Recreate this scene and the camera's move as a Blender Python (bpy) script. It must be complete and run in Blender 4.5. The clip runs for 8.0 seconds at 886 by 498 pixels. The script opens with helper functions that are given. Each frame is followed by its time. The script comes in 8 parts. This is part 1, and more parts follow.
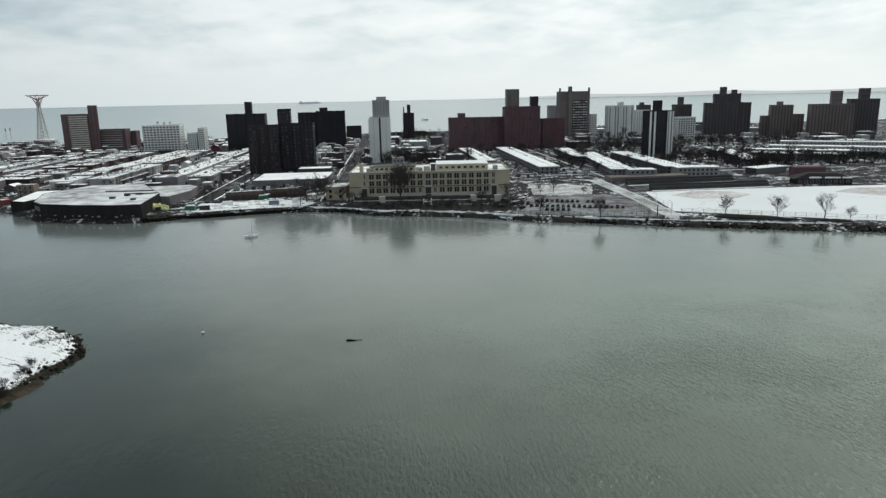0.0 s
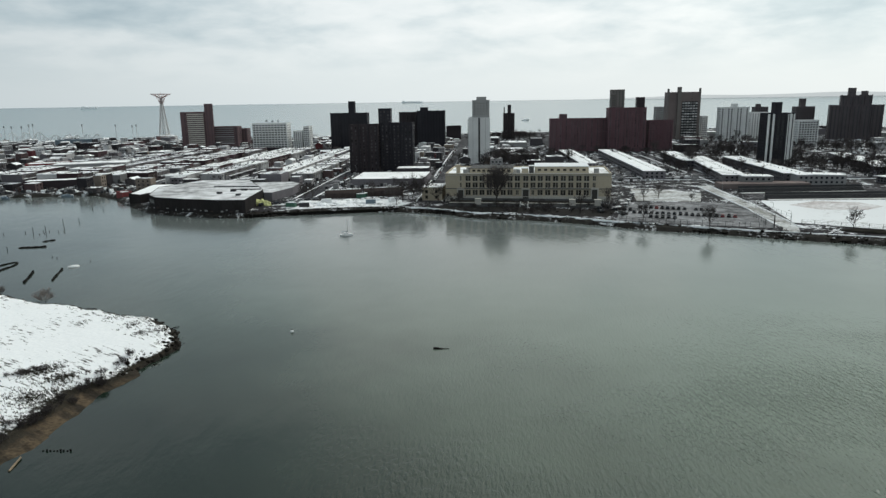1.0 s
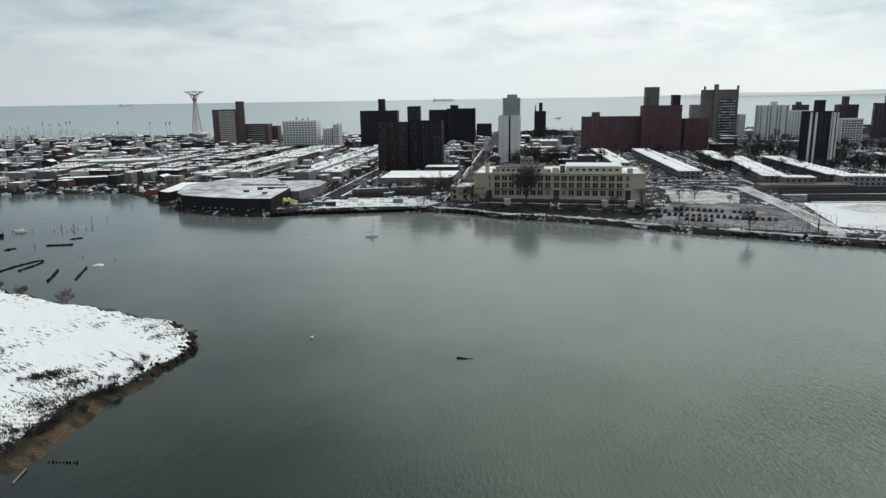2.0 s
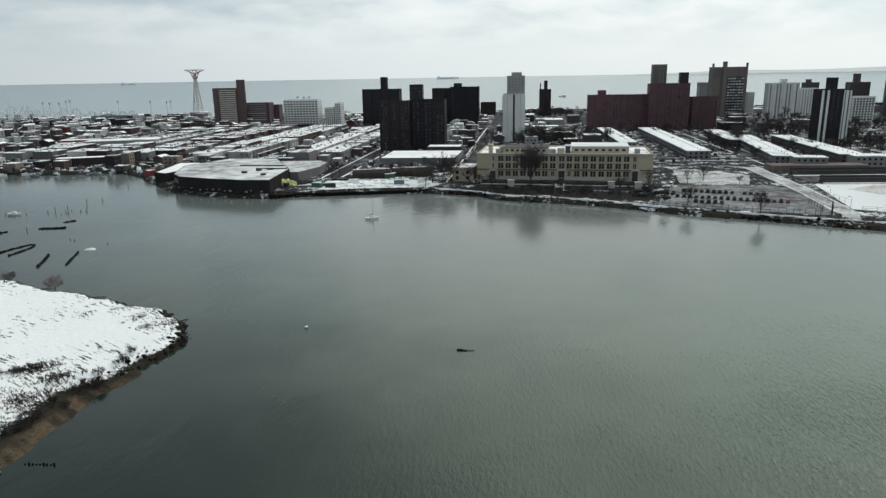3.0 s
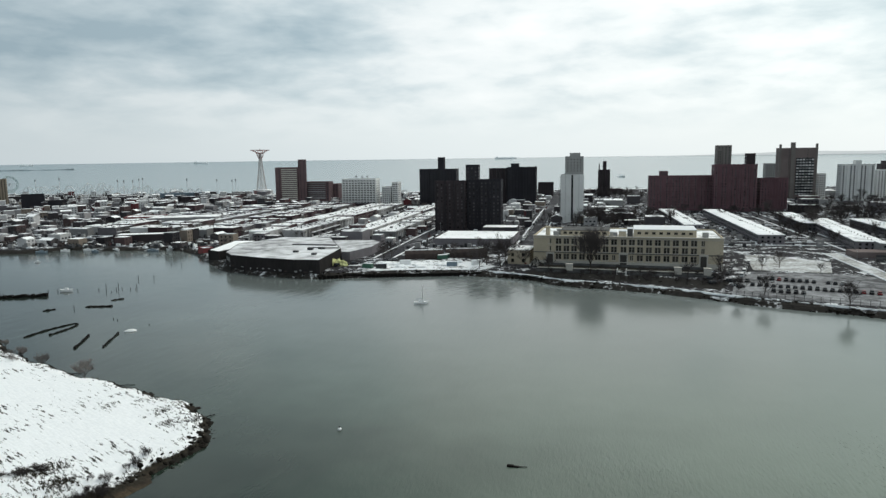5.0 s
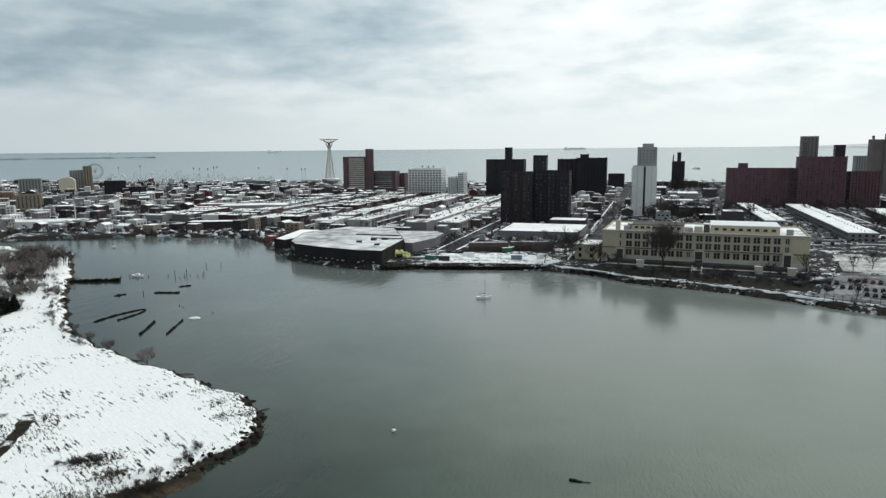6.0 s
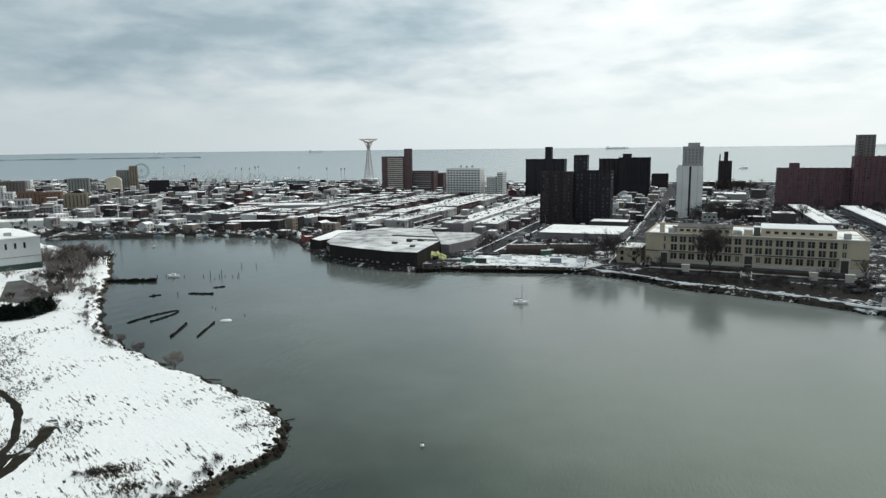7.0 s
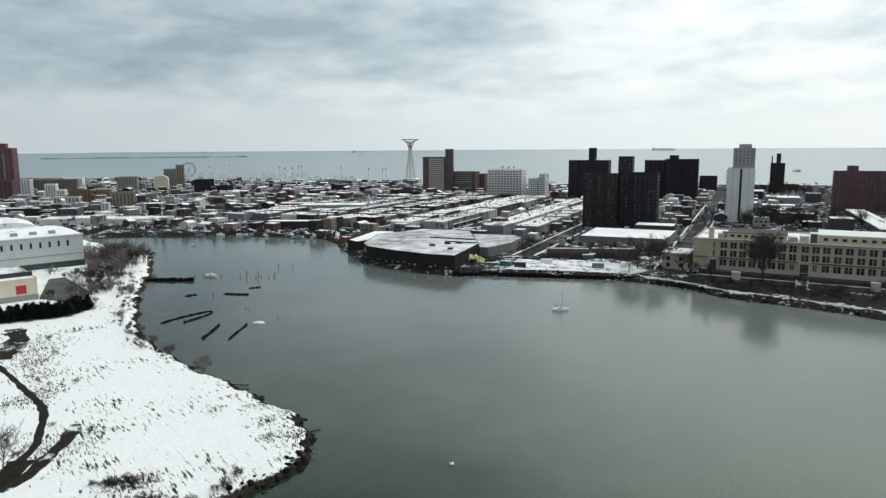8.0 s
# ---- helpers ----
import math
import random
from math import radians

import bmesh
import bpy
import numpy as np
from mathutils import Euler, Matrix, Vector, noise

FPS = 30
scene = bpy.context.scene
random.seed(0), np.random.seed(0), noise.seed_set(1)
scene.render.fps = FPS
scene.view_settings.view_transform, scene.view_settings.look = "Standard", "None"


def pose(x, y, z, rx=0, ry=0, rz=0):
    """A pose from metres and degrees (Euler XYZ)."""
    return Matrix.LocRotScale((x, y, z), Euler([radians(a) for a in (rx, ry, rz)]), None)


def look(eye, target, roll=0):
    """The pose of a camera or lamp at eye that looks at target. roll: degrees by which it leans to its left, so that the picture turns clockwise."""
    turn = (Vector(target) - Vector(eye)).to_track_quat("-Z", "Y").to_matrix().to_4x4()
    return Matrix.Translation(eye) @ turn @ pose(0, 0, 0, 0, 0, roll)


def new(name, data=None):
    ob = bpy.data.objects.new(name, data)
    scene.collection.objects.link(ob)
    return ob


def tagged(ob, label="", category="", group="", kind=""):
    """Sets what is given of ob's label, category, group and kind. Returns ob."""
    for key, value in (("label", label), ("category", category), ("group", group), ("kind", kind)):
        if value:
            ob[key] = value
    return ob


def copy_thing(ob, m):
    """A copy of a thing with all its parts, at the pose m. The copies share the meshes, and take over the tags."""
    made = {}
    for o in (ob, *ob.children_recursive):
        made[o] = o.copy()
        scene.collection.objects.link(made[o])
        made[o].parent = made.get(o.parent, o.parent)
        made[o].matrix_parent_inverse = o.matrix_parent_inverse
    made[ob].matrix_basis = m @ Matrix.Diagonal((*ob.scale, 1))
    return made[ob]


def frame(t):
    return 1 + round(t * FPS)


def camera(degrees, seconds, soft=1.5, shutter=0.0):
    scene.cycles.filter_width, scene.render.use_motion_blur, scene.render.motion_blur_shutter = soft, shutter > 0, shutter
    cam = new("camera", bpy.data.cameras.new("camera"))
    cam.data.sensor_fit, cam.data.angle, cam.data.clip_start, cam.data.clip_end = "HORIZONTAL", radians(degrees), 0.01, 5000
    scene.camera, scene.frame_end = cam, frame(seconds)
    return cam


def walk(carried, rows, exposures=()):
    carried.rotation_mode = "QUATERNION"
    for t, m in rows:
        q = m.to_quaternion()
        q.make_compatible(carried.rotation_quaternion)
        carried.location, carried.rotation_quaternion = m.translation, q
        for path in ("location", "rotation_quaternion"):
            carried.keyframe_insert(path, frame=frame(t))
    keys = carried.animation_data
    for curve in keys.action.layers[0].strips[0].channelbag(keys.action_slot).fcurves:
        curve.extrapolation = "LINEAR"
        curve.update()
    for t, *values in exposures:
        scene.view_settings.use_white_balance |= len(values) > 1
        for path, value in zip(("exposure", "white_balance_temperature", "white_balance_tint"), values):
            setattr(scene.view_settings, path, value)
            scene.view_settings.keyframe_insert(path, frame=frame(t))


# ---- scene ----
cam = camera(66.6, 8.0, soft=1.4)
# seconds, place, then yaw, pitch and roll in degrees
ROWS = [
    (0.0, -4.31, -1.57, 64.53, -10.66, -12.60, -1.16),
    (0.1, -4.09, -0.80, 64.54, -10.63, -12.56, -1.18),
    (0.2, -3.87, -0.03, 64.55, -10.61, -12.53, -1.21),
    (0.3, -3.65, 0.75, 64.55, -10.58, -12.54, -1.23),
    (0.4, -3.45, 1.53, 64.56, -10.53, -12.51, -1.25),
    (0.5, -3.24, 2.32, 64.57, -10.19, -12.56, -1.28),
    (0.6, -3.04, 3.11, 64.57, -9.69, -12.46, -1.19),
    (0.7, -2.85, 3.90, 64.58, -7.69, -12.53, -1.11),
    (0.8, -2.66, 4.69, 64.58, -6.20, -12.46, -1.03),
    (0.9, -2.47, 5.49, 64.59, -4.47, -12.40, -0.95),
    (1.0, -2.29, 6.29, 64.60, -2.32, -12.45, -0.87),
    (1.1, -2.12, 7.10, 64.60, -1.43, -12.43, -0.87),
    (1.2, -1.95, 7.91, 64.61, -0.38, -12.46, -0.87),
    (2.3, -0.36, 17.00, 64.68, 0.33, -12.76, -0.84),
    (2.4, -0.24, 17.84, 64.68, 0.38, -13.12, -0.83),
    (2.5, -0.12, 18.69, 64.69, 0.47, -13.67, -0.83),
    (2.6, -0.01, 19.53, 64.69, 0.49, -13.89, -0.85),
    (2.7, 0.10, 20.38, 64.70, 0.55, -14.30, -0.88),
    (2.8, 0.20, 21.23, 64.71, 0.54, -14.40, -0.90),
    (2.9, 0.30, 22.09, 64.71, 0.56, -14.41, -0.92),
    (3.0, 0.39, 22.94, 64.72, 0.67, -14.37, -0.95),
    (3.1, 0.48, 23.80, 64.73, 0.71, -14.20, -0.97),
    (3.2, 0.57, 24.66, 64.73, 0.74, -13.93, -0.99),
    (3.3, 0.65, 25.52, 64.74, 0.80, -13.49, -1.01),
    (3.4, 0.73, 26.38, 64.74, 0.89, -12.86, -1.03),
    (3.5, 0.81, 27.24, 64.75, 0.91, -12.09, -1.05),
    (3.6, 0.88, 28.11, 64.76, 0.96, -11.44, -1.01),
    (3.7, 0.95, 28.97, 64.76, 0.99, -10.69, -0.97),
    (3.8, 1.01, 29.84, 64.77, 1.16, -9.52, -0.93),
    (3.9, 1.08, 30.71, 64.77, 2.15, -8.84, -0.89),
    (4.0, 1.13, 31.58, 64.78, 5.05, -7.94, -0.85),
    (4.1, 1.19, 32.45, 64.79, 5.36, -7.52, -0.82),
    (4.2, 1.24, 33.32, 64.79, 5.36, -7.16, -0.79),
    (5.3, 1.57, 42.95, 64.86, 5.53, -8.29, -0.80),
    (5.4, 1.58, 43.82, 64.87, 6.49, -8.48, -0.80),
    (5.5, 1.59, 44.70, 64.87, 8.33, -8.57, -0.81),
    (5.6, 1.59, 45.58, 64.88, 9.08, -8.54, -0.75),
    (5.7, 1.59, 46.45, 64.88, 9.81, -8.52, -0.68),
    (5.8, 1.59, 47.33, 64.89, 10.55, -8.50, -0.62),
    (5.9, 1.59, 48.21, 64.90, 10.92, -8.48, -0.56),
    (6.0, 1.58, 49.08, 64.90, 11.10, -8.52, -0.50),
    (6.1, 1.57, 49.96, 64.91, 11.17, -8.48, -0.52),
    (6.2, 1.56, 50.83, 64.92, 11.19, -8.48, -0.54),
    (6.3, 1.54, 51.71, 64.92, 11.20, -8.48, -0.56),
    (6.4, 1.53, 52.58, 64.93, 11.31, -8.48, -0.58),
    (6.5, 1.50, 53.45, 64.93, 11.46, -8.54, -0.60),
    (6.6, 1.48, 54.32, 64.94, 11.71, -8.48, -0.60),
    (6.7, 1.45, 55.20, 64.95, 11.95, -8.48, -0.60),
    (6.8, 1.42, 56.07, 64.95, 12.57, -8.48, -0.60),
    (6.9, 1.39, 56.93, 64.96, 13.46, -8.47, -0.60),
    (7.0, 1.36, 57.80, 64.96, 14.48, -8.52, -0.60),
    (7.1, 1.32, 58.67, 64.97, 15.30, -8.45, -0.54),
    (7.2, 1.28, 59.53, 64.98, 16.06, -8.43, -0.48),
    (7.3, 1.24, 60.40, 64.98, 17.10, -8.42, -0.41),
    (7.4, 1.20, 61.26, 64.99, 17.71, -8.42, -0.35),
    (7.5, 1.15, 62.12, 65.00, 18.13, -8.48, -0.29),
    (7.6, 1.10, 62.98, 65.00, 18.20, -8.41, -0.30),
    (7.7, 1.05, 63.84, 65.01, 18.21, -8.41, -0.32),
    (7.8, 1.00, 64.69, 65.01, 18.18, -8.41, -0.33),
    (7.9, 0.94, 65.55, 65.02, 18.10, -8.41, -0.34),
    (8.0, 0.88, 66.40, 65.03, 18.04, -8.46, -0.36),
]
walk(cam, [(t, pose(x, y, z, 90 + pitch, 0, yaw) @ pose(0, 0, 0, 0, 0, roll)) for t, x, y, z, yaw, pitch, roll in ROWS],
     exposures=[(0.0, -0.05), (3.4, -0.04), (4.2, 0.02), (8.0, 0.06)])

# ---------------------------------------------------------------- sky and sun
SUN_AZIMUTH, SUN_HEIGHT = 46.0, 48.0      # degrees to the right of +y, and up


def link(tree, a, b):
    tree.links.new(a, b)


def node(tree, kind, **values):
    n = tree.nodes.new(kind)
    for key, value in values.items():
        n.inputs[key].default_value = value
    return n


def math_node(tree, op, a=None, b=None, clamp=False):
    n = tree.nodes.new("ShaderNodeMath")
    n.operation, n.use_clamp = op, clamp
    for k, v in ((0, a), (1, b)):
        if v is None:
            continue
        if isinstance(v, (int, float)):
            n.inputs[k].default_value = v
        else:
            link(tree, v, n.inputs[k])
    return n.outputs[0]


def ramp(tree, fac, stops, interp="LINEAR"):
    n = tree.nodes.new("ShaderNodeValToRGB")
    n.color_ramp.interpolation = interp
    el = n.color_ramp.elements
    while len(el) < len(stops):
        el.new(0.5)
    for e, (p, c) in zip(el, stops):
        e.position = p
        e.color = (*c, 1) if len(c) == 3 else c
    link(tree, fac, n.inputs[0])
    return n.outputs[0]


def mix_color(tree, fac, a, b, blend="MIX"):
    n = tree.nodes.new("ShaderNodeMix")
    n.data_type, n.blend_type = "RGBA", blend
    for k, v in ((0, fac), (6, a), (7, b)):
        if isinstance(v, (int, float)):
            n.inputs[k].default_value = v
        elif isinstance(v, tuple):
            n.inputs[k].default_value = (*v, 1)
        else:
            link(tree, v, n.inputs[k])
    return n.outputs[2]


def turned(tree, vec, degrees, scale):
    """Coordinates turned about z first and stretched afterwards."""
    a, b = tree.nodes.new("ShaderNodeMapping"), tree.nodes.new("ShaderNodeMapping")
    a.inputs["Rotation"].default_value = (0, 0, radians(degrees))
    b.inputs["Scale"].default_value = scale
    link(tree, vec, a.inputs[0])
    link(tree, a.outputs[0], b.inputs[0])
    return b.outputs[0]


def build_world():
    world = bpy.data.worlds.new("overcast_sky")
    world.use_nodes = True
    tr = world.node_tree
    tr.nodes.clear()
    out = tr.nodes.new("ShaderNodeOutputWorld")
    bg = tr.nodes.new("ShaderNodeBackground")
    link(tr, bg.outputs[0], out.inputs[0])
    sky = tr.nodes.new("ShaderNodeTexSky")
    sky.sky_type, sky.sun_disc = "NISHITA", False
    sky.sun_elevation, sky.sun_rotation = radians(SUN_HEIGHT), radians(SUN_AZIMUTH)
    way = tr.nodes.new("ShaderNodeTexCoord").outputs["Generated"]
    sep = tr.nodes.new("ShaderNodeSeparateXYZ")
    link(tr, way, sep.inputs[0])
    up = math_node(tr, "MAXIMUM", sep.outputs[2], 0.0)
    # clouds seen low and from the side: banks about three times as wide as high
    flat = tr.nodes.new("ShaderNodeMapping")
    flat.inputs["Scale"].default_value = (1.0, 1.0, 3.2)
    flat.inputs["Location"].default_value = (*CLOUD_SHIFT, 0.0)
    link(tr, way, flat.inputs[0])
    broad = node(tr, "ShaderNodeTexNoise", Scale=3.0, Detail=2.0, Roughness=0.5, Distortion=0.0)
    link(tr, flat.outputs[0], broad.inputs["Vector"])
    fine = node(tr, "ShaderNodeTexNoise", Scale=10.0, Detail=5.0, Roughness=0.52, Distortion=0.15)
    link(tr, flat.outputs[0], fine.inputs["Vector"])
    # brighter towards the veiled sun, darker away from it
    sun_way = tr.nodes.new("ShaderNodeVectorMath")
    sun_way.operation = "DOT_PRODUCT"
    a, e = radians(SUN_AZIMUTH), radians(SUN_HEIGHT)
    sun_way.inputs[1].default_value = (math.sin(a) * math.cos(e), math.cos(a) * math.cos(e), math.sin(e))
    link(tr, way, sun_way.inputs[0])
    glow = tr.nodes.new("ShaderNodeMapRange")
    glow.inputs[1].default_value, glow.inputs[2].default_value = -0.5, 1.0
    glow.inputs[3].default_value, glow.inputs[4].default_value = SKY_BACK, SKY_SUN
    link(tr, sun_way.outputs["Value"], glow.inputs[0])
    veil = math_node(tr, "MULTIPLY", math_node(tr, "POWER", math_node(tr, "MAXIMUM", sun_way.outputs["Value"], 0.0), VEIL_POWER), VEIL_GAIN)
    bright = glow.outputs[0]
    # cloud density: broad banks, fine ragged texture, thinner and evener low down, heavier to the east
    east = tr.nodes.new("ShaderNodeMapRange")
    east.inputs[1].default_value, east.inputs[2].default_value = 0.05, -0.42
    east.inputs[3].default_value, east.inputs[4].default_value = -0.05, 0.05
    link(tr, sep.outputs[0], east.inputs[0])
    dens = math_node(tr, "ADD", math_node(tr, "MULTIPLY", broad.outputs[0], 0.44), math_node(tr, "MULTIPLY", fine.outputs[0], 0.58))
    dens = math_node(tr, "ADD", dens, east.outputs[0])
    west = tr.nodes.new("ShaderNodeMapRange")
    west.interpolation_type = "SMOOTHSTEP"
    for k, v in ((1, 0.08), (2, 0.50), (3, 0.0), (4, 0.17)):
        west.inputs[k].default_value = v
    link(tr, sep.outputs[0], west.inputs[0])
    dens = math_node(tr, "ADD", dens, west.outputs[0])
    # one heavier bank with a clear lower edge hangs over the eastern bay
    bank = tr.nodes.new("ShaderNodeMapRange")
    bank.interpolation_type = "SMOOTHSTEP"
    for k, v in ((1, 0.060), (2, 0.105), (3, 0.0), (4, 1.0)):
        bank.inputs[k].default_value = v
    link(tr, math_node(tr, "ADD", up, math_node(tr, "MULTIPLY", math_node(tr, "SUBTRACT", broad.outputs[0], 0.5), 0.16)), bank.inputs[0])
    bank_side = tr.nodes.new("ShaderNodeMapRange")
    bank_side.interpolation_type = "SMOOTHSTEP"
    for k, v in ((1, -0.08), (2, -0.24), (3, 0.0), (4, 0.11)):
        bank_side.inputs[k].default_value = v
    link(tr, sep.outputs[0], bank_side.inputs[0])
    dens = math_node(tr, "ADD", dens, math_node(tr, "MULTIPLY", bank.outputs[0], bank_side.outputs[0]))
    low = tr.nodes.new("ShaderNodeMapRange")
    low.interpolation_type = "SMOOTHSTEP"
    low.inputs[1].default_value, low.inputs[2].default_value = 0.005, 0.11
    link(tr, up, low.inputs[0])
    dens = math_node(tr, "MULTIPLY", math_node(tr, "SUBTRACT", dens, 0.51), low.outputs[0])
    cloud = ramp(tr, math_node(tr, "ADD", dens, 0.5, True), [(0.34, (0.95, 0.99, 0.99)), (0.48, (0.83, 0.895, 0.905)), (0.62, (0.62, 0.72, 0.755)), (0.78, (0.42, 0.535, 0.59))])
    # the cover is thickest overhead
    over = tr.nodes.new("ShaderNodeMapRange")
    over.interpolation_type = "SMOOTHSTEP"
    for k, v in ((1, 0.42), (2, 0.95), (3, 1.0), (4, 0.62)):
        over.inputs[k].default_value = v
    link(tr, up, over.inputs[0])
    bright = math_node(tr, "MULTIPLY", bright, over.outputs[0])
    dim = tr.nodes.new("ShaderNodeMapRange")
    dim.interpolation_type = "SMOOTHSTEP"
    for k, v in ((1, -0.75), (2, 0.0), (3, 0.86), (4, 1.0)):
        dim.inputs[k].default_value = v
    link(tr, sep.outputs[0], dim.inputs[0])
    bright = math_node(tr, "MULTIPLY", bright, dim.outputs[0])
    cloud = mix_color(tr, 1.0, cloud, bright, "MULTIPLY")
    side = tr.nodes.new("ShaderNodeMapRange")
    side.inputs[1].default_value, side.inputs[2].default_value = 0.0, 0.95
    link(tr, sun_way.outputs["Value"], side.inputs[0])
    cloud = mix_color(tr, 1.0, cloud, mix_color(tr, side.outputs[0], (0.96, 1.0, 1.035), (1.04, 1.0, 0.965)), "MULTIPLY")
    # the veiled sun shines through warmer
    cloud = mix_color(tr, 1.0, cloud, mix_color(tr, 1.0, (0.96, 1.0, 0.86), veil, "MULTIPLY"), "ADD")
    clear = mix_color(tr, 1.0, sky.outputs[0], (0.07, 0.07, 0.07), "MULTIPLY")
    both = mix_color(tr, 0.92, clear, cloud)
    link(tr, both, bg.inputs[0])
    bg.inputs[1].default_value = SKY_STRENGTH
    scene.world = world


CLOUD_SHIFT = (3.1, 1.4)
SKY_BACK, SKY_SUN, SKY_STRENGTH = 0.66, 1.22, 1.0
VEIL_POWER, VEIL_GAIN = 10.0, 2.0
build_world()
lamp = bpy.data.lights.new("sun", "SUN")
lamp.energy, lamp.angle, lamp.color = 0.85, radians(16), (1.0, 0.965, 0.91)
sun = new("sun", lamp)
_a, _e = radians(SUN_AZIMUTH), radians(SUN_HEIGHT)
sun.matrix_world = look((0, 0, 300), Vector((0, 0, 300)) - Vector((math.sin(_a) * math.cos(_e), math.cos(_a) * math.cos(_e), math.sin(_e))))


# ---------------------------------------------------------------- materials
def mat(name, col, rough=0.85, metal=0.0, var=0.25, scale=0.25, fine=3.0, bump=0.15, objvar=0.0, space="Object", stretch=None, spec=0.3):
    """A surface with broad stains and fine grain, and some change from piece to piece."""
    m = bpy.data.materials.new(name)
    m.use_nodes = True
    tr = m.node_tree
    b = tr.nodes["Principled BSDF"]
    b.inputs["Roughness"].default_value, b.inputs["Metallic"].default_value = rough, metal
    b.inputs["Specular IOR Level"].default_value = spec if rough < 0.7 else spec * 0.12      # dusty surfaces have no sheen
    tc = tr.nodes.new("ShaderNodeTexCoord").outputs["Object"] if space == "Object" else tr.nodes.new("ShaderNodeNewGeometry").outputs["Position"]
    if stretch:
        mp = tr.nodes.new("ShaderNodeMapping")
        mp.inputs["Scale"].default_value = stretch
        link(tr, tc, mp.inputs[0])
        tc = mp.outputs[0]
    n1 = node(tr, "ShaderNodeTexNoise", Scale=scale, Detail=4.0, Roughness=0.6)
    n2 = node(tr, "ShaderNodeTexNoise", Scale=fine, Detail=3.0, Roughness=0.6)
    link(tr, tc, n1.inputs["Vector"])
    link(tr, tc, n2.inputs["Vector"])
    both = math_node(tr, "ADD", math_node(tr, "MULTIPLY", n1.outputs[0], 0.6), math_node(tr, "MULTIPLY", n2.outputs[0], 0.4))
    dark, light = tuple(c * (1 - var) for c in col), tuple(min(1, c * (1 + var)) for c in col)
    color = ramp(tr, both, [(0.32, dark), (0.68, light)])
    if objvar:
        rnd = tr.nodes.new("ShaderNodeObjectInfo").outputs["Random"]
        hs = tr.nodes.new("ShaderNodeHueSaturation")
        link(tr, math_node(tr, "ADD", math_node(tr, "MULTIPLY", rnd, 2 * objvar), 1 - objvar), hs.inputs["Value"])
        link(tr, color, hs.inputs["Color"])
        color = hs.outputs[0]
    link(tr, color, b.inputs["Base Color"])
    if bump:
        bp = node(tr, "ShaderNodeBump", Strength=bump, Distance=0.1)
        link(tr, n2.outputs[0], bp.inputs["Height"])
        link(tr, bp.outputs[0], b.inputs["Normal"])
    return m


def snow_mat(name, under, cover, scale=0.05, fine=0.6, snow=(0.80, 0.82, 0.84), space="Position", stretch=None, rot=0.0, soft=0.05, steep=False, vary=0.0):
    """Snow lying over something else: cover 0 is bare, 1 is all snow."""
    m = bpy.data.materials.new(name)
    m.use_nodes = True
    tr = m.node_tree
    b = tr.nodes["Principled BSDF"]
    b.inputs["Roughness"].default_value = 0.75
    b.inputs["Specular IOR Level"].default_value = 0.03
    geo = tr.nodes.new("ShaderNodeNewGeometry")
    tc = geo.outputs["Position"] if space == "Position" else tr.nodes.new("ShaderNodeTexCoord").outputs["Object"]
    mp = tr.nodes.new("ShaderNodeMapping")
    mp.inputs["Rotation"].default_value = (0, 0, radians(rot))
    mp.inputs["Scale"].default_value = stretch or (1, 1, 1)
    link(tr, tc, mp.inputs[0])
    n1 = node(tr, "ShaderNodeTexNoise", Scale=scale, Detail=3.0, Roughness=0.55)
    n2 = node(tr, "ShaderNodeTexNoise", Scale=fine, Detail=5.0, Roughness=0.65)
    n3 = node(tr, "ShaderNodeTexNoise", Scale=scale * 0.5, Detail=3.0, Roughness=0.6)
    link(tr, tc, n1.inputs["Vector"])
    link(tr, tc, n3.inputs["Vector"])
    link(tr, mp.outputs[0], n2.inputs["Vector"])
    both = math_node(tr, "ADD", math_node(tr, "MULTIPLY", n1.outputs[0], 0.5), math_node(tr, "MULTIPLY", n2.outputs[0], 0.5))
    if vary:
        rnd = tr.nodes.new("ShaderNodeObjectInfo").outputs["Random"]
        both = math_node(tr, "SUBTRACT", both, math_node(tr, "MULTIPLY", math_node(tr, "POWER", rnd, 2.5), vary))
    edge = 0.5 + 0.32 * (0.5 - cover) * 2 * 0.5
    mask = ramp(tr, both, [(max(0.0, edge - soft), (0, 0, 0)), (min(1.0, edge + soft), (1, 1, 1))])
    if steep:
        sp = tr.nodes.new("ShaderNodeSeparateXYZ")
        link(tr, geo.outputs["Normal"], sp.inputs[0])
        mask = math_node(tr, "MULTIPLY", mask, ramp(tr, sp.outputs[2], [(0.45, (0, 0, 0)), (0.75, (1, 1, 1))]))
    dark = ramp(tr, n2.outputs[0], [(0.3, tuple(c * 0.6 for c in under)), (0.7, tuple(min(1, c * 1.5) for c in under))])
    white = ramp(tr, n3.outputs[0], [(0.3, tuple(c * 0.90 for c in snow)), (0.7, snow)])
    link(tr, mix_color(tr, mask, dark, white), b.inputs["Base Color"])
    bp = node(tr, "ShaderNodeBump", Strength=0.35, Distance=0.3)
    link(tr, n2.outputs[0], bp.inputs["Height"])
    link(tr, bp.outputs[0], b.inputs["Normal"])
    return m


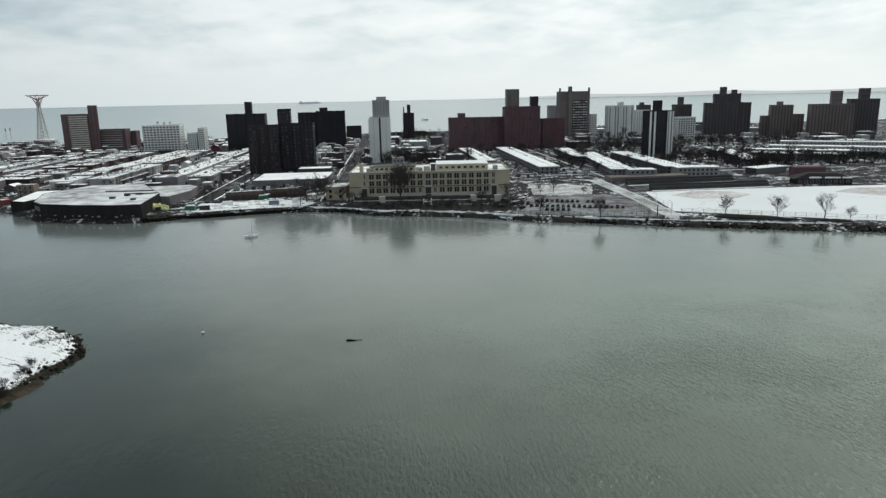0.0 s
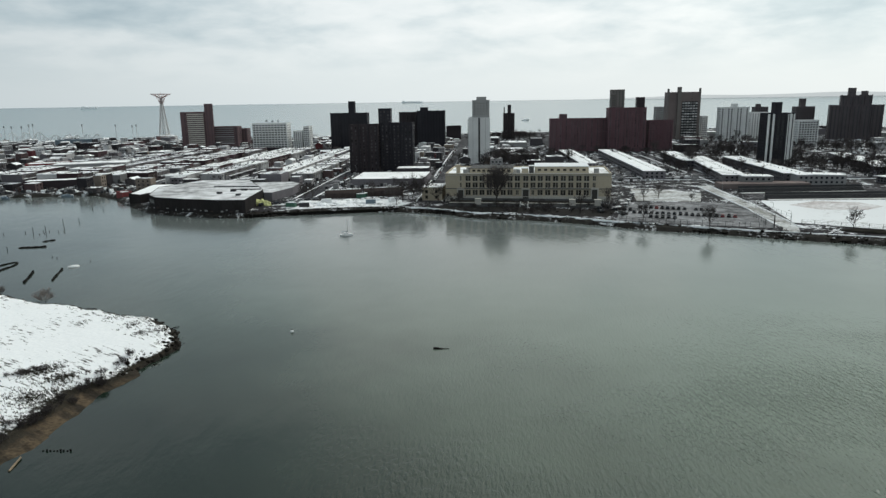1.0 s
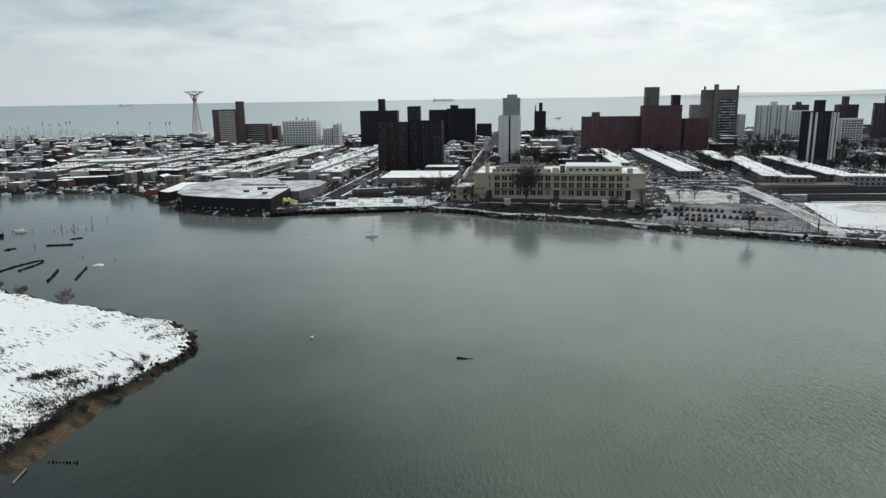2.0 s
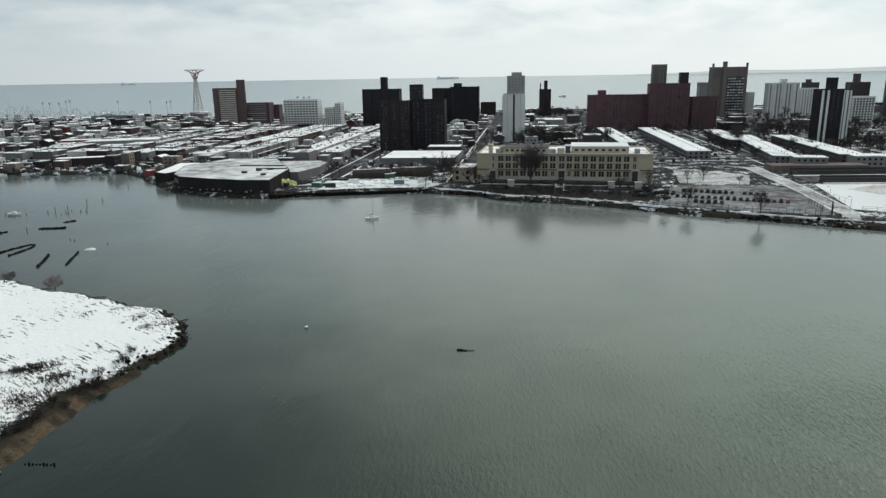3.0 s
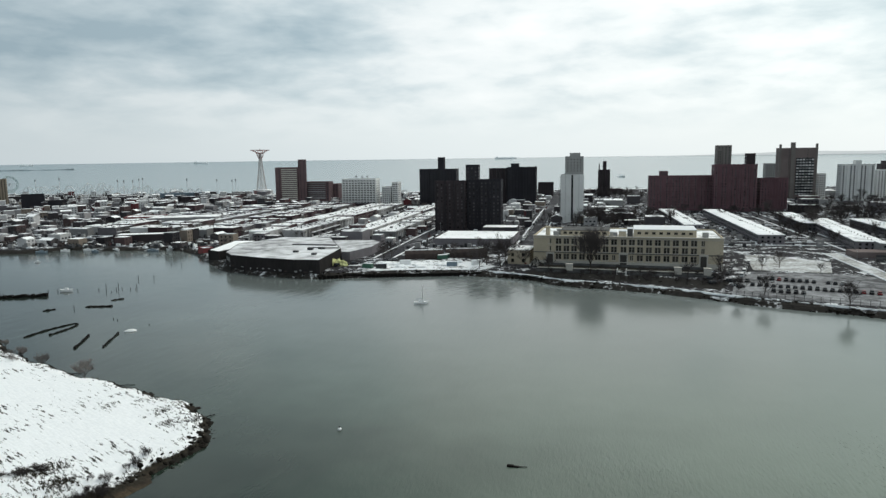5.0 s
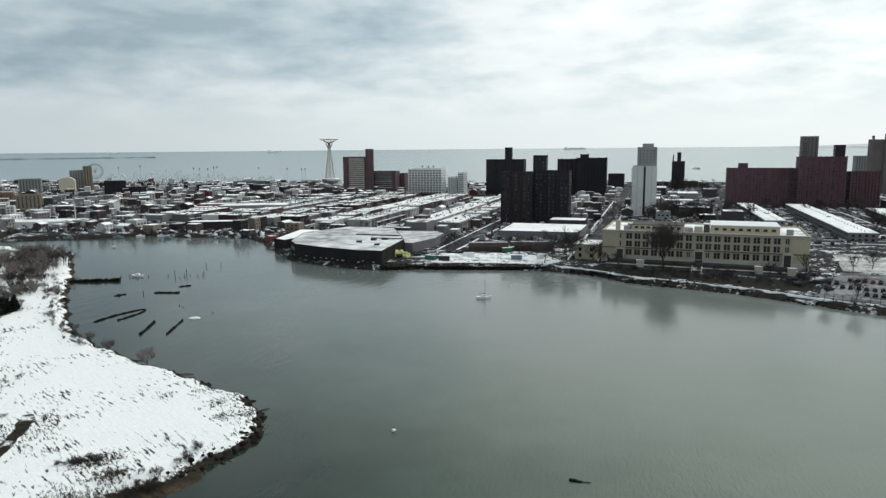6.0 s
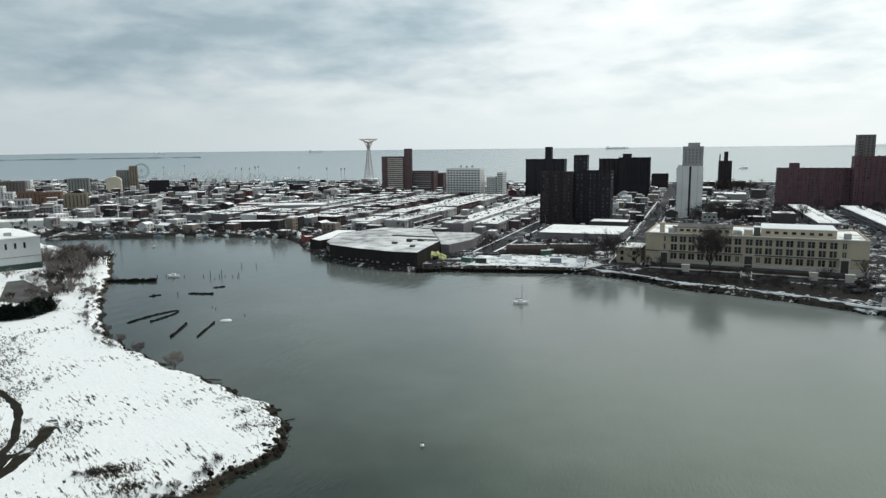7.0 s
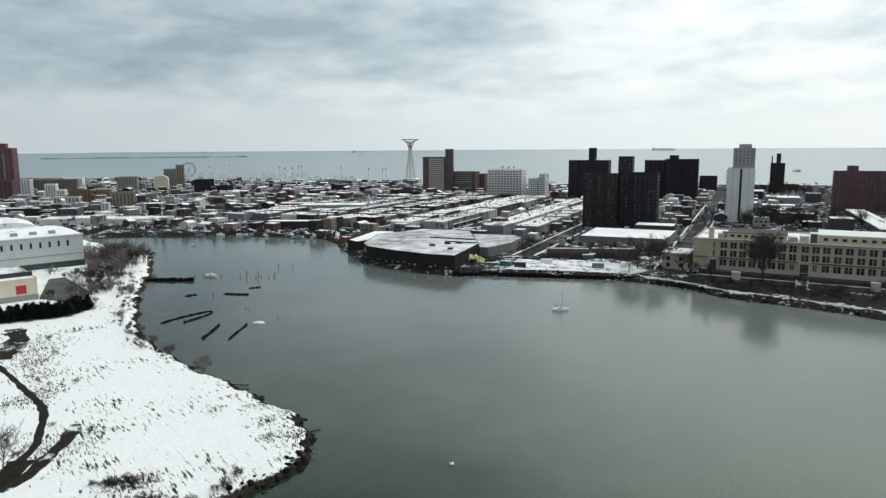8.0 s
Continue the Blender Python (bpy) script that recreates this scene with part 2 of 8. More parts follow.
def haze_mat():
    """Land so far off that haze outshines it; the haze is put in as emission."""
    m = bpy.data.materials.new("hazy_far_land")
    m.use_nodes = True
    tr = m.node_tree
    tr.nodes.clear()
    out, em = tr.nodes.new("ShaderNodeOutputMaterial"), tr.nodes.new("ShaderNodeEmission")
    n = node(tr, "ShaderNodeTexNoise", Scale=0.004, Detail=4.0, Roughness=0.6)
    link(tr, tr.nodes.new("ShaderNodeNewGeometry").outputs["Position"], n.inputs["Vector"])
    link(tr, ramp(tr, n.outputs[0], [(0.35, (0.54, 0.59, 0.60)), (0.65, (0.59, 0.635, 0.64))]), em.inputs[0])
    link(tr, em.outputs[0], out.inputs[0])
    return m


def water_mat():
    m = bpy.data.materials.new("creek_water")
    m.use_nodes = True
    tr = m.node_tree
    b = tr.nodes["Principled BSDF"]
    b.inputs["IOR"].default_value, b.inputs["Specular IOR Level"].default_value = 1.33, 0.5
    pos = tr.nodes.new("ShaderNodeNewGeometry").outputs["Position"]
    mottle = node(tr, "ShaderNodeTexNoise", Scale=0.012, Detail=4.0, Roughness=0.6)
    link(tr, pos, mottle.inputs["Vector"])
    dark_tone = ramp(tr, mottle.outputs[0], [(0.3, (0.006, 0.013, 0.009)), (0.7, (0.010, 0.019, 0.013))])
    green = ramp(tr, mottle.outputs[0], [(0.3, (0.096, 0.134, 0.100)), (0.7, (0.118, 0.160, 0.122))])
    grey = ramp(tr, mottle.outputs[0], [(0.3, (0.124, 0.141, 0.138)), (0.7, (0.144, 0.163, 0.159))])
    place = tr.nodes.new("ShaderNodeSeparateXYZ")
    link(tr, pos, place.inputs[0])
    # grey of reflected sky, put into the far reach's colour
    far_sheen = tr.nodes.new("ShaderNodeMapRange")
    far_sheen.inputs[1].default_value, far_sheen.inputs[2].default_value = 130.0, 330.0
    link(tr, place.outputs[1], far_sheen.inputs[0])
    sheen_murk = mix_color(tr, far_sheen.outputs[0], green, grey)
    # sky reflection put into the colour: dark off the spit, paler towards the town
    sheen_pos = math_node(tr, "ADD", math_node(tr, "MULTIPLY", place.outputs[0], 0.0042), math_node(tr, "MULTIPLY", place.outputs[1], 0.0042))
    sheen_pos = math_node(tr, "ADD", sheen_pos, math_node(tr, "MULTIPLY", mottle.outputs[0], 0.5))
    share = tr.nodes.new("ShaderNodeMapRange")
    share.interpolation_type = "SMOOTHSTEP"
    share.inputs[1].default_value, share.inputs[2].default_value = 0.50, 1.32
    link(tr, sheen_pos, share.inputs[0])
    link(tr, mix_color(tr, share.outputs[0], dark_tone, sheen_murk), b.inputs["Base Color"])
    waves = turned(tr, pos, 6, (1.0, 0.34, 1.0))
    small = node(tr, "ShaderNodeTexNoise", Scale=1.35, Detail=3.0, Roughness=0.6, Distortion=0.25)
    large = node(tr, "ShaderNodeTexNoise", Scale=0.22, Detail=4.0, Roughness=0.6)
    gust = node(tr, "ShaderNodeTexNoise", Scale=0.016, Detail=3.0, Roughness=0.55)
    link(tr, waves, small.inputs["Vector"])
    link(tr, waves, large.inputs["Vector"])
    link(tr, pos, gust.inputs["Vector"])
    wind = ramp(tr, gust.outputs[0], [(0.38, (0.35, 0.35, 0.35)), (0.62, (1, 1, 1))])
    sep = tr.nodes.new("ShaderNodeSeparateXYZ")
    link(tr, pos, sep.inputs[0])
    open_water = tr.nodes.new("ShaderNodeMapRange")          # the lee of the town is smoother than mid-creek
    open_water.interpolation_type = "SMOOTHSTEP"
    for k, v in ((1, 105.0), (2, 235.0), (3, 1.0), (4, 0.0)):
        open_water.inputs[k].default_value = v
    link(tr, sep.outputs[1], open_water.inputs[0])
    wind = math_node(tr, "MULTIPLY", wind, open_water.outputs[0])
    lee = tr.nodes.new("ShaderNodeMapRange")                 # and so is the lee of the spit
    lee.interpolation_type = "SMOOTHSTEP"
    for k, v in ((1, -45.0), (2, 60.0), (3, 0.06), (4, 1.0)):
        lee.inputs[k].default_value = v
    link(tr, sep.outputs[0], lee.inputs[0])
    wind = math_node(tr, "MULTIPLY", wind, lee.outputs[0])
    h = math_node(tr, "ADD", math_node(tr, "MULTIPLY", small.outputs[0], wind), math_node(tr, "MULTIPLY", large.outputs[0], 0.14))
    bp = node(tr, "ShaderNodeBump", Strength=1.0, Distance=0.78)
    link(tr, h, bp.inputs["Height"])
    link(tr, bp.outputs[0], b.inputs["Normal"])
    # unresolved wavelets of the open creek, as gloss
    link(tr, math_node(tr, "ADD", math_node(tr, "MULTIPLY", open_water.outputs[0], -0.06), 0.13), b.inputs["Roughness"])
    return m


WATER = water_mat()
SEA = mat("open_sea_water", (0.060, 0.124, 0.140), 0.18, var=0.12, scale=0.004, fine=0.02, bump=0.0, space="Position", spec=0.5)
SNOW = snow_mat("snow", (0.45, 0.43, 0.40), 0.98, 0.03, 0.5)
ROOF_SNOW = snow_mat("snowy_roof", (0.13, 0.13, 0.14), 0.97, 0.07, 0.30, snow=(0.94, 0.95, 0.96), soft=0.08, vary=0.08)
ROOF_DIRTY = snow_mat("dirty_snow_roof", (0.30, 0.30, 0.31), 0.58, 0.030, 0.12, snow=(0.74, 0.75, 0.77), soft=0.12)
ROOF_PATCHY = snow_mat("half_melted_roof", (0.08, 0.08, 0.09), 0.58, 0.09, 0.30)
STREET_SNOW = snow_mat("slushy_town_ground", (0.022, 0.021, 0.024), 0.31, 0.09, 0.50, snow=(0.76, 0.78, 0.81), soft=0.03)
YARD = snow_mat("snowy_yard", (0.025, 0.024, 0.023), 0.70, 0.14, 0.6, snow=(0.80, 0.82, 0.84), soft=0.03)
BANK_SOIL = snow_mat("bare_bank", (0.018, 0.017, 0.016), 0.02, 0.16, 0.6, snow=(0.62, 0.64, 0.66), soft=0.03)
MUCK = snow_mat("wet_muck_with_snow", (0.028, 0.025, 0.019), 0.26, 0.10, 0.45, soft=0.03)
ROAD = snow_mat("salted_asphalt", (0.034, 0.033, 0.038), 0.08, 0.05, 0.4, snow=(0.45, 0.46, 0.48), soft=0.12)
LOT = snow_mat("parking_lot_asphalt", (0.080, 0.080, 0.085), 0.16, 0.04, 0.25, snow=(0.5, 0.51, 0.53), soft=0.2)
LAWN = snow_mat("snowy_lawn", (0.16, 0.15, 0.13), 0.50, 0.09, 0.5, snow=(0.70, 0.72, 0.74), soft=0.12)
FIELD = snow_mat("snowy_ball_field", (0.42, 0.40, 0.38), 0.93, 0.02, 0.3)
CLAY = snow_mat("infield_clay", (0.40, 0.35, 0.34), 0.35, 0.06, 0.4, soft=0.2)
BEACH = snow_mat("snowy_beach", (0.38, 0.34, 0.27), 0.85, 0.02, 0.2)
SHORE = snow_mat("rubble_bank", (0.026, 0.024, 0.022), 0.16, 0.08, 0.5, steep=True)
ROCK = snow_mat("shore_rock", (0.045, 0.042, 0.038), 0.42, 0.5, 1.2, steep=True)
ROCK_WET = mat("wet_dark_rock", (0.014, 0.012, 0.010), 0.75, var=0.5, scale=0.5, fine=2.5, bump=0.5, objvar=0.3)
BRICK_DARK = mat("dark_brown_brick", (0.044, 0.036, 0.039), 0.9, var=0.22, scale=0.08, fine=1.6)
BRICK_ROSE = mat("rose_brick_trim", (0.25, 0.165, 0.175), 0.9, var=0.2, scale=0.08, fine=1.6)
BRICK_CHAR = mat("charcoal_brick", (0.036, 0.032, 0.035), 0.9, var=0.22, scale=0.08, fine=1.6)
BRICK_BLACK = mat("black_brick", (0.030, 0.029, 0.034), 0.9, var=0.22, scale=0.08, fine=1.6)
BRICK_PINK = mat("pale_red_brick", (0.135, 0.092, 0.096), 0.9, var=0.2, scale=0.08, fine=1.6)
BRICK_RED = mat("red_brick", (0.130, 0.076, 0.086), 0.9, var=0.22, scale=0.08, fine=1.6)
BRICK_UMBER = mat("umber_brick", (0.092, 0.080, 0.084), 0.9, var=0.22, scale=0.08, fine=1.6)
BRICK_BROWN = mat("brown_brick", (0.165, 0.135, 0.130), 0.9, var=0.22, scale=0.08, fine=1.6)
BRICK_GREY = mat("grey_brick", (0.17, 0.155, 0.145), 0.9, var=0.2, scale=0.08, fine=1.6)
BRICK_TAN = mat("tan_brick", (0.26, 0.215, 0.165), 0.9, var=0.2, scale=0.08, fine=1.6)
BRICK_ORANGE = mat("orange_brick", (0.20, 0.120, 0.088), 0.9, var=0.2, scale=0.08, fine=1.6)
CONCRETE = mat("light_concrete", (0.66, 0.66, 0.65), 0.85, var=0.14, scale=0.06, fine=1.0)
CONCRETE_GREY = mat("grey_concrete", (0.27, 0.27, 0.265), 0.85, var=0.2, scale=0.06, fine=1.0)
CONCRETE_DARK = mat("stained_concrete", (0.10, 0.10, 0.10), 0.85, var=0.35, scale=0.12, fine=1.0)
LIMESTONE = mat("cream_limestone", (0.46, 0.40, 0.305), 0.85, var=0.14, scale=0.10, fine=1.2, bump=0.1)
LIMESTONE_PALE = mat("pale_limestone", (0.50, 0.475, 0.43), 0.85, var=0.16, scale=0.15, fine=1.2, bump=0.1)
STUCCO = mat("house_wall", (0.135, 0.126, 0.135), 0.88, var=0.16, scale=0.3, fine=2.0, objvar=0.65)
STUCCO_RED = mat("house_brick_wall", (0.075, 0.050, 0.054), 0.88, var=0.2, scale=0.3, fine=2.0, objvar=0.5)
STUCCO_PALE = mat("pale_house_wall", (0.34, 0.335, 0.335), 0.85, var=0.16, scale=0.3, fine=2.0, objvar=0.5)
GLASS = mat("dark_window_glass", (0.022, 0.024, 0.028), 0.12, var=0.3, scale=0.5, bump=0.0, objvar=0.5, spec=0.5)
GLASS_CURTAIN = mat("curtained_window_glass", (0.046, 0.043, 0.046), 0.25, var=0.3, scale=0.5, bump=0.0, objvar=0.9, spec=0.4)
GLASS_SCHOOL = mat("school_window_glass", (0.030, 0.027, 0.024), 0.2, var=0.4, scale=0.6, bump=0.0, objvar=0.8, spec=0.25)
FRAME_WHITE = mat("painted_frame", (0.31, 0.28, 0.235), 0.6, var=0.1, bump=0.0)
FRAME_DARK = mat("dark_frame", (0.05, 0.045, 0.04), 0.6, var=0.1, bump=0.0)
STEEL_RED = mat("faded_red_painted_steel", (0.34, 0.19, 0.18), 0.55, metal=0.2, var=0.2, scale=0.1)
STEEL_PALE = mat("pale_painted_steel", (0.55, 0.53, 0.52), 0.5, metal=0.2, var=0.2, scale=0.1)
STEEL = mat("galvanised_steel", (0.32, 0.33, 0.34), 0.45, metal=0.6, var=0.2, scale=0.4)
STEEL_DARK = mat("dark_steel", (0.045, 0.045, 0.048), 0.6, metal=0.3, var=0.3, scale=0.4)
SHEET_BLACK = mat("black_corrugated_sheet", (0.030, 0.027, 0.027), 0.7, var=0.35, scale=0.12, fine=1.2, stretch=(1, 1, 0.3))
SHEET_WHITE = mat("white_sheet_cladding", (0.43, 0.45, 0.46), 0.6, var=0.10, scale=0.12, fine=1.2, stretch=(1, 1, 0.2))
SHEET_GREEN = mat("dark_green_sheet", (0.045, 0.07, 0.062), 0.7, var=0.25, scale=0.12, fine=1.0)
SHEET_BROWN = mat("rusted_brown_sheet", (0.058, 0.046, 0.043), 0.75, var=0.35, scale=0.2, fine=1.2)
PAINT_CREAM = mat("cream_painted_block", (0.60, 0.54, 0.44), 0.75, var=0.10, scale=0.2, fine=1.5)
PAINT_RED = mat("red_paint", (0.42, 0.035, 0.04), 0.55, var=0.15, scale=0.6)
PAINT_DULL_RED = mat("dull_red_paint", (0.20, 0.045, 0.045), 0.65, var=0.25, scale=0.5)
PAINT_YELLOW = mat("faded_yellow_tarp", (0.62, 0.62, 0.30), 0.7, var=0.25, scale=0.8)
PAINT_WHITE = mat("white_paint", (0.74, 0.75, 0.75), 0.5, var=0.12, scale=0.6)
PAINT_GREEN = mat("green_paint", (0.06, 0.14, 0.10), 0.6, var=0.2, scale=0.6)
PAINT_BLUE = mat("blue_grey_paint", (0.16, 0.21, 0.25), 0.6, var=0.2, scale=0.6)
WOOD_WET = mat("rotten_wet_timber", (0.011, 0.010, 0.009), 0.8, var=0.5, scale=0.6, fine=3.0, bump=0.5)
WOOD_PALE = mat("weathered_timber", (0.22, 0.17, 0.12), 0.8, var=0.3, scale=0.8, fine=3.0, bump=0.3)
BARK = mat("winter_bark", (0.060, 0.050, 0.045), 0.95, var=0.3, scale=0.8, fine=4.0, objvar=0.25)
TWIG = mat("bare_twigs", (0.070, 0.061, 0.060), 0.95, var=0.3, scale=0.6, fine=3.0, objvar=0.3)
TWIG_TAN = mat("dry_brush", (0.185, 0.165, 0.155), 0.95, var=0.35, scale=0.6, fine=3.0, objvar=0.3)
NEEDLES = mat("evergreen_needles", (0.028, 0.036, 0.030), 0.9, var=0.4, scale=0.8, fine=3.0, objvar=0.3)
GRASS = mat("dead_grass", (0.075, 0.068, 0.055), 0.95, var=0.45, scale=0.2, fine=2.0, space="Position")
SOIL = mat("dark_wet_soil", (0.026, 0.024, 0.020), 0.9, var=0.4, scale=0.1, fine=1.0, bump=0.4, space="Position")
RUBBER = mat("tyre_rubber", (0.018, 0.018, 0.018), 0.8, bump=0.0)
CAR_DARK = mat("black_car_paint", (0.018, 0.018, 0.020), 0.45, var=0.1, bump=0.0, spec=0.2)
CAR_GREY = mat("silver_car_paint", (0.26, 0.27, 0.28), 0.45, metal=0.4, var=0.1, bump=0.0, spec=0.2)
CAR_WHITE = mat("white_car_paint", (0.70, 0.71, 0.72), 0.45, var=0.1, bump=0.0, spec=0.2)
CAR_RED = mat("dark_red_car_paint", (0.16, 0.018, 0.02), 0.45, var=0.1, bump=0.0, spec=0.2)
def mixed_wall():
    """Plaster, brick and board walls that change from house to house."""
    m = mat("mixed_house_walls", (0.3, 0.3, 0.3), 0.88, var=0.18, scale=0.3, fine=2.0, space="Position")
    tr = m.node_tree
    b = tr.nodes["Principled BSDF"]
    grain = b.inputs["Base Color"].links[0].from_socket
    pick = ramp(tr, tr.nodes.new("ShaderNodeNewGeometry").outputs["Random Per Island"],
                [(0.0, (0.18, 0.16, 0.17)), (0.10, (0.30, 0.21, 0.21)), (0.20, (1.0, 0.96, 0.97)), (0.38, (0.60, 0.56, 0.59)), (0.50, (1.75, 1.72, 1.72)), (0.70, (0.25, 0.23, 0.24)), (0.80, (0.75, 0.62, 0.52)), (0.87, (0.12, 0.11, 0.12)), (0.96, (0.38, 0.13, 0.14))], "CONSTANT")
    link(tr, mix_color(tr, 1.0, grain, pick, "MULTIPLY"), b.inputs["Base Color"])
    return m


HOUSE_MIX = mixed_wall()
# haze before the far stones and ships is put into their colours
ROCK_HAZY = mat("hazy_far_stone", (0.16, 0.20, 0.22), 0.9, var=0.2, scale=0.02, bump=0.0)
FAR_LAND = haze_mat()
HULL_FAR = mat("hazy_ship_hull", (0.93, 0.95, 0.96), 0.9, var=0.06, scale=0.02, bump=0.0)


# ---------------------------------------------------------------- building helpers
def box(bm, x0, x1, y0, y1, z0, z1, mi=0):
    v = [bm.verts.new(p) for p in ((x0, y0, z0), (x1, y0, z0), (x1, y1, z0), (x0, y1, z0), (x0, y0, z1), (x1, y0, z1), (x1, y1, z1), (x0, y1, z1))]
    for f in ((0, 3, 2, 1), (4, 5, 6, 7), (0, 1, 5, 4), (1, 2, 6, 5), (2, 3, 7, 6), (3, 0, 4, 7)):
        bm.faces.new([v[i] for i in f]).material_index = mi


def prism(bm, pts, z0, z1, mi=0, taper=1.0):
    cx, cy = sum(p[0] for p in pts) / len(pts), sum(p[1] for p in pts) / len(pts)
    lo = [bm.verts.new((x, y, z0)) for x, y in pts]
    hi = [bm.verts.new((cx + (x - cx) * taper, cy + (y - cy) * taper, z1)) for x, y in pts]
    n = len(pts)
    bm.faces.new(hi).material_index = mi
    bm.faces.new(lo[::-1]).material_index = mi
    for i in range(n):
        bm.faces.new((lo[i], lo[(i + 1) % n], hi[(i + 1) % n], hi[i])).material_index = mi


def rod(bm, a, b, r0, r1=None, sides=6, mi=0):
    """A tapered rod from a to b."""
    a, b = Vector(a), Vector(b)
    r1 = r0 if r1 is None else r1
    w = (b - a).normalized()
    s = w.orthogonal().normalized()
    t = w.cross(s)
    rings = []
    for p, r in ((a, r0), (b, r1)):
        rings.append([bm.verts.new(p + (s * math.cos(k * 2 * math.pi / sides) + t * math.sin(k * 2 * math.pi / sides)) * r) for k in range(sides)])
    for k in range(sides):
        bm.faces.new((rings[0][k], rings[0][(k + 1) % sides], rings[1][(k + 1) % sides], rings[1][k])).material_index = mi
    bm.faces.new(rings[0][::-1]).material_index = mi
    bm.faces.new(rings[1]).material_index = mi


def mesh_of(name, bm, *mats):
    me = bpy.data.meshes.new(name)
    bm.normal_update()
    bm.to_mesh(me)
    bm.free()
    for m in mats:
        me.materials.append(m)
    return me


def part(name, bm, material, parent, label="", m=None):
    me = bm if isinstance(bm, bpy.types.Mesh) else mesh_of(name, bm, *(material if isinstance(material, (tuple, list)) else (material,)))
    ob = new(name, me)
    ob.parent = parent
    if m is not None:
        ob.matrix_basis = m
    if label:
        tagged(ob, label)
    return ob


def thing(name, label, category, m, group="", kind=""):
    ob = new(name)
    ob.empty_display_size = 0.5
    ob.matrix_basis = m
    return tagged(ob, label, category, group, kind)


def solid(name, bm, material, label="", category="", m=None, group="", kind=""):
    me = bm if isinstance(bm, bpy.types.Mesh) else mesh_of(name, bm, *(material if isinstance(material, (tuple, list)) else (material,)))
    ob = new(name, me)
    if m is not None:
        ob.matrix_basis = m
    return tagged(ob, label, category, group, kind)


def raw_mesh(name, verts, faces, *mats):
    me = bpy.data.meshes.new(name)
    me.from_pydata(verts, [], faces)
    for m in mats:
        me.materials.append(m)
    me.update()
    return me


WINDOWS = {}


def window_mesh(w, h, frame_mat, glass_mat, panes=1, sill=True):
    """A framed window, standing on a wall that faces -y, with the pane set back inside its frame."""
    key = (w, h, frame_mat.name, glass_mat.name, panes, sill)
    if key not in WINDOWS:
        bm = bmesh.new()
        t = 0.09 * min(w, 1.6)
        box(bm, -w / 2, w / 2, -0.03, 0.02, -h / 2, h / 2, 1)
        box(bm, -w / 2 - t, -w / 2, -0.12, 0.02, -h / 2, h / 2)
        box(bm, w / 2, w / 2 + t, -0.12, 0.02, -h / 2, h / 2)
        box(bm, -w / 2 - t, w / 2 + t, -0.12, 0.02, h / 2, h / 2 + t)
        box(bm, -w / 2 - t * (2 if sill else 1), w / 2 + t * (2 if sill else 1), -0.22 if sill else -0.12, 0.02, -h / 2 - t, -h / 2)
        for k in range(1, panes):
            x = -w / 2 + w * k / panes
            box(bm, x - t / 2, x + t / 2, -0.10, -0.02, -h / 2, h / 2)
        WINDOWS[key] = mesh_of("window", bm, frame_mat, glass_mat)
    return WINDOWS[key]


def sash_frame(w, h, t=0.15):
    """One connected frame round two lights, each with a meeting rail; the front faces -y."""
    xs = [-w / 2 - t, -w / 2, -t * 1.3, t * 1.3, w / 2, w / 2 + t]
    zs = [-h / 2 - t, -h / 2, 0.20, 0.27, h / 2, h / 2 + t]
    holes = {(i, k) for i in (1, 3) for k in (1, 3)}
    bm = bmesh.new()
    fr = [[bm.verts.new((x, -0.14, z)) for z in zs] for x in xs]
    bk = [[bm.verts.new((x, 0.02, z)) for z in zs] for x in xs]
    for i in range(5):
        for k in range(5):
            if (i, k) in holes:
                continue
            bm.faces.new((fr[i][k], fr[i + 1][k], fr[i + 1][k + 1], fr[i][k + 1]))
            for (a, b), gone in ((((i, k), (i + 1, k)), k == 0 or (i, k - 1) in holes), (((i + 1, k), (i + 1, k + 1)), i == 4 or (i + 1, k) in holes),
                                 (((i + 1, k + 1), (i, k + 1)), k == 4 or (i, k + 1) in holes), (((i, k + 1), (i, k)), i == 0 or (i - 1, k) in holes)):
                if gone:
                    bm.faces.new((fr[b[0]][b[1]], fr[a[0]][a[1]], bk[a[0]][a[1]], bk[b[0]][b[1]]))
    return mesh_of("window", bm, FRAME_WHITE)


def sash_window(parent, kit, m):
    """Frame, two panes and a sill."""
    win = part("window", kit["frame"], None, parent, m=m)
    for x in kit["lights"]:
        part("pane", kit["pane"], None, win, m=pose(x, 0, 0))
    part("sill", kit["sill"], None, win)


def sash_kit(w, h):
    t = 0.15
    bm = bmesh.new()
    box(bm, -w / 4 + 0.09, w / 4 - 0.09, -0.05, -0.02, -h / 2, h / 2)
    pane = mesh_of("pane", bm, GLASS_SCHOOL)
    bm = bmesh.new()
    box(bm, -w / 2 - 0.35, w / 2 + 0.35, -0.34, 0.02, -h / 2 - t - 0.22, -h / 2 - t - 0.003)
    return {"frame": sash_frame(w, h), "pane": pane, "sill": mesh_of("sill", bm, LIMESTONE_PALE), "lights": (-w / 4 - 0.09, w / 4 + 0.09)}


def windows_on(parent, me, xs, zs, y, side="front", name="window"):
    """One object a window, on a wall of the thing: front faces -y, west -x, east +x."""
    turn = {"front": 0, "west": -90, "east": 90, "back": 180}[side]
    for x in xs:
        for z in zs:
            place = (x, y, z) if side in ("front", "back") else (y, x, z)
            part(name, me, None, parent, m=pose(*place, 0, 0, turn))


def spread(a, b, n):
    return [a + (b - a) * (k + 0.5) / n for k in range(n)]


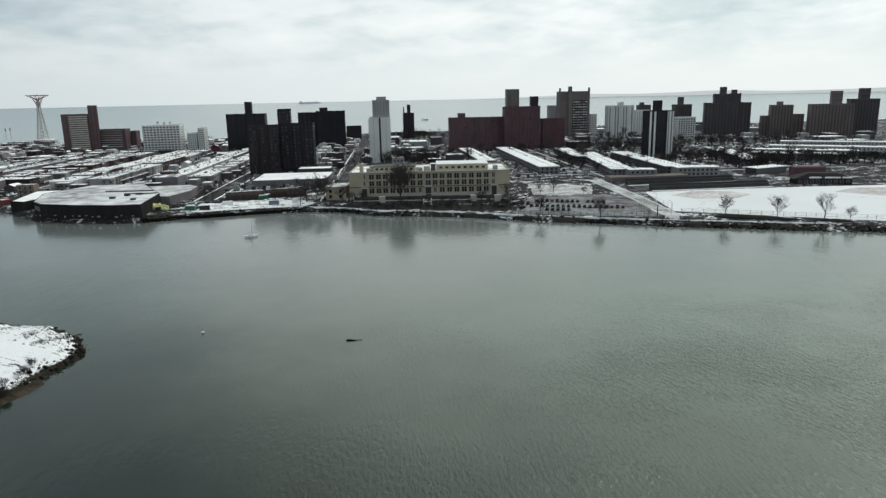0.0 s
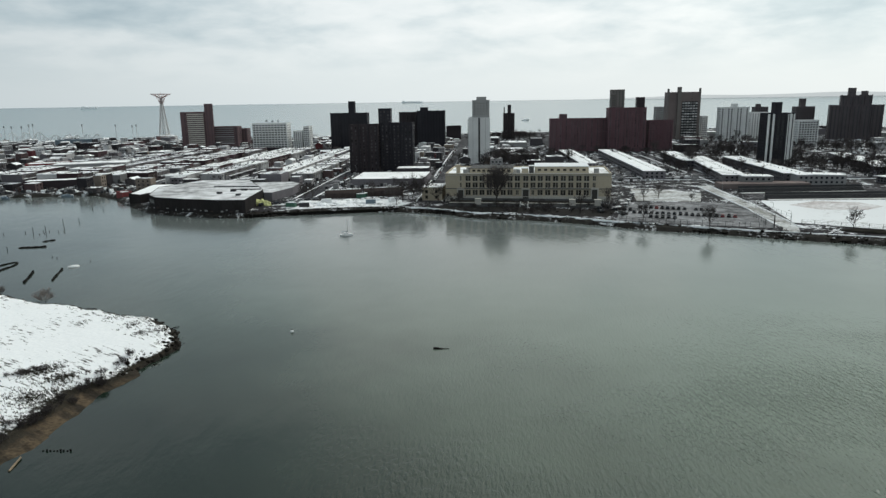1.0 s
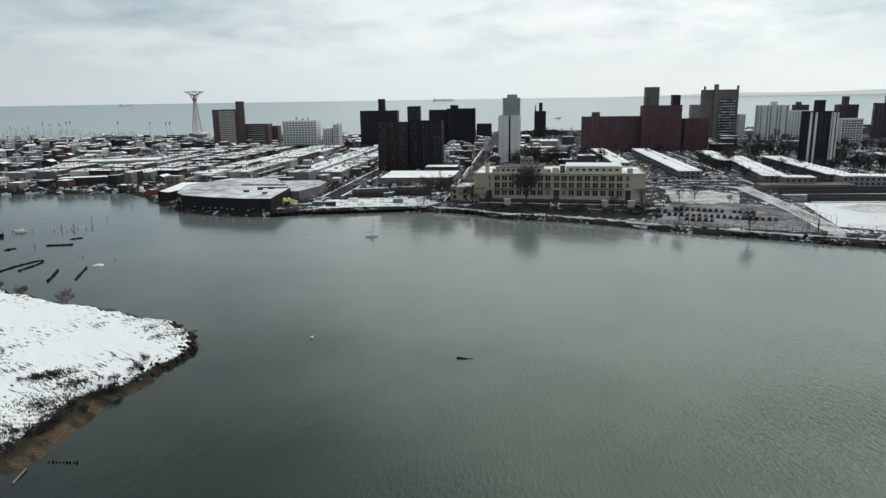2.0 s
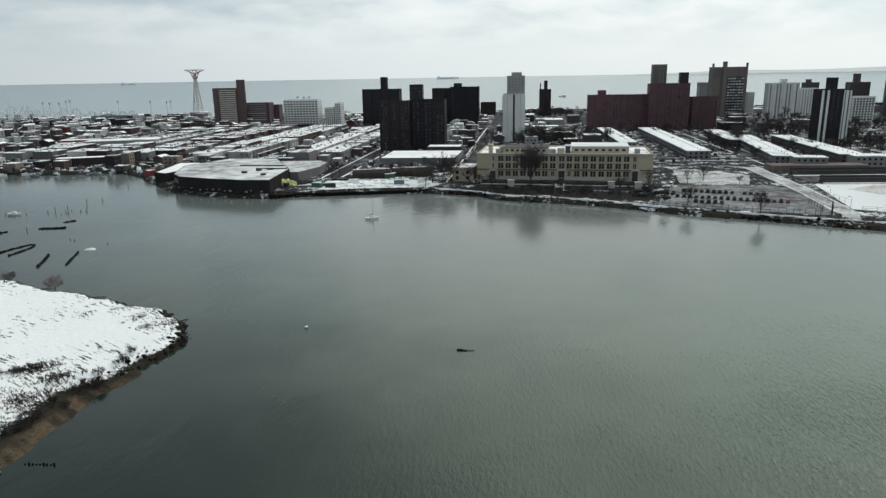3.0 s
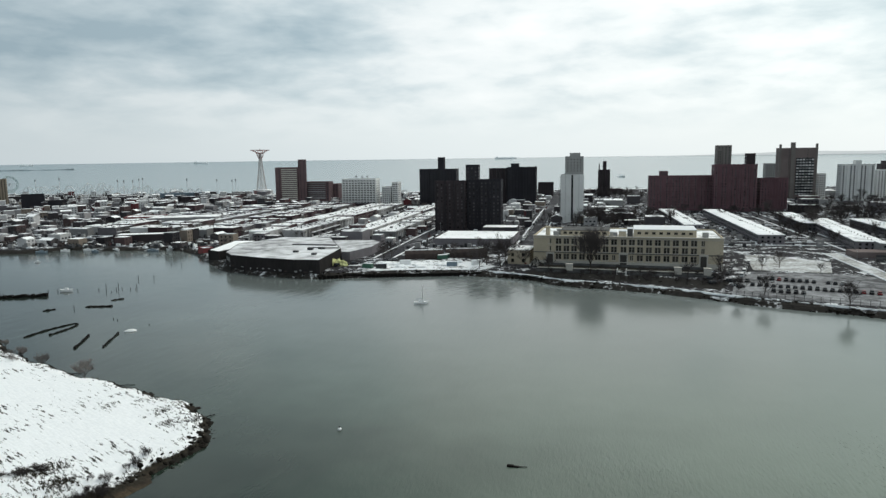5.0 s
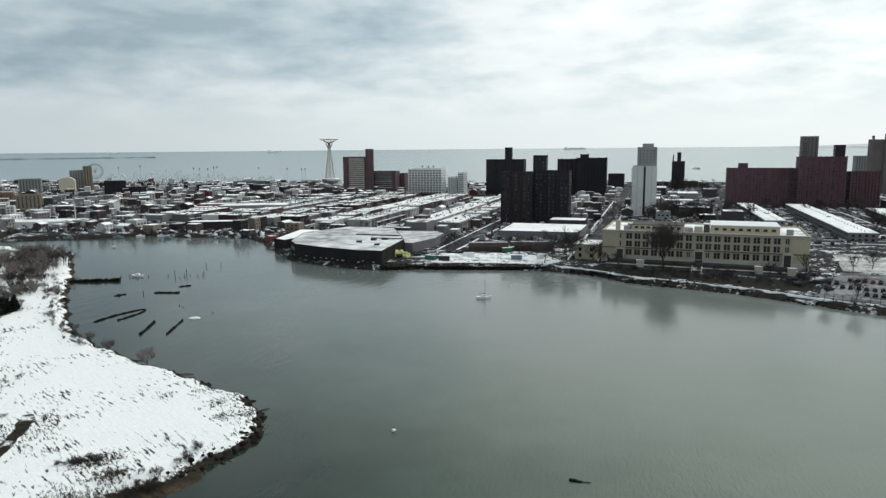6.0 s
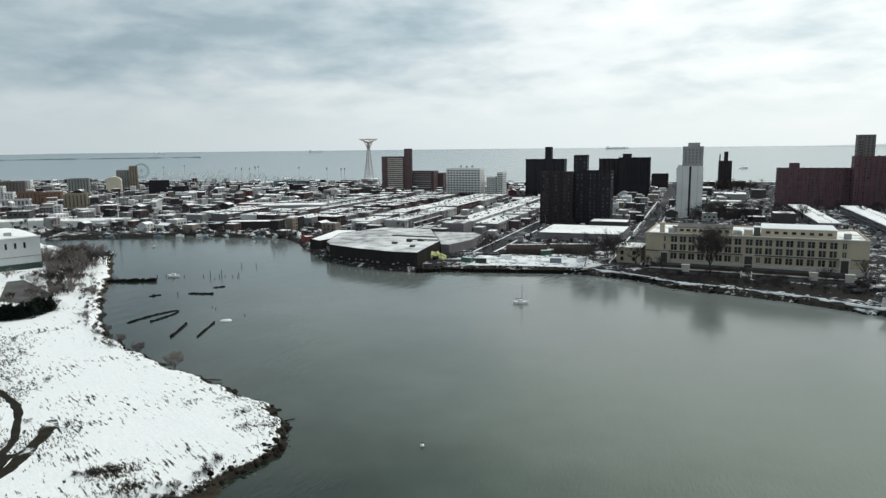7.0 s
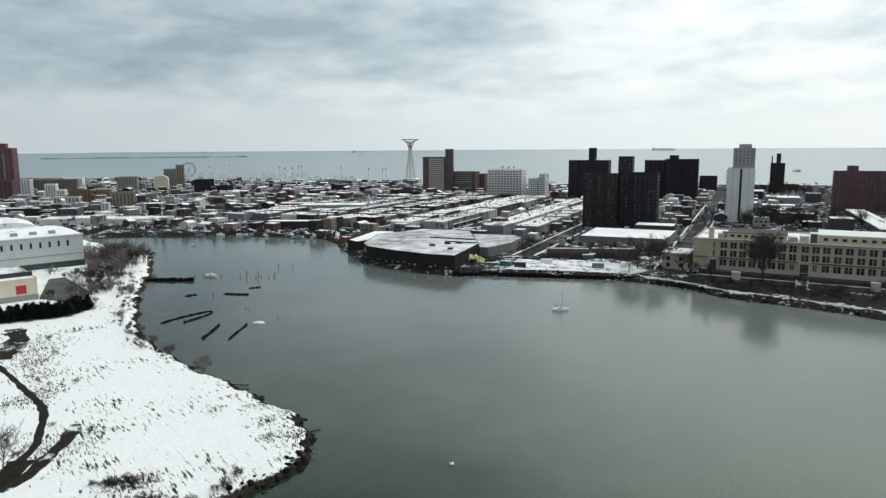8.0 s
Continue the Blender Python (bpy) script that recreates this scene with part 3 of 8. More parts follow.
def window_sheet(parent, w, h, wx, wz, cols, rows, y, z0, z1, side, glass, label=""):
    """Windows of a far wall, too small to pick apart: framed boxes joined in one part."""
    bm = bmesh.new()
    for x in spread(-w / 2, w / 2, cols):
        for z in spread(z0, z1, rows):
            if side in ("front", "back"):
                a, b = (y - 0.12, y + 0.02) if side == "front" else (y - 0.02, y + 0.12)
                box(bm, x - wx / 2, x + wx / 2, a, b, z - wz / 2, z + wz / 2)
            else:
                a, b = (y - 0.12, y + 0.02) if side == "west" else (y - 0.02, y + 0.12)
                box(bm, a, b, x - wx / 2, x + wx / 2, z - wz / 2, z + wz / 2)
    tagged(part("glazing", bm, glass, parent, label), kind="stuff")

from mathutils.geometry import tessellate_polygon

# ---------------------------------------------------------------- water, land and roads
LAND = 2.3
RZ = -6.4                                   # the street grid's turn
_V = Vector((math.cos(radians(RZ)), math.sin(radians(RZ)), 0))
_U = Vector((-_V.y, _V.x, 0))


def town(u, v, z=LAND):
    """A place in the street grid: u metres inland from the shore, v metres to the west."""
    return Vector((0, 415, z)) + _U * u + _V * v


def grid_of(x, y):
    d = Vector((x, y - 415, 0))
    return d.dot(_U), d.dot(_V)


def smooth_line(pts, step):
    """A curve through the points, with an even step."""
    pts = [Vector((*p, 0)) if len(p) == 2 else Vector(p) for p in pts]
    ext = [pts[0] * 2 - pts[1], *pts, pts[-1] * 2 - pts[-2]]
    out = []
    for i in range(1, len(ext) - 2):
        p0, p1, p2, p3 = ext[i - 1:i + 3]
        n = max(1, int((p2 - p1).length / step))
        for k in range(n):
            t = k / n
            out.append(0.5 * ((2 * p1) + (p2 - p0) * t + (2 * p0 - 5 * p1 + 4 * p2 - p3) * t * t + (3 * p1 - p0 - 3 * p2 + p3) * t ** 3))
    out.append(pts[-1])
    return out


SEA_RIM = 55.0           # the far sea is lifted at its rim, so that its edge stands where the true horizon would


def build_water():
    bm = bmesh.new()
    radii = [0, 60, 130, 220, 340, 500, 700, 950, 1300, 1800, 2200, 2600, 3000, 3400, 3800, 4200, 4550, 4850]
    rings, n = [], 96
    for r in radii:
        z = SEA_RIM * max(0.0, (r - 1800) / 3050) ** 2
        rings.append([bm.verts.new((r * math.sin(k * 2 * math.pi / n), 60 + r * math.cos(k * 2 * math.pi / n), z)) for k in range(n)] if r else [bm.verts.new((0, 60, 0))])
    for a, b in zip(rings, rings[1:]):
        for k in range(n):
            if len(a) == 1:
                bm.faces.new((a[0], b[(k + 1) % n], b[k]))
            else:
                bm.faces.new((a[k], a[(k + 1) % n], b[(k + 1) % n], b[k])).material_index = int(a[0].co.y > 1250)
    bmesh.ops.recalc_face_normals(bm, faces=bm.faces)
    if sum(f.normal.z for f in bm.faces) < 0:
        bmesh.ops.reverse_faces(bm, faces=bm.faces)
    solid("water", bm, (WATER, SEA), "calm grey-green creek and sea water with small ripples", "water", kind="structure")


build_water()

SHORE_LINE = [(-436, 470), (-415, 468), (-373, 486), (-340, 492), (-322, 508), (-282, 505), (-242, 508), (-218, 490), (-193, 457), (-174, 432), (-161, 416.5), (-139, 405.5), (-116, 397.5), (-100, 396), (-72, 400), (-40, 406),
              (-10, 404), (10, 394), (33, 376), (60, 366), (84, 353), (109, 335), (147, 314), (171, 300), (194, 288), (217, 277), (253, 260), (330, 222), (600, 90), (1300, -250)]


def build_land():
    line = smooth_line([(-2200, -400), (-1200, -300), (-440, -80), *SHORE_LINE], 5.0)
    rng = random.Random(4)
    rows = []
    for i, p in enumerate(line):
        q = line[min(i + 1, len(line) - 1)] - line[max(i - 1, 0)]
        side = Vector((-q.y, q.x, 0)).normalized()
        j = rng.uniform(-1.2, 1.2) + 1.5 * noise.noise(p * 0.05)
        edge = p + side * (j + 4.5)
        rows.append([p + side * (j - 3.0) + Vector((0, 0, -1.2)), p + side * j + Vector((0, 0, 0.35)), p + side * (j + 2.0) + Vector((0, 0, 1.5 + rng.uniform(-0.2, 0.2))), Vector((edge.x, edge.y, LAND))])
    coast = [Vector((x, 1290 + 25 * math.sin(x * 0.004), LAND)) for x in range(2300, -2301, -50)]
    verts = [tuple(v) for r in rows for v in r]
    faces, mids = [], []
    for i in range(len(rows) - 1):
        for k in range(3):
            faces.append((i * 4 + k, (i + 1) * 4 + k, (i + 1) * 4 + k + 1, i * 4 + k + 1))
            mids.append(1)
    inland = [i * 4 + 3 for i in range(len(rows))]
    c0 = len(verts)
    verts += [tuple(v) for v in coast]
    n = len(coast)
    verts += [(v.x, v.y + 75, -0.8) for v in coast]
    for i in range(n - 1):
        faces.append((c0 + i, c0 + i + 1, c0 + n + i + 1, c0 + n + i))
        mids.append(2)
    loop = inland + [c0 + i for i in range(n)]
    flat = [Vector((verts[i][0], verts[i][1], 0)) for i in loop]
    for tri in tessellate_polygon([flat]):
        faces.append(tuple(loop[t] for t in tri))
        mids.append(0)
    me = raw_mesh("ground", verts, faces, STREET_SNOW, SHORE, BEACH)
    me.polygons.foreach_set("material_index", mids)
    ob = new("ground", me)
    tagged(ob, "flat slushy ground of the town with a rubble shore", "ground", kind="structure")
    bm = bmesh.new()
    bm.from_mesh(me)
    for f in bm.faces:
        if f.normal.z < 0:
            f.normal_flip()
    bm.to_mesh(me)
    bm.free()


build_land()

BANK = [(-434, 478), (-385, 440), (-300, 401), (-268, 368), (-250, 345), (-226, 312), (-196, 277), (-170, 251), (-147, 237), (-129, 228), (-102, 215), (-81, 203), (-72, 194), (-67.5, 186),
        (-69, 175), (-73, 162), (-75, 144), (-78, 128), (-80, 118), (-92, 90), (-118, 50), (-165, -20), (-434, -78)]


def bank_distance(px, py):
    """Metres inside the spit (minus: out in the water)."""
    pts = [(p.x, p.y) for p in smooth_line(BANK, 6.0)]
    best = np.full(px.shape, 1e9)
    inside = np.zeros(px.shape, bool)
    n = len(pts)
    for i in range(n):
        (x0, y0), (x1, y1) = pts[i], pts[(i + 1) % n]
        dx, dy = x1 - x0, y1 - y0
        if i < n - 1:
            t = np.clip(((px - x0) * dx + (py - y0) * dy) / (dx * dx + dy * dy + 1e-9), 0, 1)
            best = np.minimum(best, np.hypot(px - x0 - t * dx, py - y0 - t * dy))
        if abs(dy) > 1e-9:
            cross = ((y0 > py) != (y1 > py)) & (px < x0 + (py - y0) / dy * dx)
            inside ^= cross
    return np.where(inside, best, -best)


def rough_field(px, py, size, seed):
    """Smooth noise on a lattice, from -1 to 1."""
    r = np.random.RandomState(seed).uniform(-1, 1, (64, 64))
    gx, gy = px / size, py / size
    ix, iy = np.floor(gx).astype(int), np.floor(gy).astype(int)
    fx, fy = gx - ix, gy - iy
    fx, fy = fx * fx * (3 - 2 * fx), fy * fy * (3 - 2 * fy)
    g = lambda a, b: r[(ix + a) % 64, (iy + b) % 64]
    return (g(0, 0) * (1 - fx) + g(1, 0) * fx) * (1 - fy) + (g(0, 1) * (1 - fx) + g(1, 1) * fx) * fy


def spit_height(px, py):
    d = bank_distance(px, py) + 1.7 * rough_field(px, py, 8, 2) + 1.5 * rough_field(px, py, 3.4, 3)
    beach = np.clip((176 - py) / 22, 0, 1) * np.clip((-60 - px) / 15, 0, 1)      # a flat sandy foot on the near side
    slope = 0.85 * (1 - beach) + 0.14 * beach
    z = np.where(d < 0, d * 0.35, np.minimum(d * slope, 2.4 + 0.006 * d))
    z = z + np.where(d > 3, 0.16 * rough_field(px, py, 14, 5) + 0.10 * rough_field(px, py, 4, 6), 0.0)
    return np.clip(z, -2.5, 6)


def spit_mat():
    m = bpy.data.materials.new("snowy_spit")
    m.use_nodes = True
    tr = m.node_tree
    b = tr.nodes["Principled BSDF"]
    b.inputs["Roughness"].default_value, b.inputs["Specular IOR Level"].default_value = 0.9, 0.1
    pos = tr.nodes.new("ShaderNodeNewGeometry").outputs["Position"]
    sep = tr.nodes.new("ShaderNodeSeparateXYZ")
    link(tr, pos, sep.inputs[0])
    along = turned(tr, pos, 35, (0.17, 1.0, 1.0))
    blades = node(tr, "ShaderNodeTexNoise", Scale=1.15, Detail=5.0, Roughness=0.68)
    link(tr, along, blades.inputs["Vector"])
    patch = node(tr, "ShaderNodeTexNoise", Scale=0.045, Detail=3.0, Roughness=0.55)
    link(tr, pos, patch.inputs["Vector"])
    grain = node(tr, "ShaderNodeTexNoise", Scale=1.1, Detail=5.0, Roughness=0.65)
    link(tr, pos, grain.inputs["Vector"])
    soil = ramp(tr, grain.outputs[0], [(0.3, (0.012, 0.011, 0.009)), (0.7, (0.042, 0.036, 0.027))])
    sand = ramp(tr, grain.outputs[0], [(0.3, (0.042, 0.031, 0.020)), (0.7, (0.135, 0.100, 0.066))])
    snow = ramp(tr, grain.outputs[0], [(0.3, (0.78, 0.80, 0.82)), (0.7, (0.88, 0.89, 0.90))])
    cover = math_node(tr, "ADD", math_node(tr, "MULTIPLY", blades.outputs[0], 0.62), math_node(tr, "MULTIPLY", patch.outputs[0], 0.38))
    cover = ramp(tr, cover, [(0.404, (0, 0, 0)), (0.424, (1, 1, 1))])
    height = math_node(tr, "ADD", sep.outputs[2], math_node(tr, "MULTIPLY", math_node(tr, "SUBTRACT", grain.outputs[0], 0.5), 1.6))
    dry = ramp(tr, height, [(0.55, (0, 0, 0)), (0.75, (1, 1, 1))])
    upper = ramp(tr, math_node(tr, "MULTIPLY", height, 0.5), [(0.62, (0, 0, 0)), (0.74, (1, 1, 1))])
    beach = math_node(tr, "MULTIPLY", ramp(tr, math_node(tr, "MULTIPLY", sep.outputs[1], 0.005), [(0.76, (1, 1, 1)), (0.86, (0, 0, 0))]), 1.0)
    neck = ramp(tr, math_node(tr, "MULTIPLY", sep.outputs[1], 0.0025), [(0.72, (0, 0, 0)), (0.77, (1, 1, 1))])
    beach = math_node(tr, "MAXIMUM", beach, neck)
    litter = node(tr, "ShaderNodeTexNoise", Scale=0.22, Detail=5.0, Roughness=0.65)
    link(tr, along, litter.inputs["Vector"])
    beach = math_node(tr, "MULTIPLY", beach, ramp(tr, litter.outputs[0], [(0.42, (0.12, 0.12, 0.12)), (0.56, (1, 1, 1))]))
    low = mix_color(tr, beach, ramp(tr, grain.outputs[0], [(0.3, (0.010, 0.009, 0.008)), (0.7, (0.028, 0.025, 0.021))]), sand)
    color = mix_color(tr, dry, low, soil)
    color = mix_color(tr, math_node(tr, "MULTIPLY", cover, upper), color, snow)
    link(tr, color, b.inputs["Base Color"])
    bp = node(tr, "ShaderNodeBump", Strength=0.5, Distance=0.3)
    link(tr, blades.outputs[0], bp.inputs["Height"])
    link(tr, bp.outputs[0], b.inputs["Normal"])
    return m


SPIT = spit_mat()


def build_spit():
    step = 1.6
    xs, ys = np.arange(-434, -58, step), np.arange(-70, 482, step)
    gx, gy = np.meshgrid(xs, ys, indexing="ij")
    z = spit_height(gx, gy)
    keep = z > -1.6
    index = -np.ones(z.shape, int)
    cell = keep[:-1, :-1] | keep[1:, :-1] | keep[:-1, 1:] | keep[1:, 1:]
    used = np.zeros(z.shape, bool)
    for a in (slice(None, -1), slice(1, None)):
        for b in (slice(None, -1), slice(1, None)):
            used[a, b] |= cell
    index[used] = np.arange(used.sum())
    verts = np.stack([gx[used], gy[used], z[used]], 1).tolist()
    i, j = np.nonzero(cell)
    faces = np.stack([index[i, j], index[i + 1, j], index[i + 1, j + 1], index[i, j + 1]], 1).tolist()
    me = raw_mesh("ground", verts, faces, SPIT)
    me.shade_smooth()
    tagged(new("ground", me), "snow-covered grassy spit with a rocky and sandy edge", "ground", kind="structure")


build_spit()


def ground_at(x, y):
    return float(spit_height(np.array([x], float), np.array([y], float))[0])


def strip(name, pts, width, material, label, category, z=0.05, kind="structure"):
    """A flat slab along a line on the town's ground."""
    bm = bmesh.new()
    line = smooth_line(pts, 15)
    pairs = []
    for i, p in enumerate(line):
        q = line[min(i + 1, len(line) - 1)] - line[max(i - 1, 0)]
        s = Vector((-q.y, q.x, 0)).normalized() * width / 2
        pairs.append([bm.verts.new((p.x + k * s.x, p.y + k * s.y, LAND + h)) for k, h in ((1, z - 0.3), (1, z), (-1, z), (-1, z - 0.3))])
    for a, b in zip(pairs, pairs[1:]):
        for k in range(3):
            bm.faces.new((a[k], a[k + 1], b[k + 1], b[k]))
    bmesh.ops.recalc_face_normals(bm, faces=bm.faces)
    if sum(f.normal.z * f.calc_area() for f in bm.faces) < 0:
        bmesh.ops.reverse_faces(bm, faces=bm.faces)
    return solid(name, bm, material, label, category, kind=kind)


def patch(name, pts, material, label, category, z=0.05):
    bm = bmesh.new()
    prism(bm, pts, LAND + z - 0.4, LAND + z)
    bmesh.ops.recalc_face_normals(bm, faces=bm.faces)
    return solid(name, bm, material, label, category, kind="structure")


STREETS = [-390, -345, -288, -226, -164, -80, 5, 128, 214]
for v in STREETS:
    near = {-390: 125, -345: 110, -288: 100, -226: 95, -164: 60, -80: 30, 5: 8, 128: 130, 214: 70}[v]
    strip("road", [town(near, v)[:2], town(400, v)[:2], town(830, v)[:2]], 11 if v != 5 else 15, ROAD, "straight street of salted asphalt edged with slush", "road", 0.05 + 0.004 * (v % 7))
for u, a, b in ((122, -420, -12), (128, 18, 620), (455, -700, 700)):
    strip("road", [town(u, a)[:2], town(u, (a + b) / 2)[:2], town(u, b)[:2]], 14, ROAD, "wide cross street of salted asphalt", "road", 0.10)
strip("pavement", [(202, 476), (190, 382), (178, 318), (172, 306)], 7, LAWN, "curving park path under trodden snow", "path", 0.085)
patch("parking_lot", [(101, 345), (158, 321), (171, 317), (182, 345), (185, 392), (172, 400), (132, 408), (112, 375)], LOT, "grey asphalt parking lot beside the school", "parking lot", 0.06)
patch("lawn", [(134, 413), (170, 403), (186, 440), (160, 470), (147, 466)], LAWN, "small snowy lawn behind the parking lot", "lawn", 0.07)
patch("ball_field", [(186, 330), (263, 276), (340, 235), (430, 300), (372, 382), (318, 392), (262, 398), (206, 402)], FIELD, "white snow-covered ball field by the water", "field", 0.06)
patch("infield", [(214, 384), (222, 366), (246, 362), (262, 372), (258, 388), (236, 396)], CLAY, "muddy clay infield under thin snow", "infield", 0.085)
patch("infield", [(316, 366), (330, 344), (366, 330), (392, 346), (380, 368), (340, 378)], CLAY, "muddy clay infield under thin snow", "infield", 0.085)
patch("running_track", [(206, 408), (300, 398), (312, 448), (214, 458)], ROAD, "bare asphalt sports court", "court", 0.075)


# ploughed snow along the kerbs
def kerb_snow(pts, width):
    line = smooth_line(pts, 9)
    for sgn in (-1, 1):
        bm = bmesh.new()
        pairs = []
        for i, p in enumerate(line):
            q = line[min(i + 1, len(line) - 1)] - line[max(i - 1, 0)]
            s = Vector((-q.y, q.x, 0)).normalized()
            o = sgn * (width / 2 + 0.8 + 0.4 * noise.noise(p * 0.09))
            w = 0.7 + 0.5 * noise.noise(p * 0.13 + Vector((7, sgn, 0)))
            h = 0.35 + 0.25 * noise.noise(p * 0.21)
            pairs.append([bm.verts.new((p.x + s.x * k, p.y + s.y * k, LAND + z)) for k, z in ((o - w, -0.1), (o - w * 0.4, h), (o + w * 0.5, h * 0.8), (o + w, -0.1))])
        for a, b in zip(pairs, pairs[1:]):
            for k in range(3):
                bm.faces.new((a[k], a[k + 1], b[k + 1], b[k]))
        bmesh.ops.recalc_face_normals(bm, faces=bm.faces)
        solid("snow_bank", bm, SNOW, "ploughed snow bank along a kerb", "snow bank", kind="structure")


for v in STREETS:
    near = {-390: 125, -345: 110, -288: 100, -226: 95, -164: 60, -80: 30, 5: 12, 128: 150, 214: 72}[v]
    kerb_snow([town(near, v)[:2], town(300, v)[:2], town(440, v)[:2]], 11 if v != 5 else 15)
kerb_snow([(202, 476), (190, 382), (178, 318)], 7)
kerb_snow([town(128, 40)[:2], town(128, 200)[:2], town(128, 420)[:2]], 14)
kerb_snow([town(122, -400)[:2], town(122, -220)[:2], town(122, -100)[:2]], 14)


# snow lying on the ledge of the bank before the school and the park
def ledge_snow(pts, seed):
    line = smooth_line(pts, 2.2)
    bm = bmesh.new()
    pairs = []
    for i, p in enumerate(line):
        q = line[min(i + 1, len(line) - 1)] - line[max(i - 1, 0)]
        s = Vector((-q.y, q.x, 0)).normalized()
        o = 0.9 * noise.noise(p * 0.11 + Vector((seed, 0, 0))) + 0.6 * noise.noise(p * 0.45)
        w = max(0.08, 0.60 + 1.3 * noise.noise(p * 0.17 + Vector((3, seed, 0))) + 0.8 * noise.noise(p * 0.6))
        h = 0.25 + 0.2 * noise.noise(p * 0.3)
        pairs.append([bm.verts.new((p.x + s.x * k, p.y + s.y * k, LAND + z)) for k, z in ((o - w, -0.5), (o - w * 0.5, h), (o + w * 0.5, h), (o + w, -0.2))])
    for a, b in zip(pairs, pairs[1:]):
        for k in range(3):
            bm.faces.new((a[k], a[k + 1], b[k + 1], b[k]))
    bmesh.ops.recalc_face_normals(bm, faces=bm.faces)
    solid("snow_bank", bm, SNOW, "ragged line of snow along the bank", "snow bank", kind="structure")


ledge_snow([(-8, 408), (11, 397.5), (32, 381), (46, 376), (60, 370), (75, 362.5), (86, 356), (98, 346.5), (110, 338.5)], 1)
ledge_snow([(110, 338.5), (131, 327), (150, 317), (169, 307), (200, 293), (240, 273)], 2)
strip("bank", [(14, 405), (31, 397), (59, 388), (88, 375), (105, 366)], 21, BANK_SOIL, "dark bare bank below the school terrace", "bank", 0.06)

patch("yard", [(-77, 409), (-40, 412), (-12, 412), (-4, 424), (-14, 441), (-45, 448), (-70, 441)], YARD, "untidy storage yard under broken snow by the creek", "yard", 0.065)


# ---------------------------------------------------------------- apartment towers
TAKEN = []          # footprints: centre and reach


def take(x, y, r):
    TAKEN.append((x, y, r))


def is_free(x, y, r):
    return all((x - a) ** 2 + (y - b) ** 2 > (r + c) ** 2 for a, b, c in TAKEN)


def slab_body(w, d, h, z0=0.0):
    """A tower block with a parapet."""
    bm = bmesh.new()
    t = 0.45
    box(bm, -w / 2, w / 2, -d / 2, d / 2, z0, h - 1.1)
    for a in ((-w / 2, w / 2, -d / 2, -d / 2 + t), (-w / 2, w / 2, d / 2 - t, d / 2), (-w / 2, -w / 2 + t, -d / 2 + t, d / 2 - t), (w / 2 - t, w / 2, -d / 2 + t, d / 2 - t)):
        box(bm, *a, h - 1.1, h)
    return bm


def add_piers(body, w, d, h, z0, n, material):
    """Upright piers on the front of a block."""
    for k in range(n + 1 if n else 0):
        x = -w / 2 + 0.75 + (w - 1.5) * k / n
        bm = bmesh.new()
        box(bm, x - 0.75, x + 0.75, -d / 2 - 0.9, -d / 2 - 0.003, z0, h + 0.7)
        part("pier", bm, material, body)


def snow_slab(w, d, z):
    bm = bmesh.new()
    box(bm, -w / 2 + 0.5, w / 2 - 0.5, -d / 2 + 0.5, d / 2 - 0.5, z - 1.2, z - 0.85)
    return bm


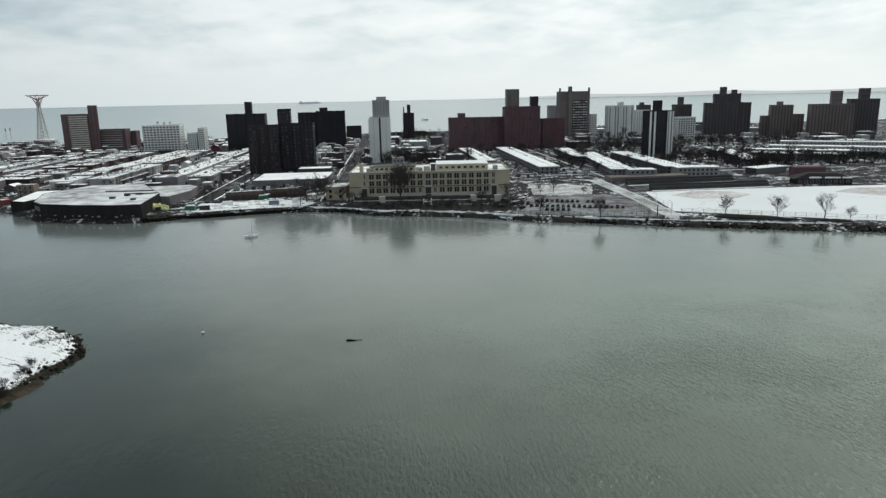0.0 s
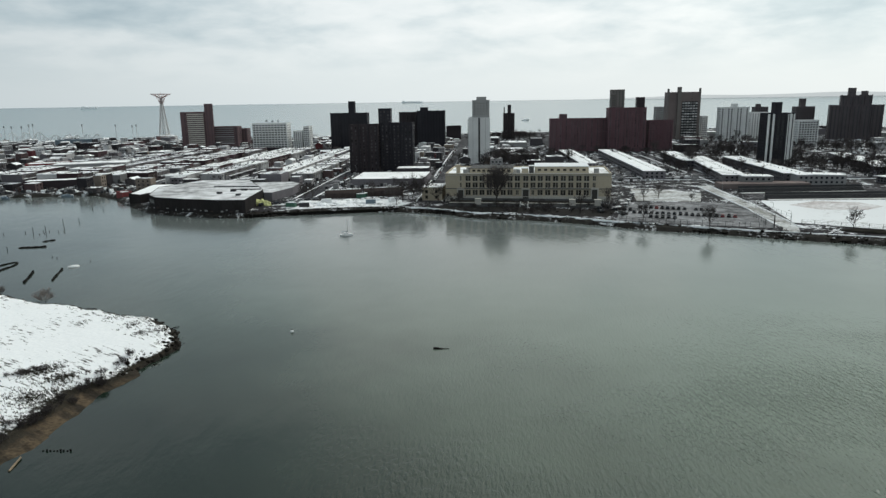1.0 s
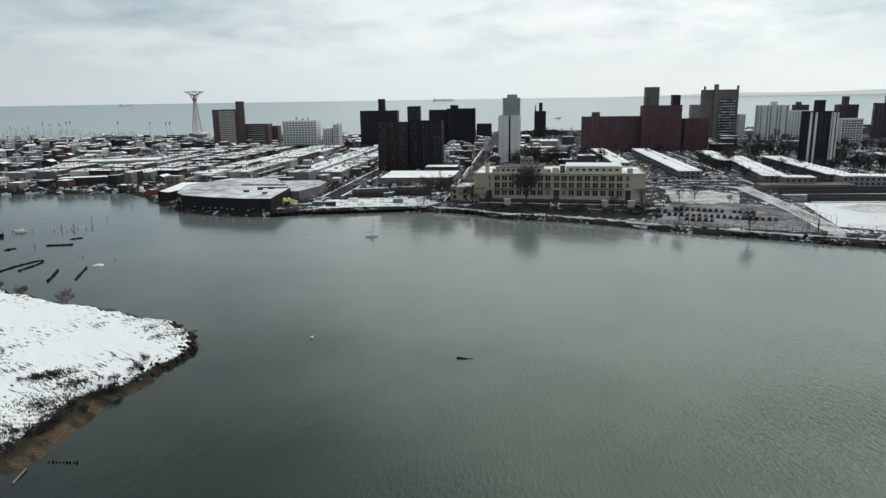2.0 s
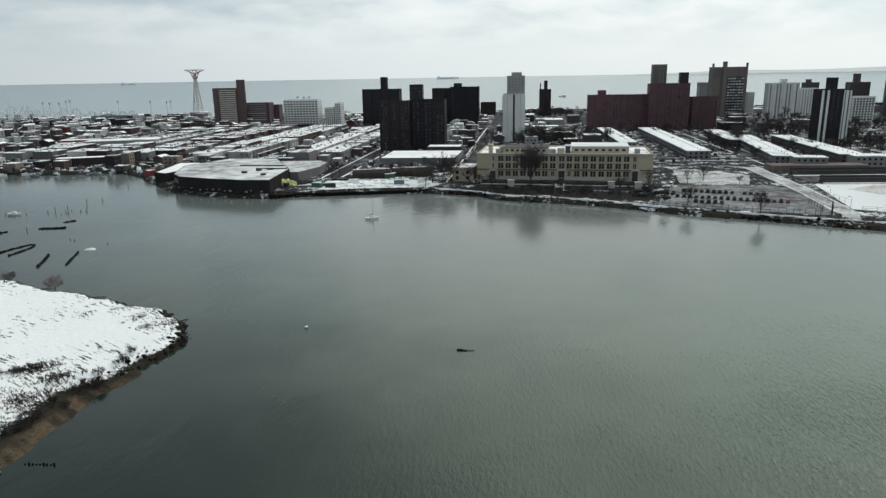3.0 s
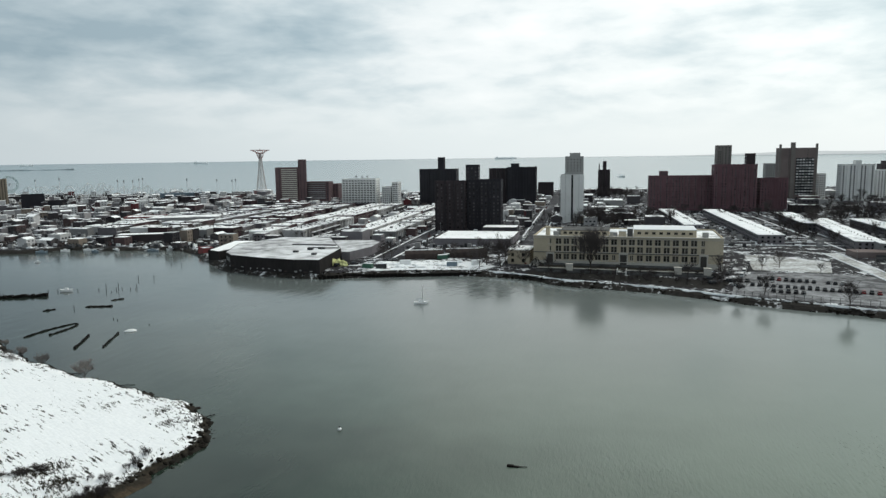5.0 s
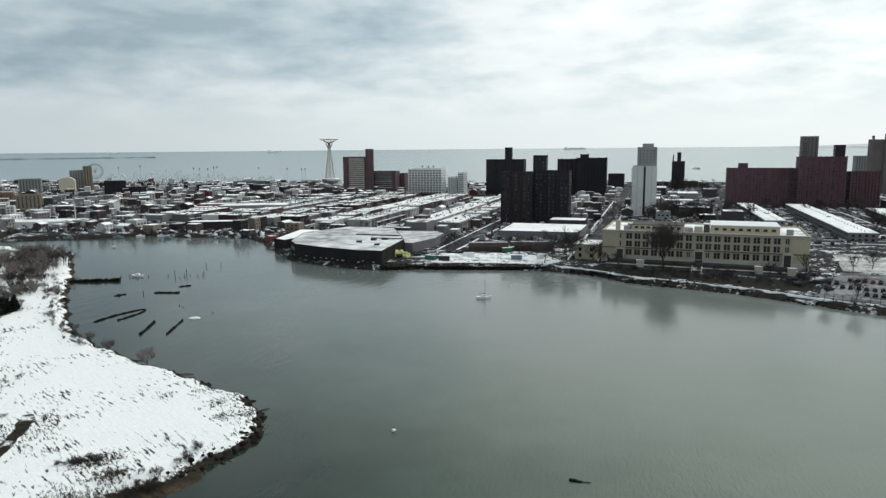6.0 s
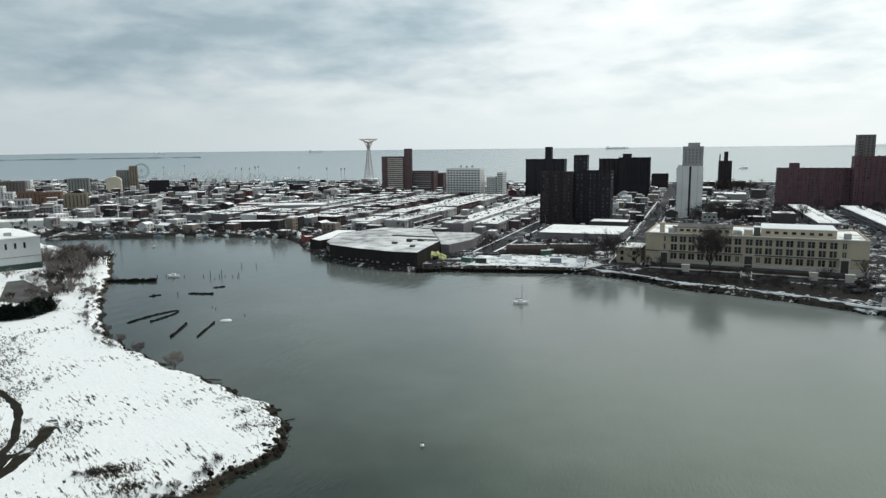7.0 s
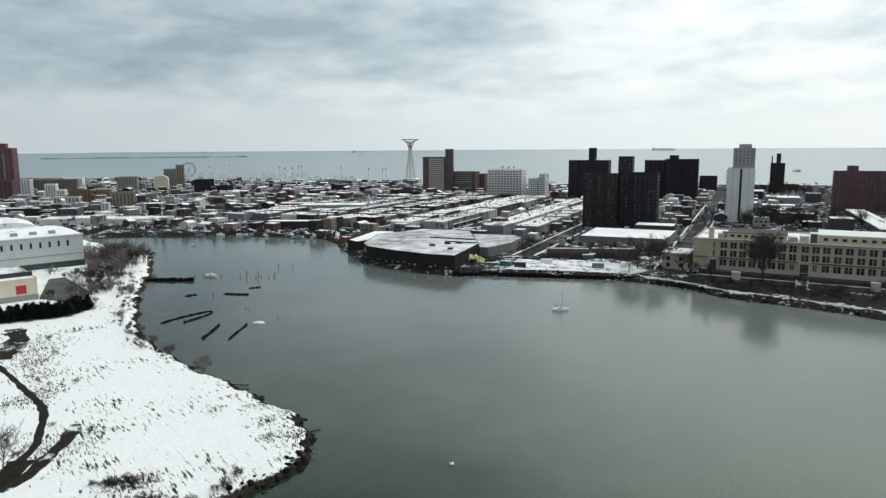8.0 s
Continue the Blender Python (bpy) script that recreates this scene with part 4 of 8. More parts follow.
def tower(name, label, blocks, wall, rz=RZ, floors=14, style="sheet", glass=GLASS, cols=None, wx=1.5, wz=1.5, piers=0, frame_mat=FRAME_DARK, side_cols=4, roof=ROOF_SNOW, walls=None, sill=True, balc=CONCRETE):
    """Blocks are (x, y, width, depth, height): the first is the body, one that is narrower and higher sits on it."""
    x0, y0 = blocks[0][:2]
    th = thing(name, label, "apartment tower", pose(x0, y0, LAND, 0, 0, rz), "apartment towers")
    c, s = math.cos(radians(-rz)), math.sin(radians(-rz))
    for k, (x, y, w, d, h) in enumerate(blocks):
        lx, ly = (x - x0) * c - (y - y0) * s, (x - x0) * s + (y - y0) * c
        take(x, y, max(w, d) * 0.62)
        h = h - LAND
        small = k > 0 and w < 14
        z0 = blocks[0][4] - LAND - 1.2 if small and abs(lx) < blocks[0][2] / 2 and h > blocks[0][4] - LAND else -0.5
        wm = walls[k] if walls else wall
        body = part("penthouse" if z0 > 0 else ("body" if k == 0 else "wing"), slab_body(w, d, h, z0), wm, th)
        body.matrix_basis = pose(lx, ly, 0)
        add_piers(body, w, d, h, z0, 0 if small else piers, BRICK_CHAR if wm is BRICK_DARK else wm)
        part("roof", snow_slab(w, d, h), roof, body)
        if z0 > 0:
            if w > 8:
                window_sheet(body, w * 0.8, 0, 0.9, 1.2, 4, 2, -d / 2, z0 + 2, h - 1, "front", glass)
            continue
        n = max(3, round(floors * h / (blocks[0][4] - LAND)))
        cc = max(2, round((cols or w / 4) * w / blocks[0][2]))
        zs = spread(2.0, h - 1.6, n)
        if style == "each":
            windows_on(body, window_mesh(wx, wz, frame_mat, glass, 1, sill), spread(-w / 2 + 0.6, w / 2 - 0.6, cc), zs, -d / 2)
        elif style == "balcony":
            bm0 = bmesh.new()
            box(bm0, -w / cc * 0.27, w / cc * 0.27, -1.3, 0.02, -0.12, 0.06)
            box(bm0, -w / cc * 0.27, w / cc * 0.27, -1.3, -1.22, 0.06, 1.1)
            me = mesh_of("balcony", bm0, balc)
            window_sheet(body, w - 1.2, 0, w / cc * 0.62, h / n * 0.66, cc, n, -d / 2, 2.0, h - 1.6, "front", glass)
            for z in zs:
                for x in spread(-w / 2 + 0.6, w / 2 - 0.6, cc):
                    part("balcony", me, None, body, m=pose(x, -d / 2, z - h / n * 0.42))
        else:
            window_sheet(body, w - 1.2, 0, wx, wz, cc, n, -d / 2, 2.0, h - 1.6, "front", glass)
        for sd, xx in (("west", -w / 2), ("east", w / 2)):
            window_sheet(body, d - 1.0, 0, 1.2, 1.4, side_cols, n, xx, 2.0, h - 1.6, sd, glass)
    return th


# the pair of slabs by the shore, and the dark ones behind them
tower("apartment_tower", "dark brown brick twin-slab apartment tower with small windows", [(-45.3, 617.3, 25.5, 17, 44.8), (-16.7, 623.0, 28.8, 17, 45.6), (-27.5, 629.0, 10.9, 10, 58.1)],
      BRICK_DARK, floors=14, style="each", glass=GLASS_CURTAIN, cols=7, wx=1.2, wz=1.4, piers=3, walls=[BRICK_DARK, BRICK_BLACK, BRICK_BLACK], sill=False, frame_mat=BRICK_DARK)
tower("apartment_tower", "near-black brick apartment tower with a high lift house", [(-87.7, 940.7, 49.6, 18, 49.5), (-84.6, 942.1, 8.0, 10, 64.9)], BRICK_BLACK, floors=16, cols=12, wx=1.3, piers=4)
tower("apartment_tower", "dark brick apartment tower in two joined slabs", [(22.5, 945.1, 37.5, 18, 50.7), (-8.4, 960.3, 24.5, 18, 49.1), (13.0, 945.8, 10.3, 9, 55.4)], BRICK_BLACK, floors=16, cols=9, wx=1.3, piers=4,
      walls=[BRICK_BLACK, BRICK_DARK, BRICK_BLACK])
tower("apartment_block", "low dark brick block beside the main street", [(63.8, 1124.5, 23.5, 20, 23.5)], BRICK_DARK, floors=6, cols=6)
tower("apartment_tower", "slim dark brick tower with a chimney-like lift shaft", [(151.0, 1102.6, 17.8, 14, 42.6), (151.9, 1104.0, 5.4, 7, 55.6), (143.2, 1100.0, 1.6, 2.5, 52.0)], BRICK_DARK, floors=13, cols=4, wx=1.2)

# white tower with a dark stair slot
wt = tower("apartment_tower", "pale concrete tower with one dark slot and grey top", [(64.2, 695.2, 21.2, 24, 47.3)], CONCRETE, floors=15, cols=2, wx=0.01, wz=0.01, side_cols=6)
bm = bmesh.new()
box(bm, -0.9, 0.9, -12.12, -11.98, 1.0, 44.6)
part("window_slot", bm, GLASS, wt, "dark glazed stair slot")
for k in range(14):
    bm = bmesh.new()
    box(bm, -11.8, -10.58, -8.0, 8.0, 2.5 + k * 3.0, 3.5 + k * 3.0)
    part("balcony", bm, CONCRETE_GREY, wt)
for x in (-6.2, 6.2):
    bm = bmesh.new()
    box(bm, x - 0.12, x + 0.12, -12.10, -12.003, 0.0, 44.8)
    part("joint", bm, CONCRETE_GREY, wt)
up = part("upper_block", slab_body(17.3, 14, 64.1 - LAND, 44.0), CONCRETE_GREY, wt, "grey brick upper block")
up.matrix_basis = pose(1.5, 9.0, 0)
windows_on(up, window_mesh(0.9, 1.1, CONCRETE_GREY, GLASS_CURTAIN), spread(-7.5, 7.5, 5), spread(46.5, 60, 5), -7)
part("roof", snow_slab(17.3, 14, 64.1 - LAND), ROOF_SNOW, up)
bm = bmesh.new()
box(bm, -4.5, 5.5, -2, 5, 60.5, 65.0)
part("lift_house", bm, CONCRETE_GREY, up)

# banded tower, the long low slab beside it and the pale hotel-like block
ta = tower("apartment_tower", "brown brick tower with pale banded balconies and a tall lift core", [(-322.6, 1021.0, 32.7, 16, 53.2), (-300.6, 1026.1, 11.4, 12, 64.5)], BRICK_PINK, rz=12, floors=17, cols=3, wx=0.9, wz=1.2)
for z in spread(2.5, 49, 16):
    bm = bmesh.new()
    box(bm, -7.5, 15.0, -9.4, -8.003, z - 0.75, z + 0.75)
    part("balcony", bm, LIMESTONE_PALE, ta, "pale balcony band")
tb = tower("apartment_block", "low brown brick slab with long balcony bands", [(-279.5, 1040.1, 37.3, 18, 31.3), (-256.5, 1055.5, 10.0, 15, 27.5)], BRICK_PINK, floors=9, cols=9, wx=1.2)
for z in spread(3, 28, 8):
    bm = bmesh.new()
    box(bm, -15, 13, -10.2, -9.003, z - 0.5, z + 0.6)
    part("balcony", bm, STUCCO_PALE, tb)
ch = tower("apartment_block", "cream concrete block with upright rows of recessed balconies", [(-185.3, 899.3, 45.2, 18, 39.2)], CONCRETE, floors=11, cols=11, style="balcony")
for x, z in ((-6, 38.6), (2, 38.0), (9, 38.4)):
    bm = bmesh.new()
    rod(bm, (x, 0, 35), (x, 0, z + 3), 0.25)
    box(bm, x - 1.5, x + 1.5, -0.8, 0.8, z, z + 1.6)
    part("antenna", bm, STEEL, ch)
bm = bmesh.new()
box(bm, -12, 20, -15, -9.2, 0, 6.0)
part("entrance_wing", bm, BRICK_DARK, ch, "dark low entrance wing")
tower("apartment_block", "pale concrete stepped block beside the cream block", [(-150.6, 899.4, 11.7, 14, 28.9), (-138.6, 897.3, 8.0, 16, 34.6)], CONCRETE, floors=9, cols=4)

# red brick housing
tower("apartment_tower", "long red brick housing block with rows of small windows", [(195.8, 822.4, 68.1, 16, 40.9), (247.5, 803.8, 43.1, 18, 52.8), (286.6, 800.1, 27.1, 16, 37.9), (177.2, 822.7, 8.5, 12, 46.1)],
      BRICK_RED, floors=12, style="each", glass=GLASS_CURTAIN, cols=20, wx=1.3, wz=1.8, frame_mat=BRICK_ROSE, piers=9, sill=False)
tower("lift_house", "dark brick lift house on the red housing block", [(263.0, 801.5, 9.0, 9, 64.6)], BRICK_DARK, floors=16, cols=2, wx=0.6, wz=0.8)
tower("apartment_tower", "dark grey brick tower behind the red housing block", [(269.5, 915.3, 17.1, 14, 74.8), (264.0, 914.0, 6.0, 12, 70.0)], BRICK_GREY, floors=22, cols=4)
lt = tower("apartment_tower", "brown concrete tower with corner piers and a pale lattice of balconies", [(395.8, 1010.9, 47.5, 18, 71.0)], BRICK_BROWN, floors=20, cols=2, wx=0.9, wz=1.2)
for x, t, proud, top in ((-22.7, 1.1, 0.8, 73.5), (22.7, 1.1, 0.8, 74.0), (-7.0, 2.6, 1.8, 76.0)):
    bm = bmesh.new()
    box(bm, x - t, x + t, -9.0 - proud, -9.003, 0, top)
    box(bm, x - t, x + t, -9.0, -6.0, 68.8, top)
    part("pier", bm, BRICK_GREY, lt, "grey pier rising past the roof")
bm = bmesh.new()
box(bm, -2.6, 20.0, -9.08, -8.98, 5.0, 55.0)
part("glazing", bm, GLASS, lt, "dark glazed recess behind the balconies")
bm = bmesh.new()
box(bm, -1.45, 1.45, -1.2, -0.1, -0.15, 0.0)
box(bm, -1.45, 1.45, -1.2, -1.05, 0.003, 1.9)
lattice = mesh_of("balcony", bm, STUCCO_PALE)
for z in spread(5.0, 55.0, 13):
    for x in spread(-2.6, 20.0, 6):
        part("balcony", lattice, None, lt, m=pose(x, -9.0, z - 1.2))
tower("apartment_block", "small pale block behind the brown tower", [(406.4, 1133.7, 14.3, 15, 48.6)], CONCRETE_GREY, floors=14, cols=4)
tower("apartment_block", "small pale block beside the brown tower", [(431.6, 1015.5, 9.0, 12, 35.9)], CONCRETE, floors=10, cols=3)
tower("apartment_tower", "pale grey tower with darker upright strips", [(451.2, 963.9, 38.8, 16, 48.8), (451.7, 962.2, 7.0, 9, 53.7)], CONCRETE_GREY, floors=16, cols=9, wx=1.6, wz=1.9, piers=6, walls=[CONCRETE, CONCRETE])
tower("apartment_tower", "light grey slab tower with small windows", [(502.5, 993.9, 22.4, 15, 40.6)], CONCRETE, floors=13, cols=6)
tower("apartment_tower", "dark stepped tower far behind", [(559.6, 1099.5, 20.3, 15, 46.5), (556.0, 1099.0, 6.0, 8, 51.0)], BRICK_UMBER, floors=14, cols=5)
bk = tower("apartment_tower", "black glass-dark tower with pale upright concrete ribs", [(326.4, 613.5, 23.7, 18, 48.9), (325.9, 614.7, 6.0, 9, 58.4)], BRICK_BLACK, floors=16, style="each", cols=6, wx=1.7, wz=1.5)
for x, t in ((-10.7, 0.9), (-6.5, 0.9), (6.2, 0.4), (8.4, 1.0), (11.1, 0.6)):
    bm = bmesh.new()
    box(bm, x - t, x + t, -9.6, -9.003, 0, 45.8)
    part("rib", bm, CONCRETE, bk, "pale concrete rib")
tower("apartment_tower", "dark brick tower with a tall lift house", [(574.3, 1000.2, 26.7, 15, 47.6), (572.3, 1001.1, 7.0, 8, 59.0)], BRICK_UMBER, floors=15, cols=7)
tower("apartment_block", "pale block with a dark window lattice", [(503.2, 867.5, 25.2, 14, 33.0)], CONCRETE, floors=9, cols=7, wx=2.2, wz=1.9)
tower("apartment_tower", "broad dark stepped housing tower with a central core", [(615.7, 943.0, 65.0, 20, 49.6), (614.9, 943.6, 37.6, 16, 62.8), (610.3, 946.6, 9.0, 10, 72.9), (624.5, 940.0, 7.5, 8, 68.5)], BRICK_UMBER, rz=-25, floors=16, cols=14, piers=5)
tower("apartment_tower", "brown brick tower with low side wings", [(659.9, 878.8, 29.4, 16, 45.7), (646.6, 892.5, 14.5, 12, 30.6), (679.3, 867.6, 14.5, 12, 32.7), (657.8, 879.3, 7.5, 8, 50.4)], BRICK_BROWN, rz=-25, floors=15, cols=7)
tower("apartment_tower", "long brown brick slab tower with a dark lift house", [(699.6, 829.0, 54.0, 18, 46.6), (703.6, 825.7, 13.2, 10, 63.8)], BRICK_BROWN, rz=-25, floors=15, cols=13)
tower("apartment_tower", "dark brown slab tower with a stepped lift house", [(764.3, 845.2, 37.1, 18, 52.2), (765.5, 845.8, 12.6, 10, 66.8)], BRICK_UMBER, rz=-25, floors=16, cols=9)
tower("apartment_tower", "dark brown slab tower at the end of the beach", [(835.0, 800.0, 40.0, 18, 50.0), (835.5, 801.0, 9.0, 9, 60.0)], BRICK_UMBER, rz=-25, floors=16, cols=9)

# east side of the town
pt = tower("apartment_tower", "plum and red brick tower with pale window strips", [(-886.3, 785.5, 34.4, 25, 69.9), (-860.0, 757.0, 38.1, 25, 26.5), (-882.0, 784.0, 13.0, 12, 76.0)], BRICK_RED, rz=35, floors=22, cols=6, wx=1.6)
for x in (-3.0, 6.0):
    bm = bmesh.new()
    box(bm, x - 1.2, x + 1.2, -12.9, -12.503, 6, 60)
    part("rib", bm, STUCCO_PALE, pt, "pale pink window strip")
tower("apartment_block", "plain white plastered apartment block", [(-788.6, 738.4, 11.3, 14, 28.9)], STUCCO_PALE, rz=35, floors=8, cols=3)
tower("apartment_block", "long dark grey brick block", [(-855.8, 845.3, 57.6, 16, 23.6)], BRICK_GREY, rz=35, floors=6, cols=14)
tower("apartment_block", "grey block with a flat snowy roof", [(-787.0, 1008.3, 18.9, 16, 34.7)], CONCRETE_GREY, rz=35, floors=11, cols=5)
tower("apartment_tower", "tan brick tower with dark window strips", [(-770.1, 1012.8, 12.5, 14, 41.2)], BRICK_TAN, rz=35, floors=13, cols=3, wx=1.3, wz=2.0)
tower("apartment_block", "plain black block with few windows", [(-655.5, 924.0, 28.0, 20, 21.8), (-626.9, 930.4, 27.2, 16, 12.5)], BRICK_BLACK, rz=35, floors=4, cols=2)
tower("apartment_block", "plain grey concrete slab block", [(-788.2, 913.8, 29.0, 16, 25.4)], CONCRETE_GREY, rz=35, floors=8, cols=7)
tower("apartment_block", "orange-brown brick apartment block", [(-697.0, 735.6, 26.0, 14, 17.1), (-672.6, 746.1, 19.0, 14, 16.1)], BRICK_ORANGE, rz=35, floors=5, style="each", cols=6, frame_mat=FRAME_WHITE)
tower("apartment_block", "tan brick apartment block with a lift shaft", [(-587.1, 689.7, 24.0, 14, 18.6)], BRICK_TAN, rz=35, floors=6, style="each", cols=6, frame_mat=FRAME_WHITE)
tower("apartment_block", "stepped pale grey apartment block", [(-755.6, 745.8, 13.1, 14, 23.0), (-742.4, 748.8, 10.0, 14, 15.6)], CONCRETE, rz=35, floors=7, cols=4)
tower("apartment_block", "low pale plastered apartment block", [(-682.3, 692.7, 40.9, 14, 11.0)], STUCCO_PALE, rz=35, floors=3, cols=10)
tower("apartment_block", "wide white-roofed hall near the beach", [(-913.9, 932.6, 27.3, 20, 21.2)], CONCRETE, rz=35, floors=5, cols=8)


def dome_hall():
    th = thing("theatre_hall", "cream hall with a barrel roof near the beach", "hall", pose(-775, 972, LAND, 0, 0, 35))
    bm = bmesh.new()
    box(bm, -11, 11, -9, 9, -0.5, 16)
    part("wall", bm, PAINT_CREAM, th)
    bm = bmesh.new()
    n = 12
    prof = [(11.3 * math.cos(math.pi * k / n), 15.8 + 7.0 * math.sin(math.pi * k / n)) for k in range(n + 1)]
    a = [bm.verts.new((x, -9.3, z)) for x, z in prof]
    b = [bm.verts.new((x, 9.3, z)) for x, z in prof]
    for k in range(n):
        bm.faces.new((a[k], a[k + 1], b[k + 1], b[k]))
    bm.faces.new(a[::-1])
    bm.faces.new(b)
    part("roof", bm, PAINT_CREAM, th, "cream barrel roof")
    take(-775, 972, 16)


dome_hall()


# ---------------------------------------------------------------- the school
def school():
    """A long three-storey front of cream limestone with paired windows, raised on a terrace."""
    th = thing("school", "long three-storey cream limestone school with paired windows", "school", pose(67, 419, LAND, 0, 0, -10.2))
    half, depth, top = 50.8, 46.0, 17.6
    bm = bmesh.new()
    box(bm, -half, half, 0.3, depth, -0.5, top - 0.9)
    box(bm, -half, -half + 9.0, 0, 0.3 - 0.003, -0.5, top - 0.9)
    box(bm, half - 9.0, half, 0, 0.3 - 0.003, -0.5, top - 0.9)
    for a in ((-half, half, 0.0, 0.5), (-half, half, depth - 0.5, depth), (-half, -half + 0.5, 0.5, depth - 0.5), (half - 0.5, half, 0.5, depth - 0.5)):
        box(bm, *a, top - 0.9, top)
    part("wall", bm, LIMESTONE, th)
    bm = bmesh.new()
    box(bm, -half - 0.4, half + 0.4, -0.45, 0.6, top - 0.55, top - 0.003)
    box(bm, -half - 0.2, half + 0.2, -0.25, 0.1, top - 1.5, top - 1.25)
    part("cornice", bm, LIMESTONE_PALE, th, "pale moulded cornice")
    bm = bmesh.new()
    box(bm, -half - 0.2, half + 0.2, -0.28, 0.2, 7.8, 8.25)
    part("string_course", bm, CONCRETE_DARK, th, "stained string course")
    bm = bmesh.new()
    box(bm, -half - 0.3, half + 0.3, -0.40, 0.2, -0.5, 3.0)
    box(bm, -half - 0.45, half + 0.45, -0.55, 0.2, 3.003, 3.3)
    part("plinth", bm, LIMESTONE_PALE, th, "paler stone base")
    bm = bmesh.new()
    box(bm, -half + 0.6, half - 0.6, 0.6, depth - 0.6, top - 1.0, top - 0.75)
    part("roof", bm, ROOF_SNOW, th, "flat roof under snow")
    # attic storeys set back from the front
    for x0, x1, y0, y1, h, m in ((-36, -9, 6, 26, 2.3, LIMESTONE), (4.5, 37.5, 5, 28, 3.4, LIMESTONE), (-8.6, -5.0, 7, 14, 1.6, LIMESTONE_PALE), (-3.6, 0.5, 6, 15, 2.2, LIMESTONE), (1.0, 4.0, 7, 12, 3.6, CONCRETE_DARK)):
        bm = bmesh.new()
        box(bm, x0, x1, y0, y1, top - 0.9, top + h)
        attic = part("attic", bm, m, th)
        bm = bmesh.new()
        box(bm, x0 - 0.2, x1 + 0.2, y0 - 0.2, y1 + 0.2, top + h + 0.003, top + h + 0.35)
        part("roof", bm, CONCRETE_DARK if x0 < -10 else SNOW, attic, "bare grey attic roof" if x0 < -10 else "clean snow on the attic roof")
        if x1 - x0 > 20:
            windows_on(attic, window_mesh(1.6, 1.0, FRAME_DARK, GLASS_SCHOOL, 2), spread(x0 + 1, x1 - 1, 8), [top + h * 0.45], y0)
    bm = bmesh.new()
    box(bm, -44.5, -42.2, 5, 8, top - 0.9, top + 4.2)
    box(bm, -44.8, -41.9, 4.7, 8.3, top + 4.203, top + 4.6)
    part("chimney", bm, LIMESTONE, th)
    for x, y, w, h in ((-40, 4, 3.0, 1.6), (-38.5, 9, 2.2, 2.4), (-6.5, 3.2, 2.2, 1.5), (41, 8, 3.0, 1.6)):
        bm = bmesh.new()
        box(bm, x, x + w, y, y + w, top - 0.8, top + h)
        box(bm, x - 0.1, x + w + 0.1, y - 0.1, y + w + 0.1, top + h + 0.003, top + h + 0.2)
        part("roof_unit", bm, CONCRETE_GREY, th)
    pair, single = sash_kit(2.9, 3.0), sash_kit(1.5, 2.6)
    bays = [-36.6, -32.2, -27.9, -23.4, -19.2, -14.7, -10.5, -6.0, -0.8, 3.6, 8.0, 12.7, 17.3, 22.0, 26.6, 31.4, 36.0]
    for z in (14.4, 10.2, 5.6):
        for x in bays:
            if z < 7 and abs(x + 0.8) < 0.5:
                continue
            narrow = z < 7 and abs(x + 0.8) < 6
            sash_window(th, single if narrow else pair, pose(x, 0.3, z))
    # piers between the bays
    for a, b in zip(bays, bays[1:]):
        bm = bmesh.new()
        box(bm, (a + b) / 2 - 0.45, (a + b) / 2 + 0.45, 0.02, 0.297, 3.3, top - 1.5)
        part("pilaster", bm, LIMESTONE, th)
    for x in (-41.6, 40.6):
        for z in (14.4, 10.2):
            sash_window(th, single, pose(x, 0.3 if abs(x) < 41.7 else 0.0, z))
    for x, w, h in ((-41.2, 3.8, 5.6), (-0.8, 4.2, 5.8), (41.0, 3.8, 6.0)):
        bm = bmesh.new()
        y = 0.0 if abs(x) > 40 else 0.3
        box(bm, x - w / 2, x + w / 2, y - 0.80, y - 0.44, 1.2, 1.6 + h, 1)
        for k in (-1, 1):
            box(bm, x + k * w / 2 - 0.3, x + k * w / 2 + 0.3, y - 0.85, y - 0.42, 1.2, 1.6 + h)
        box(bm, x - w / 2 - 0.5, x + w / 2 + 0.5, y - 0.95, y - 0.42, 1.6 + h, 2.5 + h)
        part("door", bm, [LIMESTONE_PALE, FRAME_DARK], th, "tall dark doorway in a stone surround")
    # end walls
    for sd, xx in (("west", -half), ("east", half)):
        for z in (14.4, 10.2, 5.6):
            for y in (8, 16, 24, 32, 40):
                sash_window(th, pair, pose(xx, y, z, 0, 0, -90 if sd == "west" else 90))
    take(75, 440, 56)
    # lower annex beside it
    an = thing("school_annex", "small two-storey stone annex with a snowy roof beside the school", "annex", pose(8.5, 432, LAND, 0, 0, -10.2))
    bm = bmesh.new()
    box(bm, -6.5, 6.4, 0, 18, -0.5, 8.2)
    part("wall", bm, LIMESTONE, an)
    bm = bmesh.new()
    box(bm, -6.8, 6.7, -0.3, 18.3, 8.203, 8.7)
    part("roof", bm, ROOF_SNOW, an)
    windows_on(an, window_mesh(1.4, 1.8, FRAME_DARK, GLASS_SCHOOL), [-3.5, 2.8], [5.6, 2.2], 0)
    # terrace towards the water
    te = thing("terrace", "dark stone terrace wall with pale piers and steps", "terrace", pose(67, 419, LAND, 0, 0, -12.0))
    bm = bmesh.new()
    box(bm, -46, 44, -17, -1.0, -2.0, 1.4)
    part("wall", bm, CONCRETE_DARK, te)
    bm = bmesh.new()
    box(bm, -45.6, 43.6, -16.5, -1.0, 1.403, 1.55)
    part("paving", bm, SOIL, te, "dark bare terrace top")
    bm = bmesh.new()
    box(bm, -46.2, 44.2, -17.3, -16.6, 1.403, 1.8)
